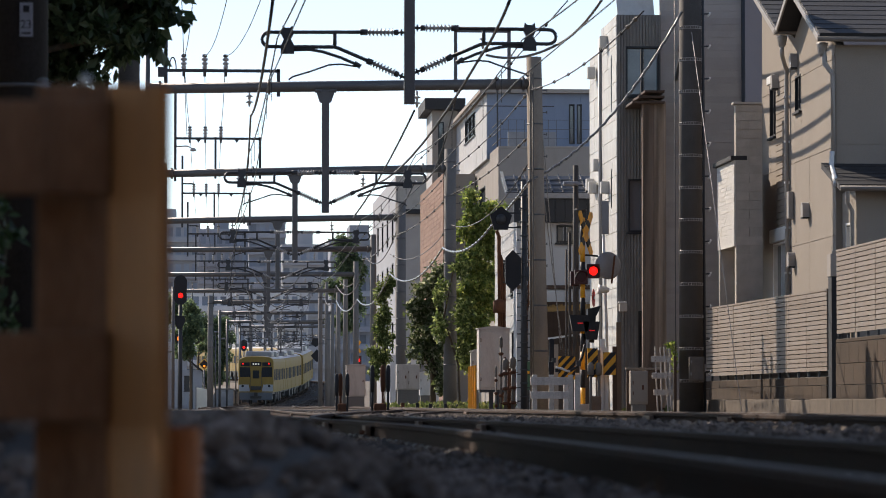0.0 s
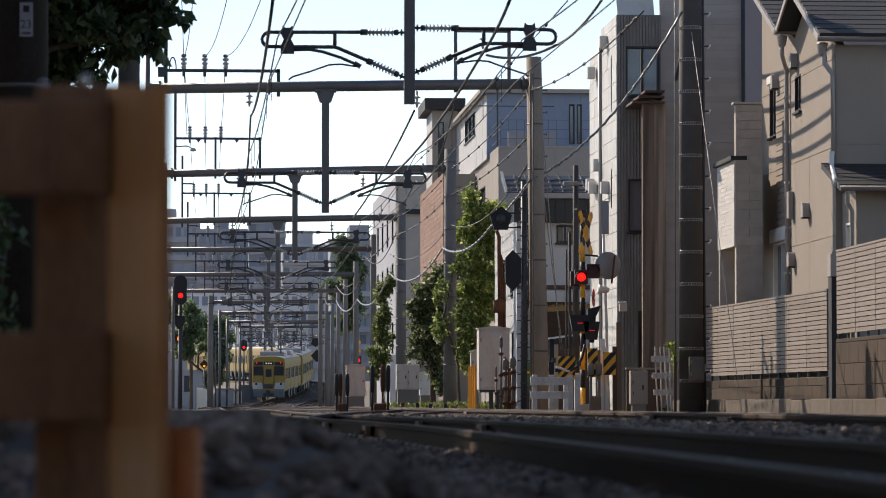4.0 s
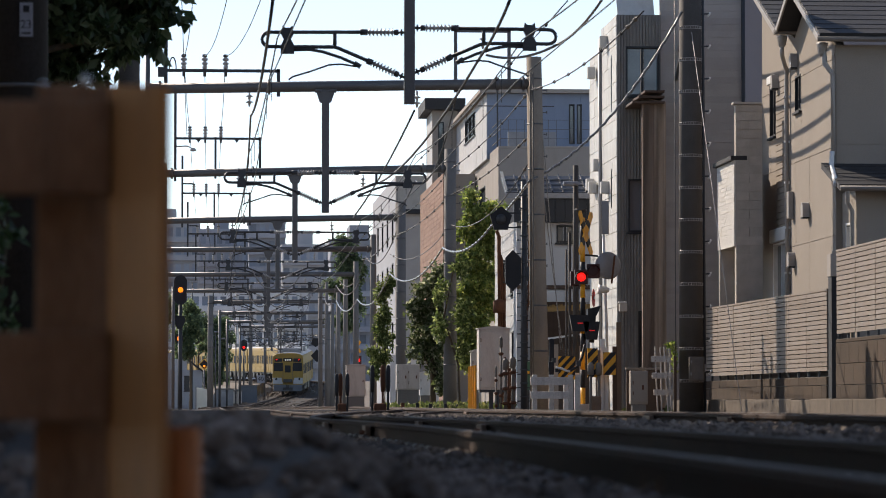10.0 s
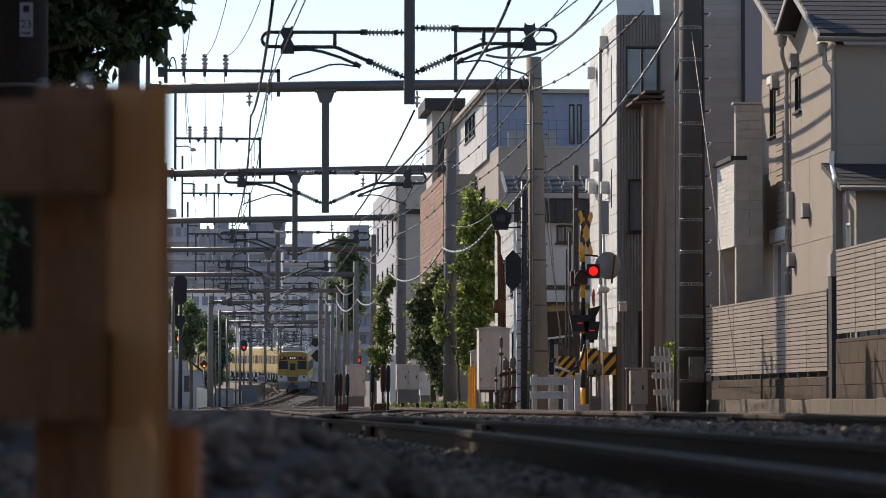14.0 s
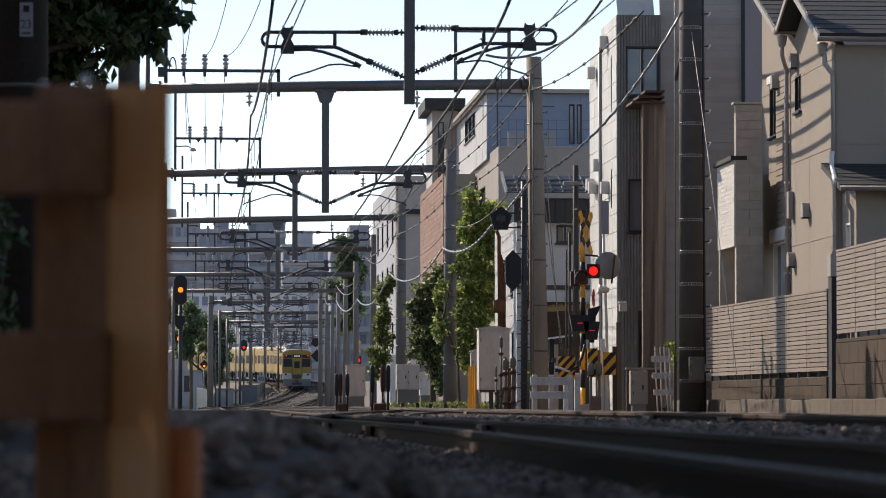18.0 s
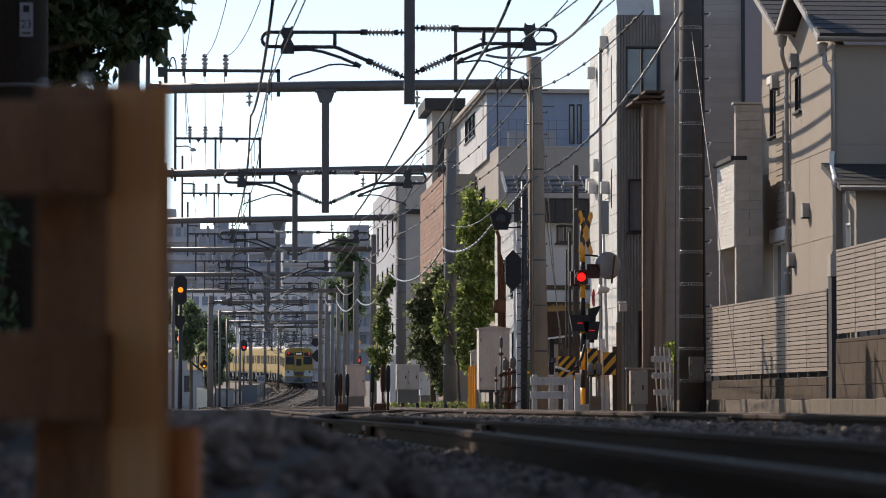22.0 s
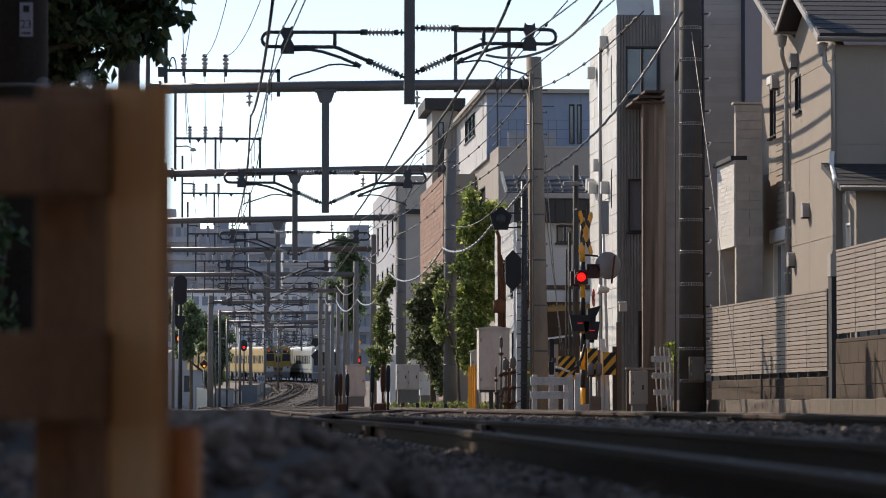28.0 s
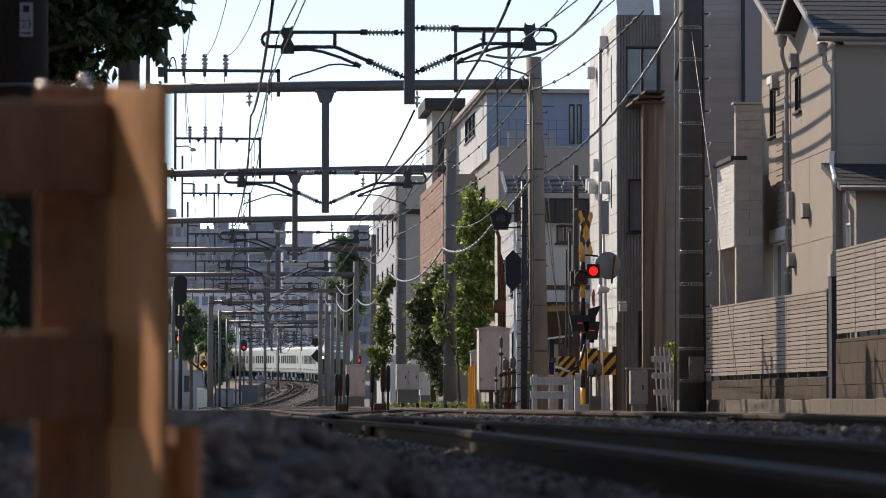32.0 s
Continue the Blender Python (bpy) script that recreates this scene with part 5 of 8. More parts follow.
for xx in (cx0 + 0.5, cx0 + 1.5):
    u = plain_box(a, "air_conditioner", xx, xx + 0.8, -2.6, -2.3, z0 + 0.2, z0 + 0.85, "mirror_back", "grey outdoor air conditioner")
bm = B()
cyl(bm, (cx0 + 0.05, -3, z0 - 3.0), (cx0 + 0.05, -3, z1 - 0.1), 0.03, seg=6)
for k in range(9):
    cyl(bm, (cx0 + 0.05 + 0.3 * k - 0.6, -3.25, z1 - 0.75), (cx0 + 0.05 + 0.3 * k - 0.6, -2.75, z1 - 0.75), 0.012, seg=4)
cyl(bm, (cx0 - 0.7, -3, z1 - 0.75), (cx0 + 2.2, -3, z1 - 0.75), 0.02, seg=5)
tv = thing("tv_antenna", ax, ay, GZ, "thin dark television aerial on a mast", "antenna")
part("mast", bm, "steel_dark", tv)
# stair tower and brick wing
t = thing("stair_tower", 9.599, 146, GZ, "pale stair tower with a dark overhanging roof", "tower")
tw = 10.700 - 9.599
tz = 12.822 - GZ
wall(t, FRONT, (0, 0), tw, 0, tz, [(0.25, 0.5, tz - 3.5, tz - 0.5)], "concrete_wall")
window(t, FRONT, (0, 0), 0.25, 0.5, tz - 3.5, tz - 0.5, sill=False)
plain_box(t, "core", 0, tw, 0.25, 4, 0, tz, "white_wall")
plain_box(t, "roof", -0.35, tw + 0.3, -0.5, 4.4, tz + 0.005, tz + 0.5, "slate", "dark thick roof edge")
br = thing("brick_wing", 9.397, 136, GZ, "salmon-red brick wing with dark brown corner", "building")
bz = 9.442 - GZ
w = wall(br, SIDE, (0, 0), 15, 0, bz, [], "brick")
cladding(w, SIDE, (0, 0), 15, bz - 7.5, bz, [], "brick", 0.9, 0.2, 0.014, 0.012, bond=True, name="brick_course")
plain_box(br, "corner", 0.0, 9.648 - 9.397, -0.02, 0.3, 0, bz, "brown_wood", "dark brown corner strip")
plain_box(br, "core", 0.25, 1.3, 0.35, 15, 0, bz - 0.02, "concrete_wall")

# ---- grey building further on ----
g = thing("grey_building", 9.326, 170, GZ, "pale grey building with a brown lower roof", "building")
gz = 11.599 - GZ
sh = [(k * 5 + 2, k * 5 + 3.2, z, z + 1.6) for k in range(4) for z in (3.0, 6.0, 8.6)]
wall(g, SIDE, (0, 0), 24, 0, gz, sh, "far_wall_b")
for q in sh:
    window(g, SIDE, (0, 0), *q, sill=False)
wall(g, FRONT, (0, 0), 4, 0, gz, [], "grey_brick").name = "front_wall"
plain_box(g, "core", 0.25, 4, 0.25, 24, 0, gz - 0.02, "white_wall")
plain_box(g, "low_wing", 9.554 - 9.326, 10.679 - 9.326, -3.5, -0.02, 0, 9.485 - GZ, "grey_board", "brown-grey boarded wing")
plain_box(g, "wing_roof", 9.442 - 9.326, 10.792 - 9.326, -3.8, 0, 9.485 - GZ + 0.004, 9.710 - GZ, "slate", "dark roof edge")


# ---- distant blocks beyond the bend ----
def far_block(x0, x1, y, z1, depth, bays, floors, material, roof_bits=True):
    f = thing("distant_apartment_block", x0, y, 3.0, "distant grey apartment block with rows of windows", "apartment block", "distant blocks")
    hgt, wd = z1 - 3.0, x1 - x0
    fl = hgt / floors
    holes = [(wd * (i + 0.18) / bays, wd * (i + 0.82) / bays, fl * (k + 0.35), fl * (k + 0.85)) for i in range(bays) for k in range(floors)]
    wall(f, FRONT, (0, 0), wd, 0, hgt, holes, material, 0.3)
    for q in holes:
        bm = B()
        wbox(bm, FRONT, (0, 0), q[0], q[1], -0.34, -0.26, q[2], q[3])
        part("window", bm, "far_haze_window", f)
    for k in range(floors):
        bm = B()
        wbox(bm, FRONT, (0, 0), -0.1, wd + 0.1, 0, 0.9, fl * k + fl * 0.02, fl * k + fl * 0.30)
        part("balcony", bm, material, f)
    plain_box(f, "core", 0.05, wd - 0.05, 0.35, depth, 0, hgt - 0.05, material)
    plain_box(f, "parapet", -0.2, wd + 0.2, -0.2, depth, hgt, hgt + 0.7, material)
    if roof_bits:
        plain_box(f, "roof_hut", wd * 0.3, wd * 0.6, 2, depth - 2, hgt + 0.7, hgt + 3.0, material)


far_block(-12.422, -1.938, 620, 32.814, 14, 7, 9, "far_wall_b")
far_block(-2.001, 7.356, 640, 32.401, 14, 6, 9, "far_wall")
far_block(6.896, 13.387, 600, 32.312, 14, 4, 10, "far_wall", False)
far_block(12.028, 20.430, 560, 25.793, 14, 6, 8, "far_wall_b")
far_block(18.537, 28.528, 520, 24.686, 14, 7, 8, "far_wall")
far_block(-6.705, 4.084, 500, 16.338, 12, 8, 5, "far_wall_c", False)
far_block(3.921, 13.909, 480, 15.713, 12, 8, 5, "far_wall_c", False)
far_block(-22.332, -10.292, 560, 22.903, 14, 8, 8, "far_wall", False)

# ---- trees, creepers, grass ----
M.update({
    "leaf": leaf_mat("green_leaves", (0.20, 0.27, 0.06), (0.58, 0.58, 0.17)),
    "leaf_creeper": leaf_mat("creeper_leaves", (0.11, 0.155, 0.04), (0.44, 0.48, 0.18)),
    "leaf_dark": leaf_mat("dark_leaves", (0.05, 0.085, 0.03), (0.18, 0.22, 0.12)),
    # greyer green for distant trees: the haze is put into the leaf colour
    "leaf_far": leaf_mat("far_hazy_leaves", (0.11, 0.16, 0.085), (0.24, 0.30, 0.14)),
    "leaf_gloss": leaf_mat("glossy_leaves", (0.12, 0.155, 0.055), (0.55, 0.54, 0.36)),
    "grass": leaf_mat("dry_grass", (0.11, 0.14, 0.04), (0.26, 0.24, 0.09)),
    "bark": mat("bark", (0.11, 0.085, 0.06), 0.9, var=0.4, scale=5, fine=30, bump=0.8, stretch=(3, 3, 0.6)),
})


BEAM_FOOT = Vector((-0.12, 5.92, 0.35))      # foot of a gap cut in the unseen crowns so sun reaches the fence's corner board
BEAM_SIDE = Vector((SUN_DIR.y, -SUN_DIR.x, 0)).normalized()
BEAM_UP = SUN_DIR.cross(BEAM_SIDE)


def leaves(name, blobs, count, size, material, parent, seed, hang=0.3, stuff=False, gap=False):
    """Small folded leaves, each two triangles wide, gathered in clumps round the blobs (x, y, z, rx, ry, rz)."""
    rng = np.random.default_rng(seed)
    vol = np.array([b[3] * b[4] * b[5] for b in blobs]) ** 0.75
    pick = rng.choice(len(blobs), count, p=vol / vol.sum())
    bl = np.array(blobs)[pick]
    # clumps: a limited number of twig ends in each blob, leaves crowd round them
    tw = rng.integers(0, 26, count)
    key = pick * 26 + tw
    ends = rng.normal(size=(len(blobs) * 26, 3))
    ends /= np.linalg.norm(ends, axis=1)[:, None]
    ends *= (rng.random((len(ends), 1)) ** 0.4)
    c = bl[:, :3] + ends[key] * bl[:, 3:] * 0.95 + rng.normal(size=(count, 3)) * bl[:, 3:] * 0.16
    if gap:
        rel = c + np.array(parent.location) - np.array(BEAM_FOOT)
        c = c[(np.abs(rel @ np.array(BEAM_SIDE)) > 0.16 + size * 0.5) | (np.abs(rel @ np.array(BEAM_UP)) > 0.95)]
        count = len(c)
    d = rng.normal(size=(count, 3))
    d[:, 2] -= hang
    d /= np.linalg.norm(d, axis=1)[:, None]
    s = np.cross(d, rng.normal(size=(count, 3)))
    s /= np.linalg.norm(s, axis=1)[:, None]
    n = np.cross(d, s)
    ln = size * rng.uniform(0.6, 1.25, (count, 1))
    v = np.stack([c, c + d * ln * 0.5 + s * ln * 0.27 + n * ln * 0.1, c + d * ln, c + d * ln * 0.5 - s * ln * 0.27 + n * ln * 0.1], 1).reshape(-1, 3)
    me = bpy.data.meshes.new(name)
    f = [(4 * i, 4 * i + 1, 4 * i + 2) for i in range(count)] + [(4 * i, 4 * i + 2, 4 * i + 3) for i in range(count)]
    me.from_pydata(v.tolist(), [], f)
    me.materials.append(M[material])
    ob = new(name, me)
    ob.parent = parent
    return ob


def tree(x, y, z, height, blobs, count, size, material, label, seed, trunk=0.12, group="", lean=(0, 0), gap=False):
    t = thing("tree", x, y, z, label, "tree", group)
    rng = random.Random(seed)
    bm = B()
    pts = [(lean[0] * k / 6 + rng.uniform(-0.04, 0.04), lean[1] * k / 6 + rng.uniform(-0.04, 0.04), height * k / 6) for k in range(7)]
    for a, b, k in zip(pts, pts[1:], range(6)):
        cyl(bm, a, b, trunk * (1 - k / 7), trunk * (1 - (k + 1) / 7), seg=8, caps=False)
    part("trunk", bm, "bark", t)
    bm = B()
    for b in blobs:
        root = pts[max(1, min(5, int(6 * (b[2] - b[5] * 0.6) / height)))]
        mid = [(root[i] + b[i]) / 2 + rng.uniform(-0.1, 0.1) for i in range(3)]
        tube(bm, [root, mid, b[:3]], trunk * 0.22, 5)
        for _ in range(3):
            tip = [b[i] + rng.uniform(-0.7, 0.7) * b[3 + i] for i in range(3)]
            tube(bm, [b[:3], tip], trunk * 0.1, 4)
    part("limb", bm, "bark", t)
    leaves("crown", blobs, count, size, material, t, seed, gap=gap)
    return t


# tall creeper-clad tree and its darker neighbour in front of the brick wing
ty = 108.0
tx = 8.422
tree(tx, ty, GZ, 6.6, [(8.314 - tx, 0, 6.9, 0.26, 0.4, 0.45), (8.731 - tx, 0, 6.3, 0.5, 0.5, 0.5), (8.205 - tx, 0, 6.0, 0.42, 0.5, 0.5), (9.148 - tx, 0.2, 6.6, 0.36, 0.4, 0.4),
                       (8.676 - tx, 0, 5.3, 0.55, 0.6, 0.6), (8.096 - tx, -0.2, 4.9, 0.42, 0.5, 0.5), (8.604 - tx, -0.2, 4.3, 0.62, 0.6, 0.6),
                       (8.096 - tx, -0.3, 3.9, 0.52, 0.5, 0.5), (8.567 - tx, 0, 3.4, 0.66, 0.6, 0.6), (8.132 - tx, 0, 2.9, 0.56, 0.6, 0.5), (8.549 - tx, -0.2, 2.4, 0.62, 0.6, 0.5),
                       (8.060 - tx, -0.3, 2.0, 0.45, 0.5, 0.45), (8.459 - tx, -0.3, 1.7, 0.4, 0.5, 0.3), (9.039 - tx, 0.2, 5.6, 0.3, 0.4, 0.5), (9.093 - tx, 0.2, 4.6, 0.25, 0.4, 0.6), (9.039 - tx, 0.2, 3.7, 0.25, 0.4, 0.5)], 17000, 0.16, "leaf", "tall narrow green tree overgrown with creeper", 3)
ty = 113.0
tx = 7.429
tree(tx, ty, GZ, 4.4, [(7.675 - tx, 0, 4.75, 0.42, 0.5, 0.4), (7.334 - tx, 0, 4.3, 0.6, 0.5, 0.45), (7.789 - tx, 0, 3.9, 0.5, 0.5, 0.5), (7.183 - tx, 0, 3.5, 0.6, 0.5, 0.5),
                       (7.713 - tx, 0, 3.2, 0.55, 0.5, 0.5), (7.259 - tx, 0, 2.8, 0.6, 0.5, 0.45), (7.675 - tx, 0, 2.4, 0.55, 0.5, 0.5), (7.051 - tx, 0, 2.2, 0.42, 0.5, 0.45),
                       (7.637 - tx, 0, 1.6, 0.42, 0.4, 0.45), (7.713 - tx, 0, 1.1, 0.3, 0.4, 0.4)], 10500, 0.175, "leaf_gloss", "dark glossy-leaved tree beside the wall", 5)
ty = 124.0
tx = 6.388
c = thing("creeper", tx, ty, GZ, "hanging green creeper on a grey post", "creeper")
bm = B()
tube(bm, [(0, 0, 0), (0.05, 0, 1.5), (-0.03, 0, 3.2), (0.03, 0, 4.8)], 0.05, 6)
part("stem", bm, "bark", c)
leaves("foliage", [(6.595 - tx, 0, 4.95, 0.2, 0.3, 0.35), (6.326 - tx, 0, 4.5, 0.34, 0.3, 0.5), (6.388 - tx, 0, 3.7, 0.34, 0.3, 0.5), (6.222 - tx, 0, 3.2, 0.25, 0.3, 0.4),
                   (6.471 - tx, 0, 2.8, 0.28, 0.3, 0.4), (6.181 - tx, 0, 2.2, 0.45, 0.3, 0.35), (6.077 - tx, 0, 1.7, 0.28, 0.3, 0.35)], 6500, 0.12, "leaf_creeper", c, 7)
c = thing("creeper", 6.6, 92.5, GZ, "leafy green creeper climbing a concrete pole", "creeper")
bm = B()
tube(bm, [(0.25, 0, 0), (0.2, 0.05, 1.5), (-0.2, 0, 2.8), (0.1, 0, 4.3)], 0.03, 6)
part("stem", bm, "bark", c)
leaves("foliage", [(0.25, -0.1, 4.2, 0.25, 0.3, 0.35), (-0.3, 0, 3.5, 0.22, 0.3, 0.4), (0.3, -0.1, 2.9, 0.28, 0.3, 0.4), (-0.32, 0, 2.5, 0.25, 0.3, 0.4), (0.32, 0, 1.9, 0.22, 0.3, 0.3)], 1500, 0.14, "leaf_creeper", c, 47)
# far trees
ty = 265.0
tx = 10.641
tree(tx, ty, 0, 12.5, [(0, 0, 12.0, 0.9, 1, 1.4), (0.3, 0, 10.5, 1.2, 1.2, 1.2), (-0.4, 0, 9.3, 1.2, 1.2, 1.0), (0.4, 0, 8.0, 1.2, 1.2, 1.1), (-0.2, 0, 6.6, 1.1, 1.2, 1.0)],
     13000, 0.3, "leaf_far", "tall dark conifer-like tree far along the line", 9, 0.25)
for px_y, pts, sd in ((252.0, ((-1.373, 7.4, 0.7, 0.8), (-1.081, 6.3, 0.8, 0.9), (-1.917, 5.4, 0.9, 0.8), (-1.791, 4.4, 0.7, 0.7)), 11),
                      (263.0, ((-0.819, 6.9, 0.6, 0.7), (-0.123, 6.2, 0.9, 0.9), (0.747, 6.6, 0.9, 0.8), (1.356, 5.3, 0.6, 0.8), (0.312, 4.8, 1.0, 0.9), (1.182, 4.2, 0.6, 0.8), (0.399, 3.4, 0.9, 0.8), (0.921, 2.6, 0.7, 0.7), (-0.036, 2.4, 0.6, 0.7)), 13),
                      (300.0, ((-2.033, 7.5, 1.2, 1.2), (-3.525, 8.0, 1.5, 1.4), (-0.540, 6.0, 1.2, 1.0)), 15)):
    x0 = pts[0][0]
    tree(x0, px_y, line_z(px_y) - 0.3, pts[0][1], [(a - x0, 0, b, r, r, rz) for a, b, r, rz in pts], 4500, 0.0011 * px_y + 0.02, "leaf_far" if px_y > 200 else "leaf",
         "leafy green tree beside a small house", sd, 0.12, "trees by the line")
# big tree close on the left: its branches hang into the sky, its mass shades the track side
big_tree = tree(-3.6, 40.0, GZ, 8.5, [(1.75, 0.0, 5.15, 0.6, 0.7, 0.42), (2.2, 0.3, 5.5, 0.6, 0.7, 0.5), (2.85, 0.2, 5.25, 0.42, 0.5, 0.38), (2.35, -0.2, 4.75, 0.45, 0.6, 0.28), (3.05, 0.1, 5.6, 0.36, 0.5, 0.3),
                           (2.6, 0.0, 5.9, 0.75, 0.6, 0.5), (1.9, 0.0, 5.7, 0.7, 0.6, 0.5), (1.3, 0.0, 5.3, 0.7, 0.7, 0.6), (2.0, 0.4, 4.95, 0.5, 0.6, 0.35), (2.2, 0.8, 5.1, 0.8, 0.6, 0.6), (1.6, 0.6, 4.6, 0.7, 0.6, 0.4), (2.5, 0.9, 5.5, 0.7, 0.6, 0.5), (1.0, 0.5, 4.2, 0.9, 0.6, 0.6), (2.0, 0.2, 4.5, 0.5, 0.5, 0.32), (1.75, 0.2, 4.25, 0.4, 0.5, 0.3), (0.9, 0.5, 2.6, 0.9, 0.8, 0.9), (0.7, 0.5, 1.2, 1.0, 0.8, 0.9),
                           (1.2, 0, 6.9, 1.2, 1.2, 0.9), (0.0, 0.4, 7.6, 1.6, 1.6, 1.2), (-1.2, 0, 6.2, 1.5, 1.5, 1.2), (0.3, -0.8, 5.9, 1.1, 1.2, 0.8)], 30000, 0.17, "leaf_dark",
     "large leafy tree whose branches hang into the sky", 17, 0.2)

leaves("twig_leaves", [(2.95, 0, 5.15, 0.22, 0.3, 0.2), (3.16, 0, 5.2, 0.14, 0.2, 0.1), (3.24, 0, 5.02, 0.1, 0.2, 0.08), (2.9, 0, 4.9, 0.16, 0.2, 0.2), (2.96, 0, 4.68, 0.12, 0.2, 0.12), (2.55, 0, 4.62, 0.2, 0.2, 0.12)],
               260, 0.20, "leaf_dark", big_tree, 19, hang=1.3)
# unseen trees left of the view, placed to shade near tracks and fence
for i, (x, y, hgt) in enumerate(((-4.2, 9.9, 9.0), (-4.3, 15.5, 10.5), (-4.6, 22.5, 12.0), (-4.2, 1.2, 8.2), (-5.0, 30.0, 12.5), (-6.0, 52.0, 8.0), (-5.2, 37.5, 12.5), (-5.4, 45.0, 12.0))):
    shade = tree(x, y, GZ, hgt * 0.8, [(0.3, 0, hgt * 0.85, 2.2, 3.0, 1.4), (0.5, 1.5, hgt * 0.62, 2.1, 2.8, 1.3), (0.4, -1.5, hgt * 0.55, 2.1, 2.8, 1.4), (0.2, 0, hgt * 0.28, 1.9, 3.0, 1.3)],
         11500, 0.34, "leaf_dark", "unseen dense dark tree that shades the near track", 20 + i, 0.16, "trees beside the track", gap=True)
    if i == 0:
        # unseen branch of this tree, added to shade the corner board until it moves aside
        shade_branch = leaves("branch", [(0, 0, 0, 0.34, 0.3, 0.4), (-0.05, 0, 0.55, 0.34, 0.3, 0.45), (0.04, 0, -0.55, 0.34, 0.3, 0.45)], 3000, 0.15, "leaf_dark", shade, 41)
        bm = B()
        tube(bm, [(-1.9, 1.2, 1.6), (-0.9, 0.6, 1.0), (0, 0, 0.4), (0.05, 0, -0.6)], 0.02, 5)
        part("branch_wood", bm, "bark", shade_branch)
        shade_branch.location = (2.68, -1.7, 2.35)

# grass and weeds along the far kerb
rng = np.random.default_rng(4)
gp = []
for _ in range(420):
    y = rng.uniform(84, 122)
    gp.append((rng.uniform(6.2, 7.6), y, -0.1 + rng.uniform(0, 0.1), 0.18, 0.3, 0.12))
for _ in range(10):
    gp.append((rng.uniform(9.3, 10.0), rng.uniform(72, 76), -0.1, 0.2, 0.2, 0.1))
gr = thing("grass", 0, 0, 0, "yellow-green grass tufts along the kerb", "grass", kind="stuff")
leaves("grass_blade", gp, 9000, 0.16, "grass", gr, 31, hang=-1.2)
gb = thing("weeds", 9.886, 72.0, GZ, "green weeds growing by the picket fence", "weeds")
leaves("foliage", [(0.04, 0, 1.3, 0.05, 0.1, 0.3), (-0.03, 0, 1.66, 0.11, 0.15, 0.07)], 220, 0.09, "leaf", gb, 33, hang=-0.6)

# ---- foreground: wooden fence, numbered pole, ballast shoulder ----
M.update({
    "wood": mat("aged_fence_wood", (0.31, 0.175, 0.098), 0.75, var=0.35, scale=4, fine=45, bump=0.5, stretch=(3, 3, 0.5), dirt=(0.06, 0.045, 0.035), dirt_amount=0.7),
    "wood_stub": mat("dark_orange_post", (0.42, 0.135, 0.028), 0.65, var=0.35, scale=5, fine=40, bump=0.4, stretch=(5, 5, 0.5), dirt=(0.14, 0.06, 0.03)),
    "wood_new": mat("orange_brown_post", (0.44, 0.19, 0.055), 0.65, var=0.3, scale=3, fine=40, bump=0.4, stretch=(5, 5, 0.5), dirt=(0.22, 0.11, 0.05)),
    # near pole stands in deep shade, which is put into its near-black colour
    "pole_shaded": mat("shaded_pole", (0.032, 0.028, 0.026), 0.7, var=0.3, scale=2, fine=40, bump=0.2, dirt=(0.06, 0.05, 0.04)),
    "plate_grey": mat("dull_plate", (0.30, 0.30, 0.33), 0.6, var=0.15, scale=6, bump=0.05, dirt=(0.15, 0.13, 0.12)),
    "bolt": mat("zinc_bolt", (0.6, 0.58, 0.52), 0.3, 0.8, var=0.1, bump=0.0),
})
f = thing("wooden_fence", -0.40, 6.0, GZ, "rough brown wooden plank fence with bolted posts", "fence")


def fz(py):
    return 0.14 + (715 - py) / 1000 - GZ


bm = B()
near, back, thick = Vector((0.3186, -0.31, 0)), Vector((-0.099, 0.36, 0)), Vector((0.0153, 0.0042, 0))
ring = [near, near + thick, near + thick + back, near + back]
lo = [bm.verts.new(p) for p in ring]
hi = [bm.verts.new(p + Vector((0, 0, fz(152) + 0.094 * p.y))) for p in ring]
bm.faces.new(lo[::-1])
bm.faces.new(hi)
for k in range(4):
    bm.faces.new((lo[k], lo[(k + 1) % 4], hi[(k + 1) % 4], hi[k]))
bmesh.ops.bevel(bm, geom=list(bm.edges), offset=0.004, segments=2, affect="EDGES", profile=0.6)
part("corner_board", bm, "wood_new", f, "lighter orange-brown board set edgewise at the corner")
bm = B()
box(bm, (0.168, 0.14, fz(142) / 2), (0.156, 0.09, fz(142)), 0.006)
part("post", bm, "wood", f)
for z0, z1 in ((345, 178), (745, 588)):
    bm = B()
    box(bm, (-0.42, 0.03, (fz(z0) + fz(z1)) / 2), (1.29, 0.045, fz(z1) - fz(z0)), 0.006)
    part("plank", bm, "wood", f)
bm = B()
box(bm, (-0.75, 0.14, fz(142) / 2), (0.14, 0.09, fz(142)), 0.006)
part("post", bm, "wood", f)
for x, z in ((0.10, fz(150)), (0.175, fz(137))):
    bm = B()
    lathe(bm, [(0.011, 0), (0.011, 0.006), (0.008, 0.013), (0.001, 0.015)], (x, 0.13, z + 0.001), seg=10)
    part("bolt_head", bm, "bolt", f, "small bright bolt head")
s = thing("stub_post", -0.045, 6.1, GZ, "short orange-brown timber stub post", "post")
bm = B()
cyl(bm, (0, 0, 0), (0, 0, fz(757)), 0.033, 0.032, seg=14)
part("stub", bm, "wood_stub", s)

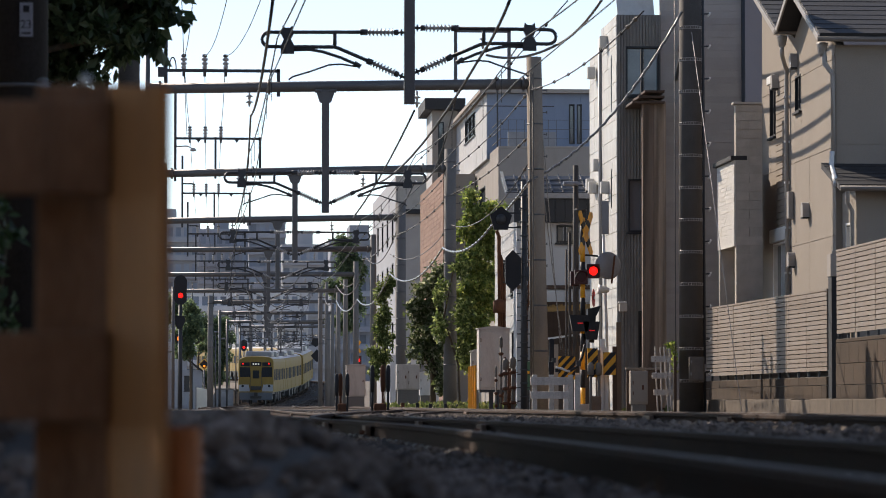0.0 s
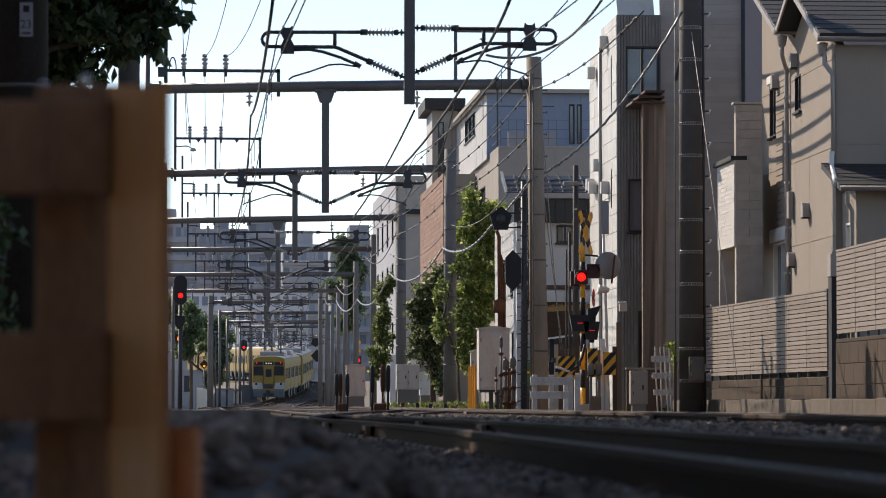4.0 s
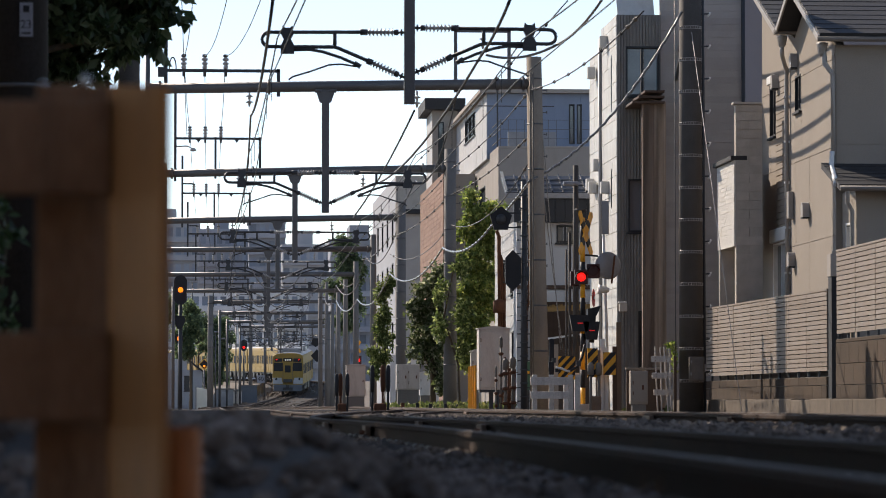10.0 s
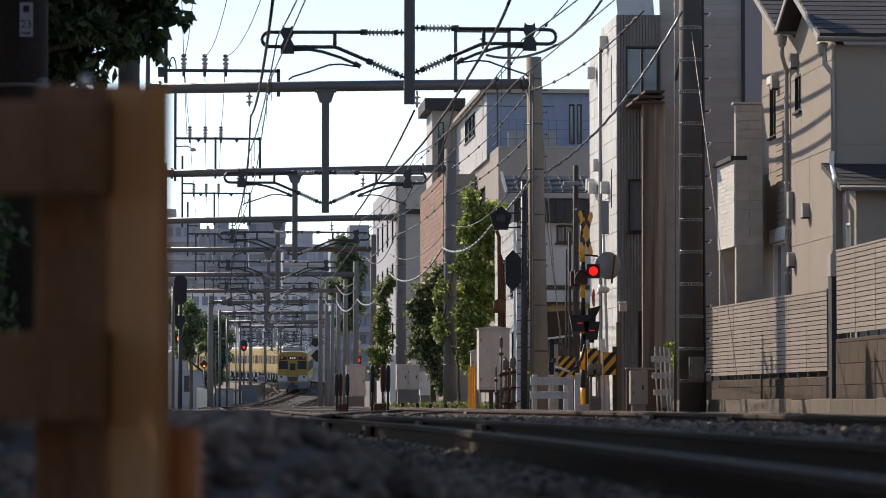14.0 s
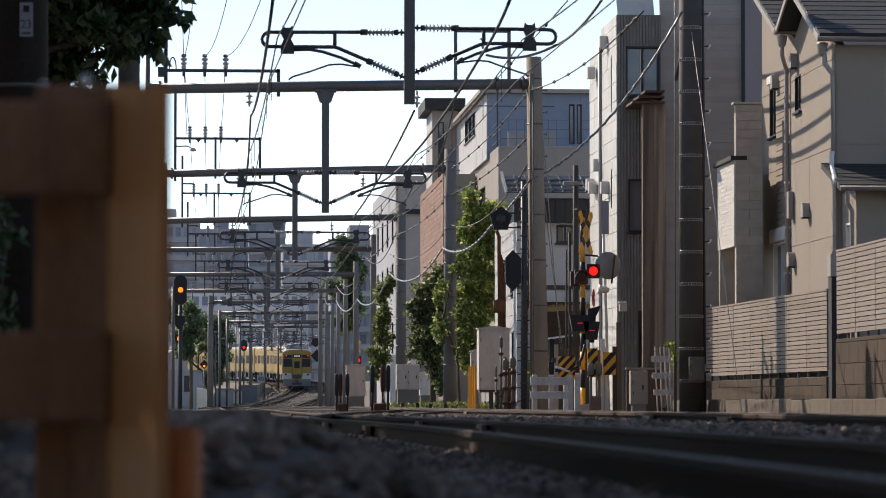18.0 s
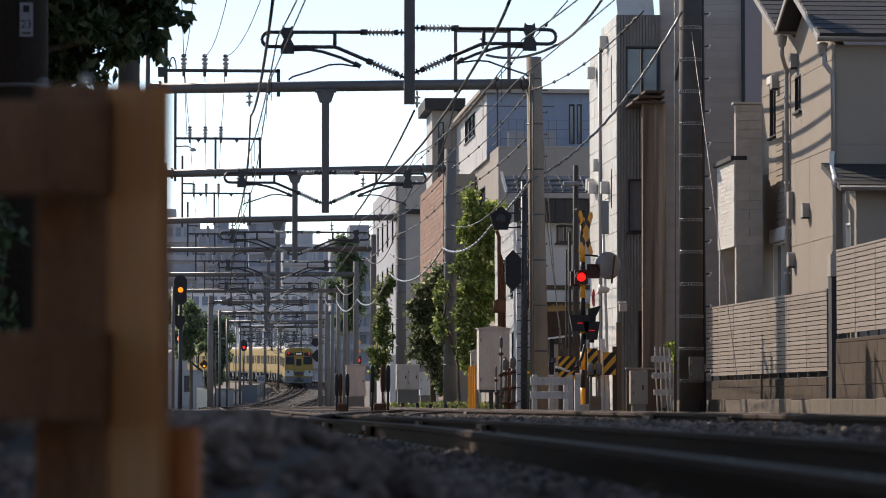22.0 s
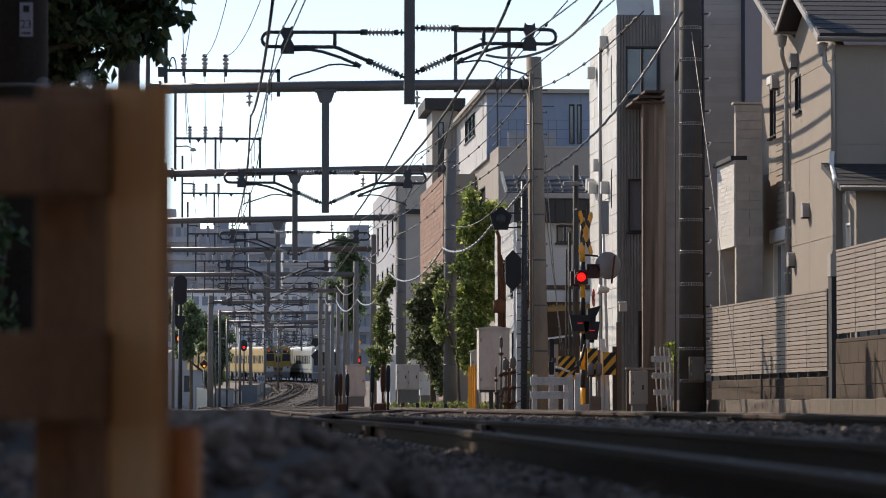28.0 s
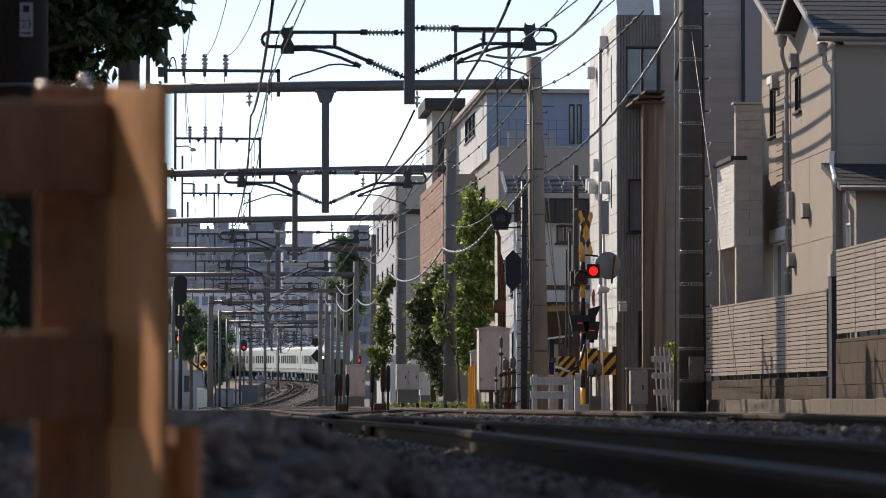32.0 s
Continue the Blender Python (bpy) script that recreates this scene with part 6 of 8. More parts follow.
# low dark bush behind the fence
bu = thing("bush", -1.25, 17.0, GZ, "low dark green leafy bush behind the wooden fence", "bush")
bm = B()
for k in range(7):
    tube(bm, [(0.02 * k, 0, 0), (0.05 * k - 0.12, 0.1, 0.7), (0.09 * k - 0.3, 0.05, 1.3)], 0.009, 5)
part("stem", bm, "bark", bu)
leaves("foliage", [(0.05, 0, 1.35, 0.24, 0.3, 0.25), (-0.1, 0, 1.0, 0.3, 0.3, 0.3), (0.12, 0, 0.75, 0.2, 0.3, 0.25), (-0.1, 0, 0.4, 0.3, 0.3, 0.3), (0.1, 0, 0.15, 0.22, 0.3, 0.2)], 1500, 0.10, "leaf_dark", bu, 43)

# numbered pole close on the left
p = thing("utility_pole", -1.40, 25.0, GZ, "dark brown utility pole with a white number plate", "utility pole")
bm = B()
cyl(bm, (0, 0, 0), (0, 0, 9.5), 0.22, 0.19, seg=24)
part("pole", bm, "pole_shaded", p)
plate_x = -1.339 + 1.40
bm = B()
box(bm, (plate_x, -0.225, 2.939 - GZ), (0.095, 0.006, 0.25), 0.002)
pl = part("number_plate", bm, "plate_grey", p, "small dull white plate with black figures")
bm = B()
for z in (2.2, 2.75):
    cyl(bm, (0, 0, z), (0, 0, z + 0.03), 0.222, seg=24)
part("band", bm, "steel", p)


def lettering(text, size, parent, loc, material, rot=(90, 0, 0), name="figures"):
    cu = bpy.data.curves.new(name, "FONT")
    cu.body, cu.size, cu.align_x, cu.align_y, cu.extrude = text, size, "CENTER", "CENTER", 0.001
    tmp = bpy.data.objects.new(name, cu)
    scene.collection.objects.link(tmp)
    me = bpy.data.meshes.new_from_object(tmp.evaluated_get(bpy.context.evaluated_depsgraph_get()))
    bpy.data.objects.remove(tmp)
    me.materials.append(M[material])
    ob = new(name, me)
    ob.parent = parent
    ob.matrix_basis = pose(*loc, *rot)
    return ob


lettering("23", 0.085, pl, (plate_x, -0.2305, 2.902 - GZ), "black")
bm = B()
box(bm, (plate_x, -0.230, 3.017 - GZ), (0.045, 0.004, 0.05))
box(bm, (plate_x, -0.230, 2.840 - GZ), (0.07, 0.004, 0.012))
part("plate_bar", bm, "black", pl)

# ballast shoulder with loose stones
def shoulder(x, y):
    side = max(0.0, min(1.0, (0.85 - x) / 0.8))
    keep = max(0.0, min(1.0, (y - 6.3) / 1.8)) * max(0.0, min(1.0, (22 - y) / 12))
    return -0.145 + 0.225 * side * side * (3 - 2 * side) * keep + 0.012 * noise.noise((x * 6, y * 4, 2))


bm = B()
gx = [-1.2 + 0.12 * i for i in range(22)]
gy = [2.2 + 0.25 * i for i in range(84)]
rows = [[bm.verts.new((x, y, shoulder(x, y))) for x in gx] for y in gy]
for ra, rb in zip(rows, rows[1:]):
    for q in range(len(gx) - 1):
        bm.faces.new((ra[q], ra[q + 1], rb[q + 1], rb[q]))
tagged(part("ballast_shoulder", bm, "ballast"), "dark bank of ballast beside the track", "ballast", kind="structure")

ICO = [(0, 0, 1)] + [(0.894 * math.cos(math.radians(72 * i)), 0.894 * math.sin(math.radians(72 * i)), 0.447) for i in range(5)] \
    + [(0.894 * math.cos(math.radians(72 * i + 36)), 0.894 * math.sin(math.radians(72 * i + 36)), -0.447) for i in range(5)] + [(0, 0, -1)]
ICF = [(0, 1 + i, 1 + (i + 1) % 5) for i in range(5)] + [(1 + i, 6 + i, 1 + (i + 1) % 5) for i in range(5)] \
    + [(1 + (i + 1) % 5, 6 + i, 6 + (i + 1) % 5) for i in range(5)] + [(11, 6 + (i + 1) % 5, 6 + i) for i in range(5)]


def stones(name, places, label):
    rng = np.random.default_rng(12)
    v, f = [], []
    for (x, y, z, r) in places:
        q = Euler(rng.uniform(0, 6.28, 3)).to_matrix()
        k = len(v)
        sc = rng.uniform(0.6, 1.2, 3)
        for a in ICO:
            w = q @ Vector([a[i] * r * sc[i] * rng.uniform(0.75, 1.2) for i in range(3)])
            v.append((x + w.x, y + w.y, z + w.z))
        f += [tuple(i + k for i in t) for t in ICF]
    me = bpy.data.meshes.new(name)
    me.from_pydata(v, [], f)
    me.materials.append(M["stone"])
    return tagged(new(name, me), label, "ballast stones", kind="stuff")


rng = np.random.default_rng(8)
pl_ = []
for _ in range(3800):
    y = 3.0 + 15 * rng.random() ** 1.3
    x = rng.uniform(-0.8, 1.35)
    pl_.append((x, y, shoulder(x, y) + 0.004, rng.uniform(0.022, 0.052)))
for _ in range(5200):
    y = rng.uniform(5, 75)
    o = rng.uniform(-1.4, 5.6)
    if min(abs(o + 0.53), abs(o - 0.53), abs(o - 2.97), abs(o - 4.03)) > 0.1:
        q = track_point(y, o)
        pl_.append((q.x, q.y, line_z(y) - 0.125, rng.uniform(0.02, 0.04)))
for _ in range(3400):
    y = 11 + 62 * rng.random() ** 1.3
    q = track_point(y, rng.uniform(0.85, 2.75))
    pl_.append((q.x, q.y, line_z(y) - 0.04, rng.uniform(0.022, 0.05)))
for _ in range(900):
    y = 5 + 30 * rng.random() ** 1.3
    q = track_point(y, rng.uniform(-0.46, -0.2))
    pl_.append((q.x, q.y, line_z(y) - 0.085 + 0.05 * noise.noise((q.y * 2.3, 0, 5)), rng.uniform(0.022, 0.042)))
for _ in range(1500):
    y = rng.uniform(50, 100)
    x = rng.uniform(5.4, 8.5)
    pl_.append((x, y, -0.20, rng.uniform(0.02, 0.05)))
for _ in range(4200):
    y = 75 + 190 * rng.random() ** 1.4
    o = rng.uniform(-1.5, 5.4)
    if min(abs(o + 0.53), abs(o - 0.53), abs(o - 2.97), abs(o - 4.03)) > 0.12:
        q = track_point(y, o)
        pl_.append((q.x, q.y, line_z(y) - 0.125, rng.uniform(0.03, 0.065)))
for _ in range(5000):
    y = rng.uniform(190, 380)
    q = track_point(y, rng.uniform(-2.6, 6.2))
    pl_.append((q.x, q.y, line_z(y) - 0.14, rng.uniform(0.05, 0.11)))
stones("ballast_stones", pl_, "loose dark grey crushed stones")

# plain unseen wall behind the camera, added to cut skylight and bounce warm light
bm = B()
span(bm, -70, 70, -25.3, -25, -0.5, 14)
tagged(part("wall_south", bm, "brown_wood"), "unseen plain wall behind the camera that limits skylight", "wall", kind="structure")

# ---- level crossing, signals, cabinets and cables along the line ----
M.update({
    "cabinet": mat("cabinet_paint", (0.54, 0.475, 0.41), 0.5, var=0.12, scale=2.5, bump=0.08, dirt=(0.24, 0.16, 0.10), dirt_amount=0.55),
    "tan_iron": mat("pale_rusty_iron", (0.200, 0.140, 0.100), 0.7, 0.1, var=0.3, scale=6, fine=50, bump=0.3, dirt=(0.14, 0.08, 0.05)),
    "sign_red": mat("sign_red", (0.50, 0.05, 0.04), 0.5, var=0.2, bump=0.05),
    "lamp_body": mat("dark_red_lamp_body", (0.06, 0.022, 0.02), 0.5, var=0.2, bump=0.05),
    "asphalt": mat("worn_deck_concrete", (0.17, 0.155, 0.14), 0.85, var=0.3, scale=3, fine=60, bump=0.4),
    "green_board": mat("green_board", (0.08, 0.16, 0.10), 0.6, var=0.2, bump=0.05),
})
CY = 75.0


def clip_x(poly, lim, keep_above):
    """Cuts a polygon of (x, z) at x = lim."""
    out = []
    for (xa, za), (xb, zb) in zip(poly, poly[1:] + poly[:1]):
        ia, ib = (xa >= lim, xb >= lim) if keep_above else (xa <= lim, xb <= lim)
        if ia:
            out.append((xa, za))
        if ia != ib:
            t = (lim - xa) / (xb - xa)
            out.append((lim, za + (zb - za) * t))
    return out


def stripes(parent, way_m, x0, x1, z0, z1, n, name, lean=0.5):
    """A board with slanting yellow and black bars."""
    bm = B()
    slab(bm, [(x0, z0), (x1, z0), (x1, z1), (x0, z1)], 0.03, way_m)
    bd = part(name, bm, "yellow_paint", parent, "board with yellow and black slanting stripes")
    h, p = z1 - z0, (x1 - x0) / n
    for i in range(-6, n + 2):
        xa = x0 + p * i
        poly = [(xa, z0), (xa + p * 0.5, z0), (xa + p * 0.5 + h * lean, z1), (xa + h * lean, z1)]
        poly = clip_x(clip_x(poly, x0 + 0.002, True), x1 - 0.002, False)
        if len(poly) > 2 and max(q[0] for q in poly) - min(q[0] for q in poly) > 0.01:
            bm = B()
            slab(bm, poly, 0.006, way_m @ Matrix.Translation((0, -0.007, 0)))
            part("stripe", bm, "black", bd)


def banded_mast(parent, x, z0, z1, r, step=0.42, first=0):
    z, k = z0, first
    while z < z1 - 0.01:
        bm = B()
        cyl(bm, (x, 0, z), (x, 0, min(z + step, z1)), r, seg=14)
        part("mast_band", bm, "yellow_paint" if k % 2 else "black", parent)
        z += step
        k += 1


def lamp(parent, x, y, z, turn, lens, r=0.10):
    """A square-backed lamp with a hood, an always glowing lens and an added flap that hides it while the lamp should
    look dark.
    """
    m = pose(x, y, z, 0, 0, turn)
    bm = B()
    box(bm, (0, 0.10, 0), (0.29, 0.2, 0.32), 0.02)
    bd = part("lamp_box", bm, "lamp_body", parent, "dark red-brown lamp housing")
    bd.matrix_basis = m
    bm = B()
    seg = 16
    outer = []
    for k in range(seg + 1):
        t = math.pi * k / seg
        outer.append((math.cos(t) * (r + 0.03), math.sin(t) * (r + 0.03)))
    for a, b in zip(outer, outer[1:]):
        vs = [bm.verts.new(q) for q in ((a[0], 0.0, a[1]), (b[0], 0.0, b[1]), (b[0], -0.14, b[1]), (a[0], -0.14, a[1]))]
        bm.faces.new(vs)
        vs = [bm.verts.new(q) for q in ((a[0] * 1.06, 0.0, a[1] * 1.06), (b[0] * 1.06, 0.0, b[1] * 1.06), (b[0] * 1.06, -0.14, b[1] * 1.06), (a[0] * 1.06, -0.14, a[1] * 1.06))]
        bm.faces.new(vs)
    part("hood", bm, "black", bd)
    bm = B()
    lathe(bm, [(r, 0), (r * 0.9, 0.012), (r * 0.5, 0.022), (0.004, 0.026)], (0, 0, 0), (0, -1, 0), 18)
    part("lens", bm, lens, bd, "round glowing lens")
    bm = B()
    cyl(bm, (0, -0.035, -r), (0, -0.030, -r), r + 0.012, seg=18)
    fl = part("flap", bm, "lens_off", bd, "added flap that hides the lit lens")
    fl.location = (0, 0, r)
    return fl


OPEN, SHUT = 86.0, 0.0


def flap_rows(fl, r, on):
    """on: spans of seconds in which the lamp shows."""
    rows, state = [], lambda t: any(a <= t < b for a, b in on)

    def at(v):
        return pose(0, 0, r, v, 0, 0)
    rows.append((0.0, at(OPEN if state(0) else SHUT)))
    edges = sorted({e for s in on for e in s if 0 < e < 32})
    for e in edges:
        before, after = (OPEN, SHUT) if state(e - 0.02) else (SHUT, OPEN)
        if e - 0.034 > rows[-1][0] + 0.01:
            rows.append((e - 0.034, at(before)))
        rows.append((e, at(after)))
    rows.append((32.0, at(OPEN if state(31.99) else SHUT)))
    walk(fl, rows)


# the warning mast
wm = thing("crossing_signal", 8.284, CY, GZ, "level crossing warning mast with yellow-black bands and red lamps", "crossing signal")
mz = lambda py: (715 - py) / 80.0 + 0.14 - GZ
banded_mast(wm, 0, 0, mz(384), 0.055, 0.40)
for s in (-1, 1):
    bm = B()
    q = pose(0.07, -0.08, mz(412), 0, 0, 62) @ pose(0, 0, 0, 0, s * 52, 0)
    slab(bm, [(-0.56, -0.085), (0.56, -0.085), (0.62, 0), (0.56, 0.085), (-0.56, 0.085), (-0.62, 0)], 0.025, q)
    bl = part("cross_blade", bm, "yellow_paint", wm, "yellow crossing blade with black bands")
    for k in (-0.25, 0.25):
        bm = B()
        slab(bm, [(k - 0.07, -0.086), (k + 0.07, -0.086), (k + 0.07, 0.086), (k - 0.07, 0.086)], 0.031, q @ Matrix.Translation((0, -0.003, 0)))
        part("black_band", bm, "black", bl)
bm = B()
cyl(bm, (0, 0, mz(478)), (0.26, 0, mz(476)), 0.025, seg=8)
cyl(bm, (0, 0, mz(490)), (-0.16, 0, mz(490)), 0.025, seg=8)
cyl(bm, (0, 0, mz(450)), (0.34, 0, mz(452)), 0.02, seg=8)
part("lamp_bracket", bm, "black", wm)
flap_r = lamp(wm, 8.511 - 8.284, -0.10, mz(479), 0, "red_lamp")
flap_l = lamp(wm, 8.233 - 8.284, -0.18, mz(490), 0, "red_lamp")
bm = B()
box(bm, (-0.16, 0.22, mz(492)), (0.2, 0.22, 0.34), 0.03)
part("rear_lamp_box", bm, "lamp_body", wm, "dark red lamp facing away")
# direction indicator boxes
for x, z, wd, hg in ((-0.08, mz(572), 0.34, 0.36), (0.18, mz(585), 0.24, 0.40)):
    bm = B()
    slab(bm, [(x - wd / 2 - 0.06, z + hg / 2), (x + wd / 2 + 0.06, z + hg / 2), (x + wd / 2, z - hg / 2), (x - wd / 2, z - hg / 2)], 0.2, Matrix.Translation((0, -0.2, 0)))
    ib = part("indicator_box", bm, "black", wm, "black train direction indicator")
    bm = B()
    box(bm, (x, -0.206, z), (0.12, 0.008, 0.025))
    part("indicator_bar", bm, "dim_red", ib)
bm = B()
slab(bm, [(0.12, mz(546)), (0.42, mz(540)), (0.30, mz(560)), (0.26, mz(606)), (0.14, mz(606))], 0.15, Matrix.Translation((0, 0.05, 0)))
part("speaker_horn", bm, "black", wm, "black speaker horn")
bm = B()
lathe(bm, [(0.03, 0), (0.14, 0.12), (0.14, 0.14), (0.02, 0.14)], (-0.05, -0.05, mz(380)), (0, 0, 1), 14)
part("bell", bm, "steel_dark", wm)
bm = B()
box(bm, (0.04, 0, 0.22), (0.42, 0.36, 0.44), 0.03)
part("base_box", bm, "cabinet", wm)

# mirror on a white pole
mp_ = thing("traffic_mirror", 8.853, CY + 0.4, GZ, "round grey mirror seen from behind on a white pole", "mirror")
bm = B()
tube(bm, [(0.06, 0, 0), (0.0, 0, mz(560)), (-0.06, 0, mz(412))], 0.035, 10)
part("pole", bm, "white_paint", mp_)
bm = B()
lathe(bm, [(0.31, 0), (0.31, 0.02), (0.26, 0.035), (0.02, 0.045)], (0.04, -0.02, mz(468)), (0.25, -1, 0.05), 28)
part("mirror_disc", bm, "mirror_back", mp_)
bm = B()
slab(bm, [(0.16, mz(450)), (0.2, mz(450)), (0.13, mz(500)), (0.09, mz(500))], 0.02, Matrix.Translation((0, -0.14, 0)))
part("strut", bm, "rust", mp_)
plain_box(mp_, "sign_back", -0.10, 0.06, -0.06, -0.04, mz(412), mz(352), "mirror_back", "narrow grey sign plate")
bm = B()
lathe(bm, [(0.20, 0), (0.20, 0.012)], (-0.30, -0.1, mz(526)), (1, -0.28, 0), 24)
sg = part("stop_sign", bm, "sign_red", mp_, "round red sign with a white bar seen edge-on")
bm = B()
box(bm, (-0.285, -0.11, mz(526)), (0.03, 0.25, 0.06))
part("white_bar", bm, "white_paint", sg)
bm = B()
lathe(bm, [(0.05, 0), (0.10, 0.22), (0.11, 0.24), (0.02, 0.24)], (0.05, -0.1, mz(512)), (-1, -0.2, 0.1), 14)
part("loudspeaker", bm, "white_paint", mp_, "pale loudspeaker horn")

# barrier machine and striped guards
bar = thing("crossing_barrier", 8.524, CY - 0.5, GZ, "level crossing barrier machine with striped yellow guards", "barrier")
stripes(bar, Matrix.Translation((0, -0.05, 0)), 8.676 - 8.524, 8.954 - 8.524, mz(664), mz(624), 1, "guard_board", 0.9)
stripes(bar, Matrix.Translation((0, -0.1, 0)), 8.322 - 8.524, 8.549 - 8.524, mz(668), mz(617), 1, "guard_board", 0.9)
stripes(bar, Matrix.Translation((0, 0.1, 0)), 7.690 - 8.524, 8.069 - 8.524, mz(672), mz(631), 2, "guard_board", 0.9)
for x in (-0.14, 0.04):
    bm = B()
    lathe(bm, [(0.07, 0), (0.075, 0.2), (0.05, 0.26), (0.01, 0.28)], (x, -0.15, mz(664)), seg=12)
    cyl(bm, (x, -0.15, 0.2), (x, -0.15, mz(664)), 0.035, seg=10)
    part("buffer_post", bm, "concrete", bar, "grey capped post")
bm = B()
box(bm, (-0.02, -0.1, 0.36), (0.22, 0.25, 0.5), 0.03)
part("machine", bm, "tan_iron", bar)
bm = B()
tube(bm, [(-0.92, -0.2, mz(651)), (-0.78, -0.2, mz(653)), (-0.68, -0.2, mz(657)), (-0.6, -0.18, mz(658))], 0.024, 8)
part("barrier_arm", bm, "white_paint", bar, "pale folded barrier arm")
bm = B()
tube(bm, [(-0.6, -0.18, mz(657)), (-0.45, -0.2, mz(650)), (-0.34, -0.2, mz(634)), (-0.27, -0.2, mz(610))], 0.03, 8)
part("arm_pivot", bm, "black", bar, "dark bent arm linkage")
for k, (dx, dz, sx) in enumerate(((-1.02, 0.02, 0.12), (-0.96, 0.12, 0.09), (-1.05, -0.09, 0.08), (-0.42, 0.05, 0.1), (-0.9, -0.1, 0.07))):
    plain_box(bar, "mechanism", dx - sx / 2, dx + sx / 2, -0.26, -0.16, mz(648) + dz - sx * 0.6, mz(648) + dz + sx * 0.6, "black" if k % 2 == 0 else "steel_dark", "", 0.012)
for px_, a, b_, mt in ((1072, 615, 714, "white_paint"), (1066, 600, 690, "white_paint"), (1088, 613, 715, "brown_wood"), (1095, 570, 715, "tan_wood"), (1058, 620, 712, "steel"), (975, 600, 650, "black"), (1001, 640, 714, "white_paint"), (1020, 660, 714, "white_paint")):
    q = thing("crossing_post", (px_ - 370) / 80.0, CY - 0.2, GZ, "short upright post at the level crossing", "post", "crossing posts")
    bm = B()
    box(bm, (0, 0, (mz(a) + 0) / 2), (0.11, 0.09, mz(a)), 0.012)
    part("post", bm, mt, q)
wf = thing("white_rail_fence", 6.45, 68.0, GZ, "low white painted two-rail fence", "fence")
for a, b_ in ((672, 685), (695, 707)):
    plain_box(wf, "rail", 0, 7.731 - 6.907, -0.03, 0.02, mz(b_), mz(a), "old_white", "", 0.008)
for px_ in (940, 968, 1000, 1012):
    plain_box(wf, "post", (px_ - 937) / 82.2, (px_ - 937) / 82.2 + 0.1, 0.02, 0.1, 0, mz(668), "old_white", "", 0.01)
rd = thing("crossing_boards", 0, 77.5, -0.30, "worn crossing deck of concrete slabs between the rails", "crossing deck", kind="structure")
for x0, x1 in ((-1.1, 0.36), (0.54, 1.36), (1.54, 3.86), (4.06, 4.86), (5.04, 9.0)):
    plain_box(rd, "deck_slab", x0, x1, -2.2, 2.2, 0.02, 0.305, "asphalt", "", 0.02)

# thin signal mast with dark boards seen from behind
sm = thing("signal_mast", 6.784, 73.0, GZ, "thin dark steel mast with black signal boards seen from behind", "signal")
bm = B()
cyl(bm, (0, 0, 0), (0, 0, mz(330)), 0.075, 0.065, seg=14)
part("mast", bm, "steel_dark", sm)
bm = B()
z = 0.5
while z < mz(340):
    cyl(bm, (-0.15, 0, z), (0.15, 0, z), 0.014, seg=6)
    box(bm, (0, 0, z + 0.1), (0.17, 0.16, 0.03))
    z += 0.29
part("rungs", bm, "steel_dark", sm)
c0 = 6.281 - 6.784
bm = B()
slab(bm, [(c0 + 0.25 * math.sin(2 * math.pi * k / 5), mz(396) + 0.28 * math.cos(2 * math.pi * k / 5)) for k in range(5)], 0.12, Matrix.Translation((0, -0.1, 0)))
pb = part("pentagon_board", bm, "black", sm, "black five-sided signal back")
bm = B()
lathe(bm, [(0.11, 0), (0.11, 0.04), (0.03, 0.06)], (c0, -0.1, mz(396)), (0, -1, 0), 18)
part("round_cover", bm, "steel_dark", pb)
c1 = 6.564 - 6.784
bm = B()
slab(bm, [(c1 - 0.03, mz(449)), (c1 + 0.15, mz(463)), (c1 + 0.15, mz(506)), (c1 - 0.03, mz(521)), (c1 - 0.19, mz(506)), (c1 - 0.19, mz(463))], 0.14, Matrix.Translation((0, -0.12, 0)))
part("long_board", bm, "black", sm, "black six-sided signal back")
bm = B()
for zz in (385, 410, 468, 505):
    cyl(bm, (c0 * 0.9, 0.02, mz(zz)), (0.06, 0.02, mz(zz)), 0.02, seg=6)
box(bm, (0.08, 0, mz(490)), (0.14, 0.1, 0.3), 0.02)
part("bracket", bm, "steel_dark", sm)
for px_, t_, r_ in ((1021, 290, 0.075), (1010, 410, 0.04), (1004, 440, 0.03)):
    q = thing("slim_pole", (px_ - 370) / 78.0, 77.0, GZ, "slim dark steel pole beside the crossing", "pole", "slim poles")
    bm = B()
    cyl(bm, (0, 0, 0), (0, 0, (715 - t_) / 78.0 + 0.44), r_, r_ * 0.85, seg=12)
    part("pole", bm, "pole_brown", q)
    if t_ == 290:
        bm = B()
        box(bm, (-0.12, -0.1, (715 - 323) / 78.0 + 0.44), (0.36, 0.2, 0.1), 0.04)
        part("lamp_head", bm, "mirror_back", q, "grey street lamp head")


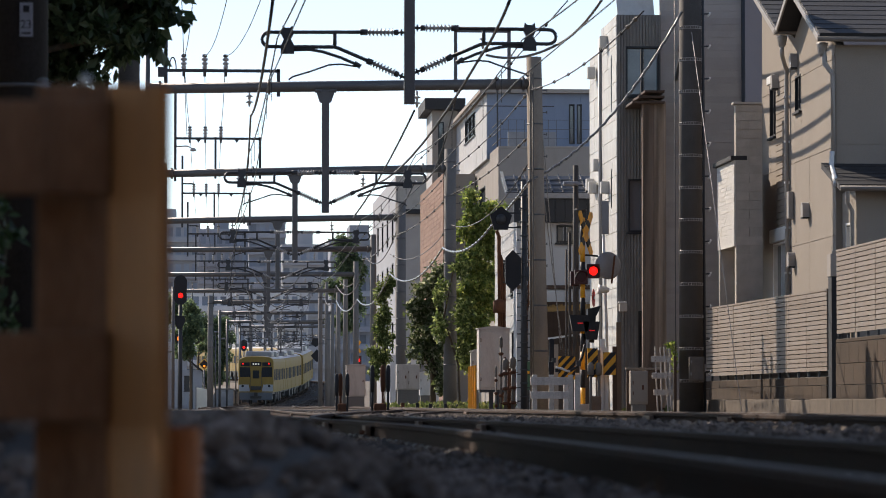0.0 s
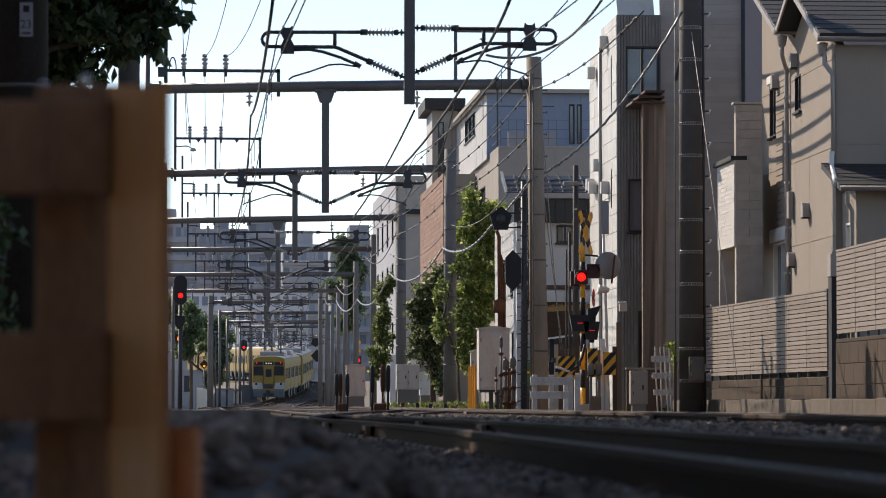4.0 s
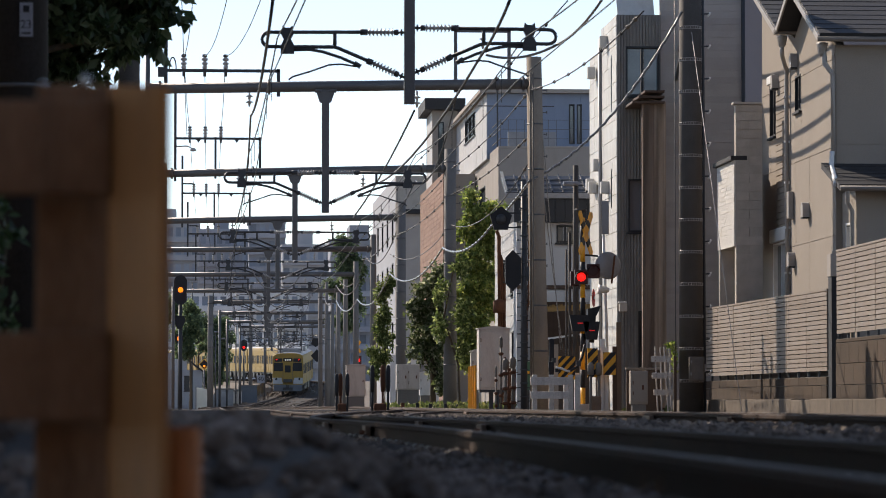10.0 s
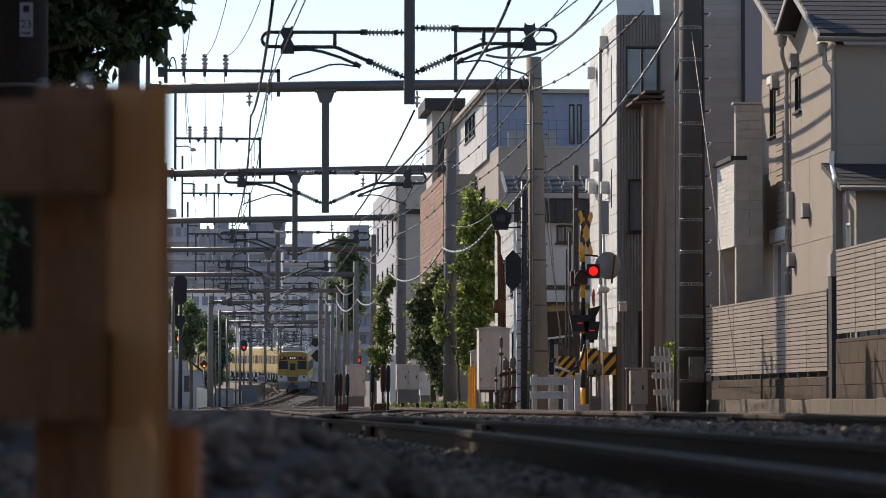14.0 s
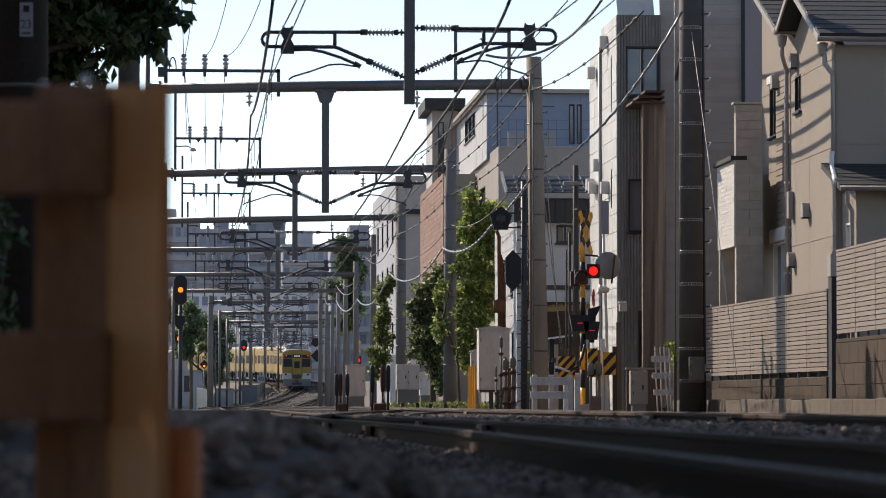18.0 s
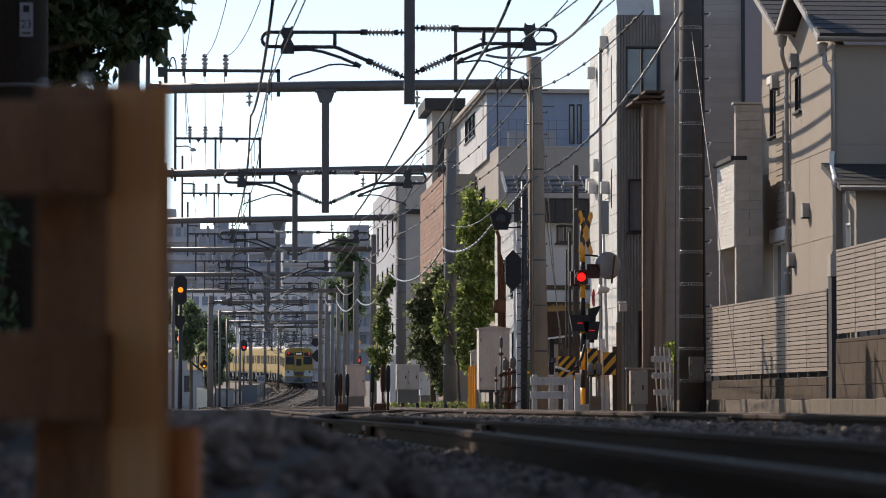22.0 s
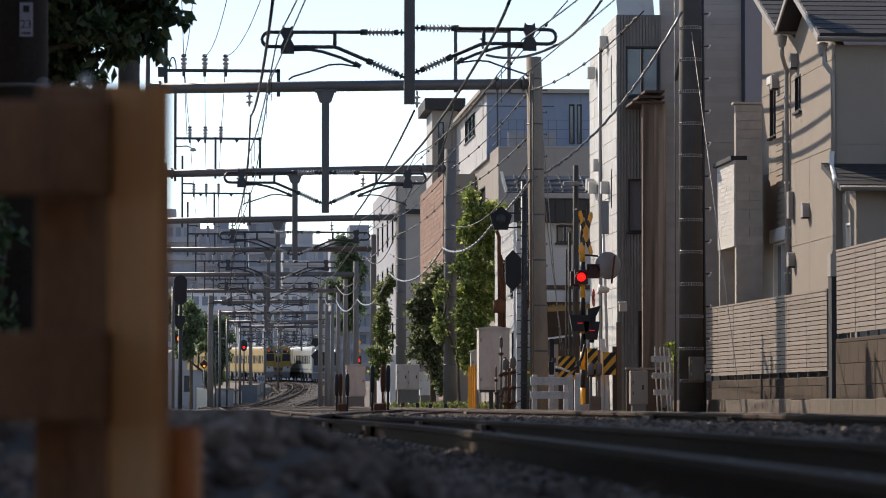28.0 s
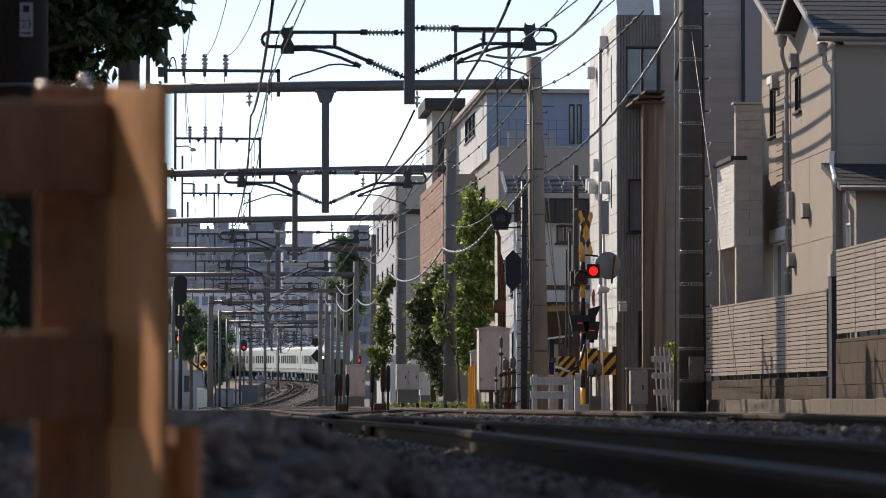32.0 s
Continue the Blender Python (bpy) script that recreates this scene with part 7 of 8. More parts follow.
def cabinet(px0, px1, py0, py1, y, label, legs=0.0, double=False, roof=True, material="cabinet"):
    s = 6000.0 / y
    x0, x1 = (px0 - 370) / s, (px1 - 370) / s
    z0, z1 = 0.14 + (715 - py1) / s - GZ, 0.14 + (715 - py0) / s - GZ
    c = thing("equipment_cabinet", (x0 + x1) / 2, y, GZ, label, "cabinet", "trackside cabinets")
    w = x1 - x0
    d = w * 0.8
    plain_box(c, "body", -w / 2, w / 2, 0, d, z0, z1, material, "", 0.015)
    for k in range(2 if double else 1):
        a = -w / 2 + 0.03 + k * (w - 0.06) / (2 if double else 1)
        b_ = -w / 2 + 0.03 + (k + 1) * (w - 0.06) / (2 if double else 1)
        dr = plain_box(c, "door", a + 0.008, b_ - 0.008, -0.018, -0.002, z0 + 0.05, z1 - 0.06, material, "", 0.006)
        plain_box(dr, "handle", b_ - 0.1, b_ - 0.06, -0.045, -0.018, (z0 + z1) / 2 - 0.05, (z0 + z1) / 2 + 0.05, "rust", "rusty handle", 0.005)
        plain_box(dr, "hinge", a + 0.01, a + 0.03, -0.03, -0.016, z1 - 0.3, z1 - 0.22, "rust", "", 0.003)
        plain_box(dr, "hinge", a + 0.01, a + 0.03, -0.03, -0.016, z0 + 0.2, z0 + 0.28, "rust", "", 0.003)
    if roof:
        bm = B()
        slab(bm, [(-w / 2 - 0.03, z1), (w / 2 + 0.03, z1), (w / 2 + 0.03, z1 + 0.02), (0, z1 + 0.07), (-w / 2 - 0.03, z1 + 0.02)], d + 0.06, Matrix.Translation((0, -0.03, 0)))
        part("cap", bm, material, c)
    if z0 > 0.05:
        if legs:
            for k in (-0.28, 0.28) if legs > 1 else (-0.06, 0.08):
                plain_box(c, "leg", k - 0.05, k + 0.05, 0.1, 0.2, -0.02, z0, "steel_dark", "", 0.008)
            plain_box(c, "leg_plate", -w / 2 + 0.02, w / 2 - 0.02, 0.02, d - 0.02, z0 - 0.06, z0 - 0.003, "steel_dark", "", 0.004)
        else:
            plain_box(c, "plinth", -w / 2 + 0.04, w / 2 - 0.04, 0.03, d, 0, z0 - 0.003, "concrete", "grey concrete plinth", 0.01)
    return c


cabinet(847, 902, 582, 690, 78.0, "tall pale cabinet with rust stains on dark legs", legs=1)
cabinet(833, 850, 623, 690, 84.0, "narrow pale grey cabinet behind a larger one", legs=0)
cabinet(701, 742, 645, 690, 112.0, "low pale double cabinet on a concrete plinth", double=True, roof=False)
cabinet(612, 646, 647, 702, 150.0, "pale beige cabinet with a pitched cap", legs=0)
pk = thing("low_screen", 8.937, 72.4, GZ, "low dark screen with a pale top rail behind the cabinet", "screen")
plain_box(pk, "board", 0, 9.671 - 8.937, 0, 0.06, 0, 0.867 - GZ, "brown_wood")
plain_box(pk, "top_rail", -0.02, 9.671 - 8.937 + 0.02, -0.02, 0.08, 0.867 - GZ + 0.004, 0.916 - GZ, "pole_concrete", "pale top rail")
cabinet(1118, 1149, 656, 716, 71.0, "small brown-grey steel cabinet beside a picket fence", roof=False, material="beige")
cabinet(742, 770, 660, 700, 118.0, "low white storage box with a pale lid", material="white_paint")
pbx = thing("pole_box", 10.220, 71.95, 0.622, "small brown junction box on the pole", "junction box")
plain_box(pbx, "box", -0.02, 0.30, -0.26, -0.12, 0.0, 0.52, "box_brown", "", 0.012)
plain_box(pbx, "lid", 0.01, 0.27, -0.285, -0.264, 0.03, 0.49, "box_brown", "", 0.006)
plain_box(pbx, "switch_handle", 0.31, 0.34, -0.24, -0.2, 0.2, 0.36, "wire_bright", "pale switch handle", 0.006)
for z_ in (0.12, 0.38):
    plain_box(pbx, "lid_hinge", 0.0, 0.03, -0.30, -0.286, z_, z_ + 0.06, "wire_bright", "pale hinge", 0.003)
plain_box(pbx, "clamp", 0.05, 0.2, -0.12, 0.03, 0.15, 0.3, "steel_dark", "", 0.004)

# control posts before the tall cabinet
for px_, top_, w_ in ((885, 616, 0.045), (893, 655, 0.07), (906, 652, 0.075), (876, 668, 0.03)):
    q = thing("control_post", (px_ - 370) / 80.6, 74.2, GZ, "slim rusty control post with bolted collars", "post", "control posts")
    ht = (715 - top_) / 80.6 + 0.44
    bm = B()
    cyl(bm, (0, 0, 0), (0, 0, ht), w_ * 0.55, seg=10)
    part("shaft", bm, "box_brown", q)
    for z_ in (0.35, 0.62, 0.9):
        if z_ < ht:
            bm = B()
            cyl(bm, (0, 0, ht * z_), (0, 0, ht * z_ + 0.07), w_ * 0.95, seg=8)
            cyl(bm, (-w_ * 1.5, -0.02, ht * z_ + 0.035), (w_ * 1.5, -0.02, ht * z_ + 0.035), 0.012, seg=6)
            part("collar", bm, "rust", q, "rusty bolted collar")
    bm = B()
    lathe(bm, [(w_ * 0.6, 0), (w_ * 0.9, 0.03), (w_ * 0.9, 0.2), (w_ * 0.4, 0.25)], (0, 0, ht), seg=10)
    part("head", bm, "box_brown", q, "brown capped head")
vb_ = thing("wall_lamp", 9.93, 81.25, 2.36, "small grey box lamp with a white hood on the tiled wall", "lamp")
plain_box(vb_, "lamp_case", -0.09, 0.1, -0.2, -0.03, 0.0, 0.2, "cabinet", "", 0.02)
plain_box(vb_, "hood", -0.11, 0.08, -0.24, -0.02, 0.205, 0.24, "white_paint", "white hood", 0.01)
# sloping boards and a low kerb at the foot of the crossing
wp_ = thing("timber_ramp", 7.1, 79.0, GZ, "dark weathered timber ramp boards at the crossing", "ramp")
for k in range(6):
    bm = B()
    box(bm, (0.16 * k, 0.0, 0.34 - 0.045 * k), (0.15, 1.4, 0.05), 0.008, Euler((0, radians(14), 0)))
    part("board", bm, "brown_wood" if k % 2 else "old_white", wp_)

# picket stand, yellow boards, grey panel fence
pk = thing("picket_fence", 9.333, 71.5, GZ, "weathered pale picket fence panel with sagging boards", "fence")
s_ = 6000 / 71.5
for py, x_a, lean_ in ((634, 0.0, 1.5), (663, 0.02, -1.0), (693, 0.05, 0.6)):
    bm = B()
    box(bm, (x_a + 0.22, -0.045, (715 - py) / s_ + 0.42), (0.42, 0.03, 0.125), 0.006, Euler((0, radians(lean_), 0)))
    bd_ = part("board", bm, "old_white", pk)
    for dx_ in (-0.12, 0.12):
        for dz_ in (-0.03, 0.03):
            bm = B()
            cyl(bm, (x_a + 0.22 + dx_, -0.062, (715 - py) / s_ + 0.42 + dz_), (x_a + 0.22 + dx_, -0.066, (715 - py) / s_ + 0.42 + dz_), 0.009, seg=8)
            part("nail_head", bm, "rust", bd_, "rusty nail head")
for k, (x_a, top_, lean_) in enumerate(((0.10, 1.62, -2.5), (0.20, 1.60, -1.0), (0.31, 1.62, -3.5), (0.40, 1.58, -1.5))):
    bm = B()
    box(bm, (x_a + 0.03, 0.0, top_ / 2 + 0.09), (0.028, 0.03, top_ - 0.1), 0.005, Euler((0, radians(lean_), 0)))
    part("picket", bm, "old_white", pk)
plain_box(pk, "back_post", 0.52, 0.58, 0.1, 0.16, 0, 1.45, "brown_wood", "dark timber post", 0.006)
yb = thing("yellow_board_fence", 5.80, 76.0, GZ, "upright yellow warning boards beside the track", "board")
for k in range(4):
    plain_box(yb, "board", 0.052 * k, 0.052 * k + 0.046, 0.05 * k, 0.05 * k + 0.04, 0, 0.98 - GZ + 0.01 * k, "yellow_paint", "", 0.005)
pf = thing("panel_fence", 6.915, 130.0, GZ, "grey corrugated panel fence behind the cabinets", "fence")
for k in range(7):
    plain_box(pf, "panel", 0.27 * k, 0.27 * k + 0.26, 0.03 * (k % 2), 0.03 * (k % 2) + 0.03, 0, 2.025 - GZ - 0.05 * (k % 3), "mirror_back" if k % 3 else "white_paint", "", 0.006)


def lever_group(px_list, py_top, y, label):
    s = 6000.0 / y
    x0 = (px_list[0] - 370) / s
    g_ = thing("trackside_indicator", x0, y, -0.2, label, "signal", "trackside indicators")
    for k, px_ in enumerate(px_list):
        h_ = (715 - py_top) / s + 0.34
        x = (px_ - 370) / s - x0
        bm = B()
        cyl(bm, (x, 0.1 * (k % 2), 0), (x, 0.1 * (k % 2), h_ * 0.75), 0.022, seg=8)
        lathe(bm, [(0.03, 0), (0.042, h_ * 0.12), (0.042, h_ * 0.4), (0.03, h_ * 0.45), (0.01, h_ * 0.47)], (x, 0.1 * (k % 2), h_ * 0.53), seg=12)
        part("post", bm, "black" if k != 1 else "rust", g_)
    bm = B()
    box(bm, ((px_list[-1] - px_list[0]) / 2 / s, 0.05, 0.2), ((px_list[-1] - px_list[0]) / s * 0.8, 0.12, 0.3), 0.03)
    part("base", bm, "rust", g_)


lever_group((595, 602, 614), 661, 68.0, "group of dark slim trackside indicator posts")
lever_group((658, 677, 686), 646, 62.0, "group of rusty dark trackside indicator posts")
for k, px_ in enumerate((711, 737, 760, 787, 809)):
    q = thing("marker_post", (px_ - 370) / 68.0, 88.0, -0.32, "short dark timber marker post in the ballast", "post", "marker posts")
    bm = B()
    box(bm, (0, 0, 0.24), (0.09, 0.09, 0.5 - 0.02 * k), 0.01)
    part("post", bm, "rust" if k == 0 else "black", q)

# rail joints, tan cast blocks and guard rails on the running rails
for off, ys_ in ((-0.5335, (26.5, 31.0, 34.5)), (0.5335, (28.0, 33.0, 45.0, 60.0)), (GAP - 0.5335, (30.0, 34.0, 52.0)), (GAP + 0.5335, (29.0, 42.0, 60.0))):
    for y in ys_:
        q = track_point(y, off)
        jt = thing("rail_joint", q.x, q.y, q.z - 0.16, "pale rusty bolted rail joint", "rail joint", "rail joints")
        for s in (-1, 1):
            plain_box(jt, "fishplate", s * 0.055 - 0.02, s * 0.055 + 0.02, -0.3, 0.3, 0.03, 0.13, "tan_iron", "", 0.006)
            for k in (-0.2, -0.07, 0.07, 0.2):
                bm = B()
                cyl(bm, (s * 0.075, k, 0.08), (s * 0.10, k, 0.08), 0.017, seg=6)
                part("bolt", bm, "rust", jt)


# signal heads on the left of the line
def signal_head(px_, py_c, y, lamps, label, h=0.95, w=0.42):
    s = 6000.0 / y
    x, z = (px_ - 370) / s, 0.14 + (715 - py_c) / s
    base = line_z(y) - 0.3
    g_ = thing("railway_signal", x, y, base, label, "signal", "railway signals")
    bm = B()
    cyl(bm, (0, 0.15, 0), (0, 0.15, z - base - h / 2 + 0.1), 0.07, 0.06, seg=12)
    part("mast", bm, "steel_dark", g_)
    pts = []
    for k in range(24):
        t = 2 * math.pi * k / 24
        pts.append((w / 2 * math.cos(t), z - base + (h / 2 - w / 2) * (1 if math.sin(t) >= 0 else -1) + w / 2 * math.sin(t)))
    bm = B()
    slab(bm, pts, 0.05)
    hd = part("backboard", bm, "black", g_, "black rounded backboard")
    fl = []
    for dz, mt, r in lamps:
        bm = B()
        lathe(bm, [(r, 0), (r * 0.9, 0.02), (0.004, 0.03)], (0, -0.01, z - base + dz), (0, -1, 0), 16)
        part("lens", bm, mt, hd, "round glowing lens")
        bm = B()
        # added flap covers the glowing lens while the signal should look unlit
        cyl(bm, (0, -0.05, -r), (0, -0.045, -r), r + 0.012, seg=16)
        f_ = part("flap", bm, "black", hd, "added flap that hides the lit lens")
        f_.location = (0, 0, z - base + dz + r)
        fl.append((f_, z - base + dz + r))
    return g_, fl


sig_a, flaps_a = signal_head(319, 514, 109.0, ((-0.18, "red_lamp", 0.085), (0.0, "amber_lamp", 0.085)), "dark railway signal with round lenses on a mast")
_, flaps_b = signal_head(317, 600, 165.0, ((0.0, "amber_lamp", 0.11),), "small railway signal with an amber lens", 0.5, 0.4)
_, flaps_c = signal_head(431, 612, 296.0, ((-0.16, "red_lamp", 0.11),), "far railway signal showing red", 1.0, 0.55)
bm = B()
slab(bm, [(-0.16, 3.26), (0.13, 3.24), (0.17, 3.1), (0.04, 2.84), (-0.1, 2.84), (-0.16, 3.0)], 0.26, Matrix.Translation((0.0, -0.2, 0)))
part("lamp_housing", bm, "black", sig_a, "dark hooded lamp housing below the signal")
for q, r in flaps_b + flaps_c:
    q.matrix_basis = pose(0, 0, r, OPEN, 0, 0)
# diamond warning lamp board, dark boards by the bend, speed plate
dm = thing("diamond_signal", -0.352, 240.0, line_z(240) - 0.3, "yellow-edged diamond board with an amber lamp", "signal")
dz = 2.929 - line_z(240) + 0.3
for k, (r, mt, y_) in enumerate(((0.40, "yellow_paint", 0), (0.33, "black", -0.012))):
    bm = B()
    slab(bm, [(0, dz + r), (r, dz), (0, dz - r), (-r, dz)], 0.02, Matrix.Translation((0, y_, 0)))
    part("board" if k else "border", bm, mt, dm)
for zz in (-0.13, 0.13):
    bm = B()
    cyl(bm, (0, -0.04, dz + zz), (0, -0.01, dz + zz), 0.08, seg=12)
    part("lens", bm, "amber_lamp" if zz < 0 else "lens_off", dm)
bm = B()
cyl(bm, (0, 0.05, 0), (0, 0.05, dz), 0.05, seg=8)
part("post", bm, "steel", dm)
bk = thing("bend_signal", 7.436, 235.0, line_z(235) - 0.3, "black diamond and five-sided boards on a post", "signal")
dz = 3.464 - line_z(235) + 0.3
bm = B()
slab(bm, [(0, dz + 0.46), (0.42, dz), (0, dz - 0.46), (-0.42, dz)], 0.05)
part("diamond_board", bm, "black", bk)
dz2 = 4.403 - line_z(235) + 0.3
bm = B()
slab(bm, [(-0.08 + 0.34 * math.sin(2 * math.pi * (k + 0.5) / 5), dz2 + 0.34 * math.cos(2 * math.pi * (k + 0.5) / 5)) for k in range(5)], 0.05)
part("pentagon_board", bm, "black", bk)
bm = B()
cyl(bm, (0.3, 0.1, 0), (0.3, 0.1, dz2), 0.06, seg=8)
part("post", bm, "steel", bk)
sp = thing("speed_plate", 4.637, 306.0, line_z(306) - 0.3, "white square speed plate with black figures on a post", "sign")
dz = 2.377 - line_z(306) + 0.3
plain_box(sp, "plate", -0.35, 0.35, -0.02, 0.0, dz - 0.35, dz + 0.35, "plate_grey", "", 0.005)
plain_box(sp, "post", -0.03, 0.03, 0.002, 0.06, 0, dz, "steel", "", 0.0)
lettering("40", 0.55, sp, (0, -0.024, dz), "black")
# small far crossing sign
fc = thing("far_crossing_signal", 7.394, 170.0, GZ, "small level crossing warning post with a red lamp", "crossing signal")
fz_ = lambda py: (715 - py) / 35.3 + 0.14 - GZ
banded_mast(fc, 0, 0, fz_(606), 0.07, 0.42)
for s in (-1, 1):
    bm = B()
    slab(bm, [(-0.4, -0.07), (0.4, -0.07), (0.4, 0.07), (-0.4, 0.07)], 0.02, pose(0, -0.1, fz_(614), 0, 0, 50) @ pose(0, 0, 0, 0, s * 45, 0))
    part("cross_blade", bm, "yellow_paint", fc)
bm = B()
cyl(bm, (0.05, -0.2, fz_(638)), (0.05, -0.12, fz_(638)), 0.10, seg=14)
part("lens", bm, "red_lamp", fc)
plain_box(fc, "lamp_box", -0.12, 0.22, -0.11, 0.1, fz_(645), fz_(630), "lamp_body", "", 0.02)
# small house on the left beyond the trees
lh = thing("small_house", -0.515, 262.0, line_z(262) - 0.3, "small pale gabled house beside the line", "house")
lw = -0.515 - -3.947
z1 = 2.749 - line_z(262) + 0.3
hol = [(-0.0 + lw - 1.4, lw - 0.8, 1.4, 2.6)]
# white walls painted bluish grey, with their shade in the colour
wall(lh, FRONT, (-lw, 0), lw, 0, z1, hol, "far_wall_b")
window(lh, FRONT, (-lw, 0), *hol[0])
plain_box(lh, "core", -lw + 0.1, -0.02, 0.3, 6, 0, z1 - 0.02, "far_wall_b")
bm = B()
box(bm, (-0.9, 3, z1 + 0.62), (2.6, 6.6, 0.12), 0, Euler((0, radians(38), 0)))
part("roof", bm, "slate", lh)
plain_box(lh, "gable_wall", -lw, -1.2, 0.02, 5.8, z1, z1 + 1.3, "far_wall_b")

# panel walls and huts along the left of the bend
for y0, y1, off, hgt, mt in ((205, 232, -2.9, 1.3, "mirror_back"), (234, 258, -3.0, 1.0, "far_wall_b"), (266, 300, -3.2, 1.1, "concrete"), (302, 345, -3.3, 0.8, "concrete")):
    q = thing("panel_wall", 0, 0, 0, "grey weathered panel wall beside the bend", "wall", "panel walls by the bend")
    y = y0
    while y < y1:
        a, b_ = track_point(y, off), track_point(y + 2.0, off)
        m_ = (a + b_) / 2
        bm = B()
        box(bm, (m_.x, m_.y, m_.z - 0.3 + hgt / 2), (0.08, 1.96, hgt + 0.3), 0.01, Euler((0, 0, -math.atan2(b_.x - a.x, b_.y - a.y))))
        part("panel", bm, mt, q)
        y += 2.0
for x, y, w_, h_, mt in ((1.151, 255.0, 1.3, 1.3, "mirror_back"), (3.333, 290.0, 1.5, 1.4, "train_grey"), (2.328, 285.0, 0.8, 1.0, "cabinet")):
    q = thing("trackside_hut", x, y, line_z(y) - 0.3, "small grey equipment hut by the bend", "hut", "huts by the bend")
    plain_box(q, "body", -w_ / 2, w_ / 2, 0, 1.0, 0, h_ + 0.2, mt, "", 0.03)
    plain_box(q, "roof", -w_ / 2 - 0.08, w_ / 2 + 0.08, -0.1, 1.1, h_ + 0.205, h_ + 0.3, "concrete", "", 0.01)
    plain_box(q, "door", -0.3, 0.3, -0.03, -0.004, 0.1, h_, mt, "", 0.01)
for px_, y, t_ in ((340, 262, 500), (381, 250, 588), (389, 252, 600), (405, 275, 585), (423, 288, 560), (417, 285, 575)):
    s__ = 6000.0 / y
    q = thing("lamp_post", (px_ - 370) / s__, y, line_z(y) - 0.3, "slim grey lamp post beside the bend", "lamp post", "lamp posts by the bend")
    bm = B()
    hh = (715 - t_) / s__ + 0.44 - line_z(y)
    cyl(bm, (0, 0, 0), (0, 0, hh), 0.06, 0.045, seg=8)
    part("post", bm, "steel", q)
    bm = B()
    box(bm, (0.15, -0.05, hh), (0.5, 0.18, 0.1), 0.03)
    part("lamp_head", bm, "mirror_back", q)

for px_, y, t_, r_ in ((372, 205, 524, 0.19), (443, 300, 505, 0.17), (566, 190, 512, 0.13), (577, 215, 500, 0.13)):
    s__ = 6000.0 / y
    q = thing("line_pole", (px_ - 370) / s__, y, line_z(y) - 0.3, "grey concrete pole beside the line", "pole", "line poles")
    hh = (715 - t_) / s__ + 0.44 - line_z(y)
    bm = B()
    cyl(bm, (0, 0, 0), (0, 0, hh), r_, r_ * 0.85, seg=14)
    part("pole", bm, "pole_far", q)
    for z_ in (0.55, 0.75, 0.93):
        bm = B()
        cyl(bm, (0, 0, hh * z_), (0, 0, hh * z_ + 0.05), r_ * 1.02, seg=14)
        box(bm, (r_ + 0.1, 0, hh * z_ + 0.02), (0.25, 0.06, 0.05))
        part("bracket", bm, "steel", q)

# rusty pipes and a small green board by the white house
rp = thing("rusty_pipe_stand", 7.62, 88.5, GZ, "reddish rusty pipes standing beside the white house", "pipe")
for k in range(3):
    bm = B()
    tube(bm, [(0.07 * k - 0.05, 0.05 * k, 0), (0.07 * k - 0.05, 0.05 * k, 4.526 - GZ - 0.6 * k), (0.07 * k - 0.12, 0.05 * k, 4.680 - GZ - 0.6 * k)], 0.05, 8)
    part("pipe", bm, "rust" if k == 1 else "rust", rp)
bm = B()
lathe(bm, [(0.16, 0), (0.16, 0.3), (0.05, 0.36)], (-0.05, -0.05, 2.523 - GZ), seg=14)
part("drum", bm, "rust", rp)
gb_ = thing("notice_board", 7.368, 80.0, GZ, "small dark green notice board with a yellow bar", "sign")
plain_box(gb_, "board", 0, 0.34, 0, 0.03, 0.474 - GZ, 1.142 - GZ, "green_board", "", 0.004)
plain_box(gb_, "bar", 0.05, 0.26, -0.008, -0.002, 0.848 - GZ, 0.915 - GZ, "yellow_paint", "", 0.0)
plain_box(gb_, "leg", 0.15, 0.19, 0.03, 0.07, 0, 0.474 - GZ, "steel_dark", "", 0.0)
bm = B()
for k in range(5):
    tube(bm, [(6.561 + 0.035 * k, 74.5, GZ), (6.586 + 0.035 * k, 74.5, 1.073 - 0.15 * (k % 3))], 0.022, 6)
tagged(part("valve_pipe", bm, "rust"), "cluster of thin rusty pipes beside the cabinet", "pipe")

# ---- cables ----
def hang(name, label, pts, r, material, drops, n=12):
    bm = B()
    allp = []
    for (a, b), d in zip(zip(pts, pts[1:]), drops):
        seg = sag(a, b, d, n)
        allp += seg if not allp else seg[1:]
    if name == "bundled_cable":
        allp = [Vector(p) + Vector((0, 0, 0.016 * math.sin(2.4 * k))) for k, p in enumerate(allp)]
    tube(bm, allp, r, 6)
    return tagged(part(name, bm, material), label, "cable")


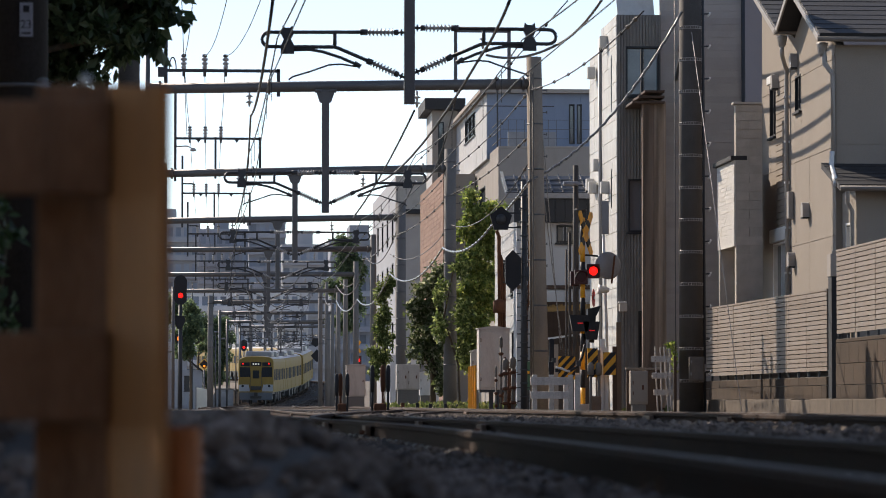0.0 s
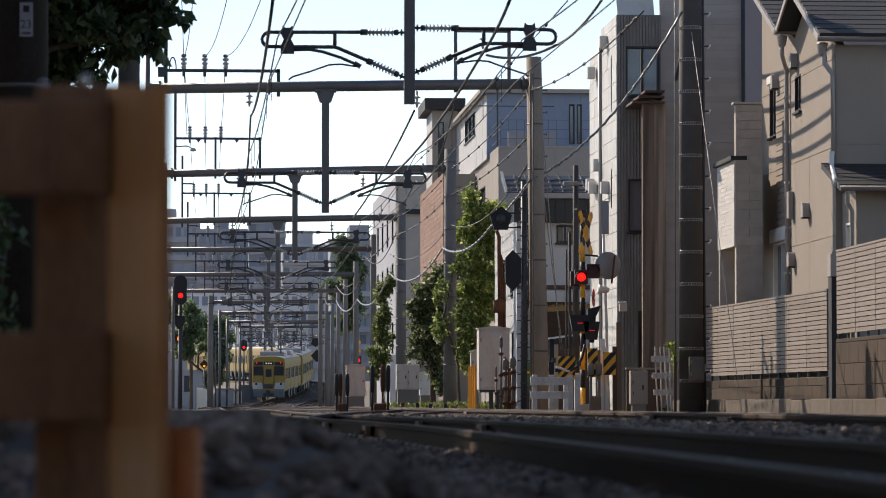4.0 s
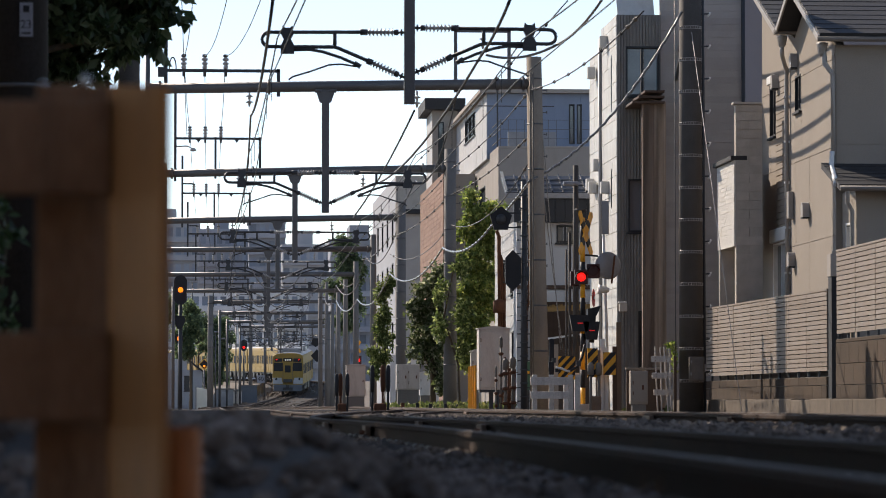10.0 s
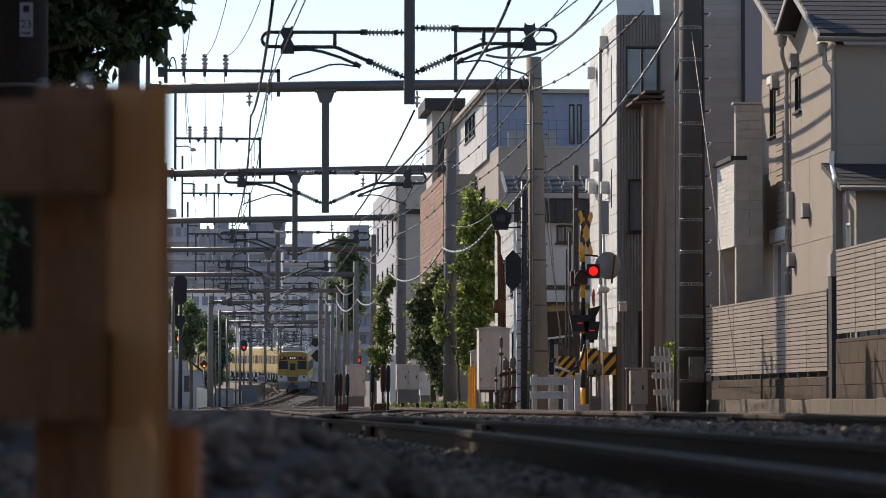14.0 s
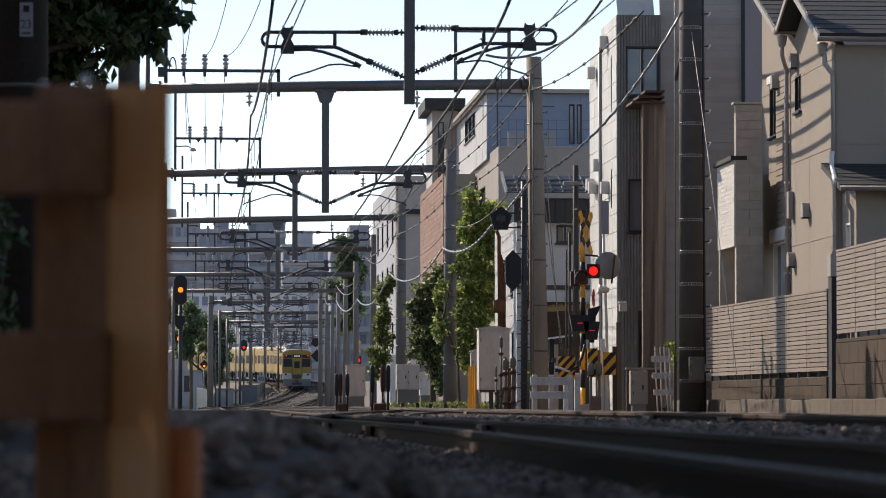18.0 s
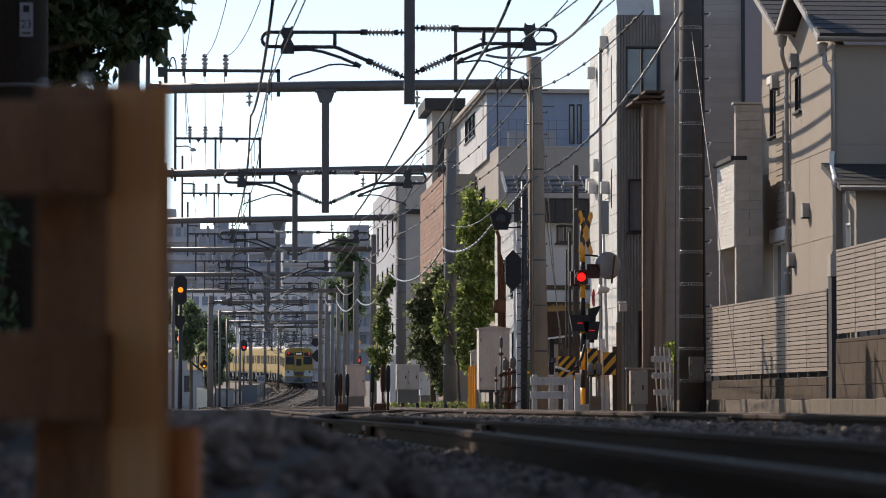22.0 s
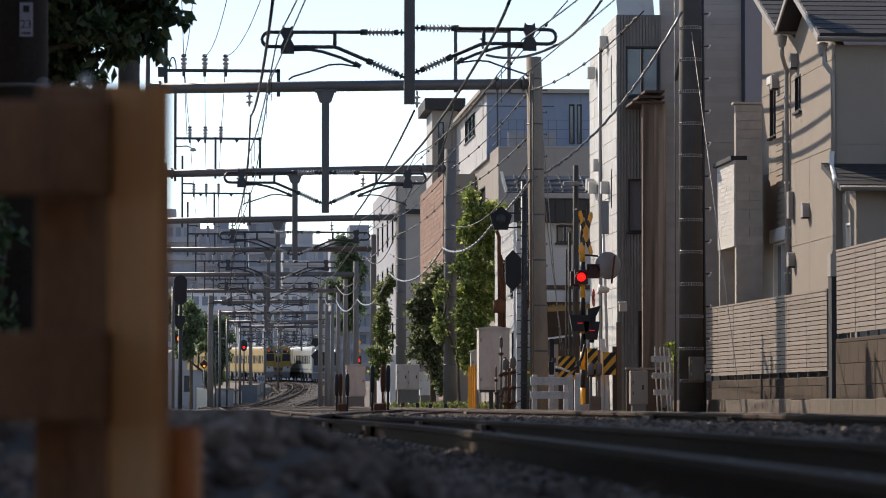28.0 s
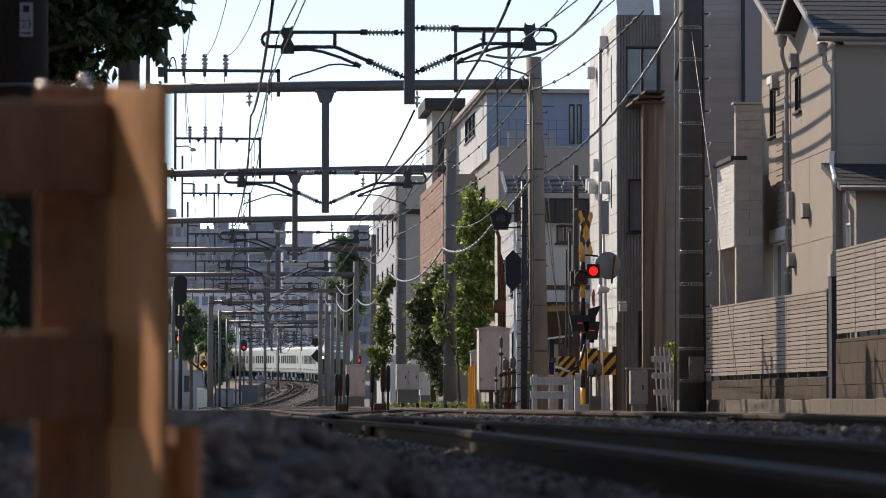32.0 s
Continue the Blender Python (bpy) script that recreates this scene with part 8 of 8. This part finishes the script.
hang("bundled_cable", "thick pale bundled cable hanging from pole to pole",
     [(10.096, 71.95, 8.543), (6.506, 68.7, 4.682), (6.476, 78, 4.224), (6.374, 92.7, 4.414),
      (6.188, 116.7, 4.637), (6.002, 138, 4.395), (5.971, 160, 5.018)],
     0.027, "cable_grey", [0.53, 0.05, 0.30, 0.55, 0.6, 0.5], 44)
hang("second_cable", "dark cable strung along the poles",
     [(5.119, 44, 5.431), (4.827, 47, 5.151), (3.855, 47.2, 5.025)], 0.02, "wire_bright", [0.08, 0.10])
runs = [
    ([(3.556, 40, 4.941), (3.776, 47, 5.001), (4.169, 93, 6.117)], 0.022, [0.05, 0.5]),
    ([(0.739, 40, 4.917), (0.827, 69, 6.006), (1.007, 93, 6.289), (0.858, 117, 6.273)], 0.021, [0.3, 0.15, 0.15]),
    ([(4.167, 69, 6.130), (3.936, 93, 5.260)], 0.022, [0.15]),
    ([(5.057, 69, 6.553), (5.647, 93, 6.279), (5.538, 117, 6.290)], 0.018, [0.7, 0.5]),
    ([(4.985, 47, 5.772), (5.647, 93, 6.747), (6.104, 160, 6.674)], 0.010, [0.05, 0.1]),
    ([(6.056, 47, 5.637), (6.540, 69, 6.563), (6.613, 93, 6.596), (6.419, 117, 6.587)], 0.012, [0.2, 0.15, 0.2]),
    ([(6.540, 69, 5.634), (6.613, 93, 5.894), (6.223, 117, 5.901), (6.187, 138, 6.008)], 0.012, [0.15, 0.2, 0.2]),
    ([(6.540, 69, 5.111), (6.613, 93, 5.068), (6.223, 117, 5.314)], 0.012, [0.5, 0.5]),
    ([(6.187, 138, 5.317), (5.971, 160, 5.738), (6.184, 182, 5.748)], 0.02, [0.6, 0.6]),
    ([(6.517, 117, 6.293), (6.348, 138, 6.124), (6.104, 160, 6.006)], 0.018, [0.7, 0.7]),
    ([(-0.506, 60, 7.294), (-0.630, 93, 7.493)], 0.008, [0.1]),
]
for pts, r, d in runs:
    hang("overhead_cable", "dark overhead cable along the gantries", pts, r, "wire", d)
# hidden cables from thick pole to boarded wall, added to shadow the beige house
for dx, z_a, z_b, dr in ((-0.1, 9.1, 8.0, 0.25), (0.0, 9.6, 8.7, 0.2), (0.1, 8.6, 7.5, 0.3), (0.0, 10.4, 9.5, 0.2)):
    hang("service_cable", "hidden cable added to cast a shadow on the house", [(10.31, 72.2, z_a), (11.45 + dx, 82.15, z_b)], 0.045, "wire", [dr])
for run in (runs[5], runs[6], runs[7]):
    for a, b_, dd in zip(run[0], run[0][1:], run[2]):
        way = sag(a, b_, dd, 40)
        for k in (2, 4, 37):
            bm = B()
            lathe(bm, [(0.01, -0.09), (0.032, -0.07), (0.035, -0.04), (0.014, -0.03), (0.014, 0.0), (0.035, 0.01), (0.035, 0.04), (0.01, 0.07)], (0, 0, 0), way[k + 1] - way[k], 10)
            q = tagged(part("strain_insulator", bm, "box_brown"), "small brown strain insulator on a wire", "insulator", "strain insulators")
            q.location = way[k]
for i in range(3, 11):
    for s in (-1, 1):
        p = over(i, 2.35, 0)
        turn_ = -math.atan(line_x(p.y + 1) - line_x(p.y - 1)) * (0.5 if p.y > 230 else 0)
        q = p + Vector((s * 0.9 * math.cos(turn_), s * 0.9 * math.sin(turn_), 4.83))
        hang("jumper_cable", "pale jumper cable looping from drop post to loop arm", [p + Vector((s * 0.06, 0, 4.25)), q], 0.026, "wire_bright", [0.35 + 0.06 * (i % 3)], 9)
# small ball clips on two of the wires
for (pts, r, d), cnt in ((runs[4], 13), (runs[6], 9), (runs[5], 7)):
    for a, b_, dd in zip(pts, pts[1:], d):
        for q in sag(a, b_, dd, cnt)[1:-1]:
            bm = B()
            lathe(bm, [(0.005, -0.035), (0.022, -0.02), (0.03, 0), (0.022, 0.02), (0.005, 0.035)], (0, 0, 0), seg=8)
            k = part("cable_clip", bm, "black")
            tagged(k, "small round black clip on a wire", "clip", "cable clips")
            k.location = q
# stay wires and pipes on the poles
hang("stay_wire", "thin steel stay wire anchored in the ground", [(10.304, 71.93, 8.106), (10.449, 66, -0.25)], 0.007, "pipe_grey", [0.0], 2)
hang("stay_wire", "thin steel stay wire anchored in the ground", [(6.773, 68.7, 5.693), (7.479, 72, 1.284)], 0.010, "wire_bright", [0.05], 6)
hang("stay_wire", "thin steel stay wire anchored in the ground", [(6.796, 68.7, 4.359), (7.528, 72, 1.260)], 0.009, "wire_bright", [0.05], 6)
for px_, dy in ((942, 68.72), (938, 68.75)):
    hang("conduit", "slim grey conduit on the pole", [((px_ - 370) / 87.0, dy, 0.0), ((px_ - 370) / 87.0, dy, 6.9)], 0.02, "box_brown", [0.0], 2)
hang("conduit", "slim pale conduit on the pole", [((1199 - 370) / 83.4, 71.95, 0.0), ((1199 - 370) / 83.4, 71.95, 9.9)], 0.011, "steel", [0.0], 2)

def flaps():
    """The crossing lamps take turns; the line signal changes from red to amber: added flaps cover and bare the lit
    lenses.
    """
    beat, first = 1.1885, 6.85
    on_r = [(first + beat * k, first + beat * (k + 0.5)) for k in range(-7, 23)]
    on_l = [(first + beat * (k + 0.5), first + beat * (k + 1)) for k in range(-7, 23)]
    flap_rows(flap_r, 0.10, on_r)
    flap_rows(flap_l, 0.10, on_l)
    (fr, rr), (fa, ra) = flaps_a
    flap_rows(fr, rr, [(-1, 6.5)])
    flap_rows(fa, ra, [(7.5, 13.5), (16.4, 26.0)])


def motions():
    times = [0.5 * k for k in range(65)]
    for cars, plan, off in ((yellow_train, YELLOW, 0.0), (pale_train, PALE, GAP)):
        ts, ds = [p[0] for p in plan], [p[1] for p in plan]
        for k, c in enumerate(cars):
            walk(c, [(t, car_pose(hermite(ts, ds, t), k, off)) for t in times])
    flaps()
    # wind in the trees
    crown = [o for o in big_tree.children if o.name.startswith("crown")][0]
    walk(crown, [(1.0 * k, pose(0, 0, 0, 0.15 * math.sin(1.9 * k), 0.3 * math.sin(1.3 * k), 0)) for k in range(33)])
    # the unseen branch is keyed aside at the end to let sun through
    sway = [(0.0, 0.0), (8.0, 0.05), (16.0, -0.03), (24.0, 0.04), (31.0, 0.0), (31.4, 0.06), (31.6, 0.18), (31.8, 0.42), (32.0, 0.85)]
    walk(shade_branch, [(t, pose(2.68 - 0.83 * d, -1.7 - 0.56 * d, 2.35 + 0.2 * abs(d), 0, 12 * d, 0)) for t, d in sway])


motions()
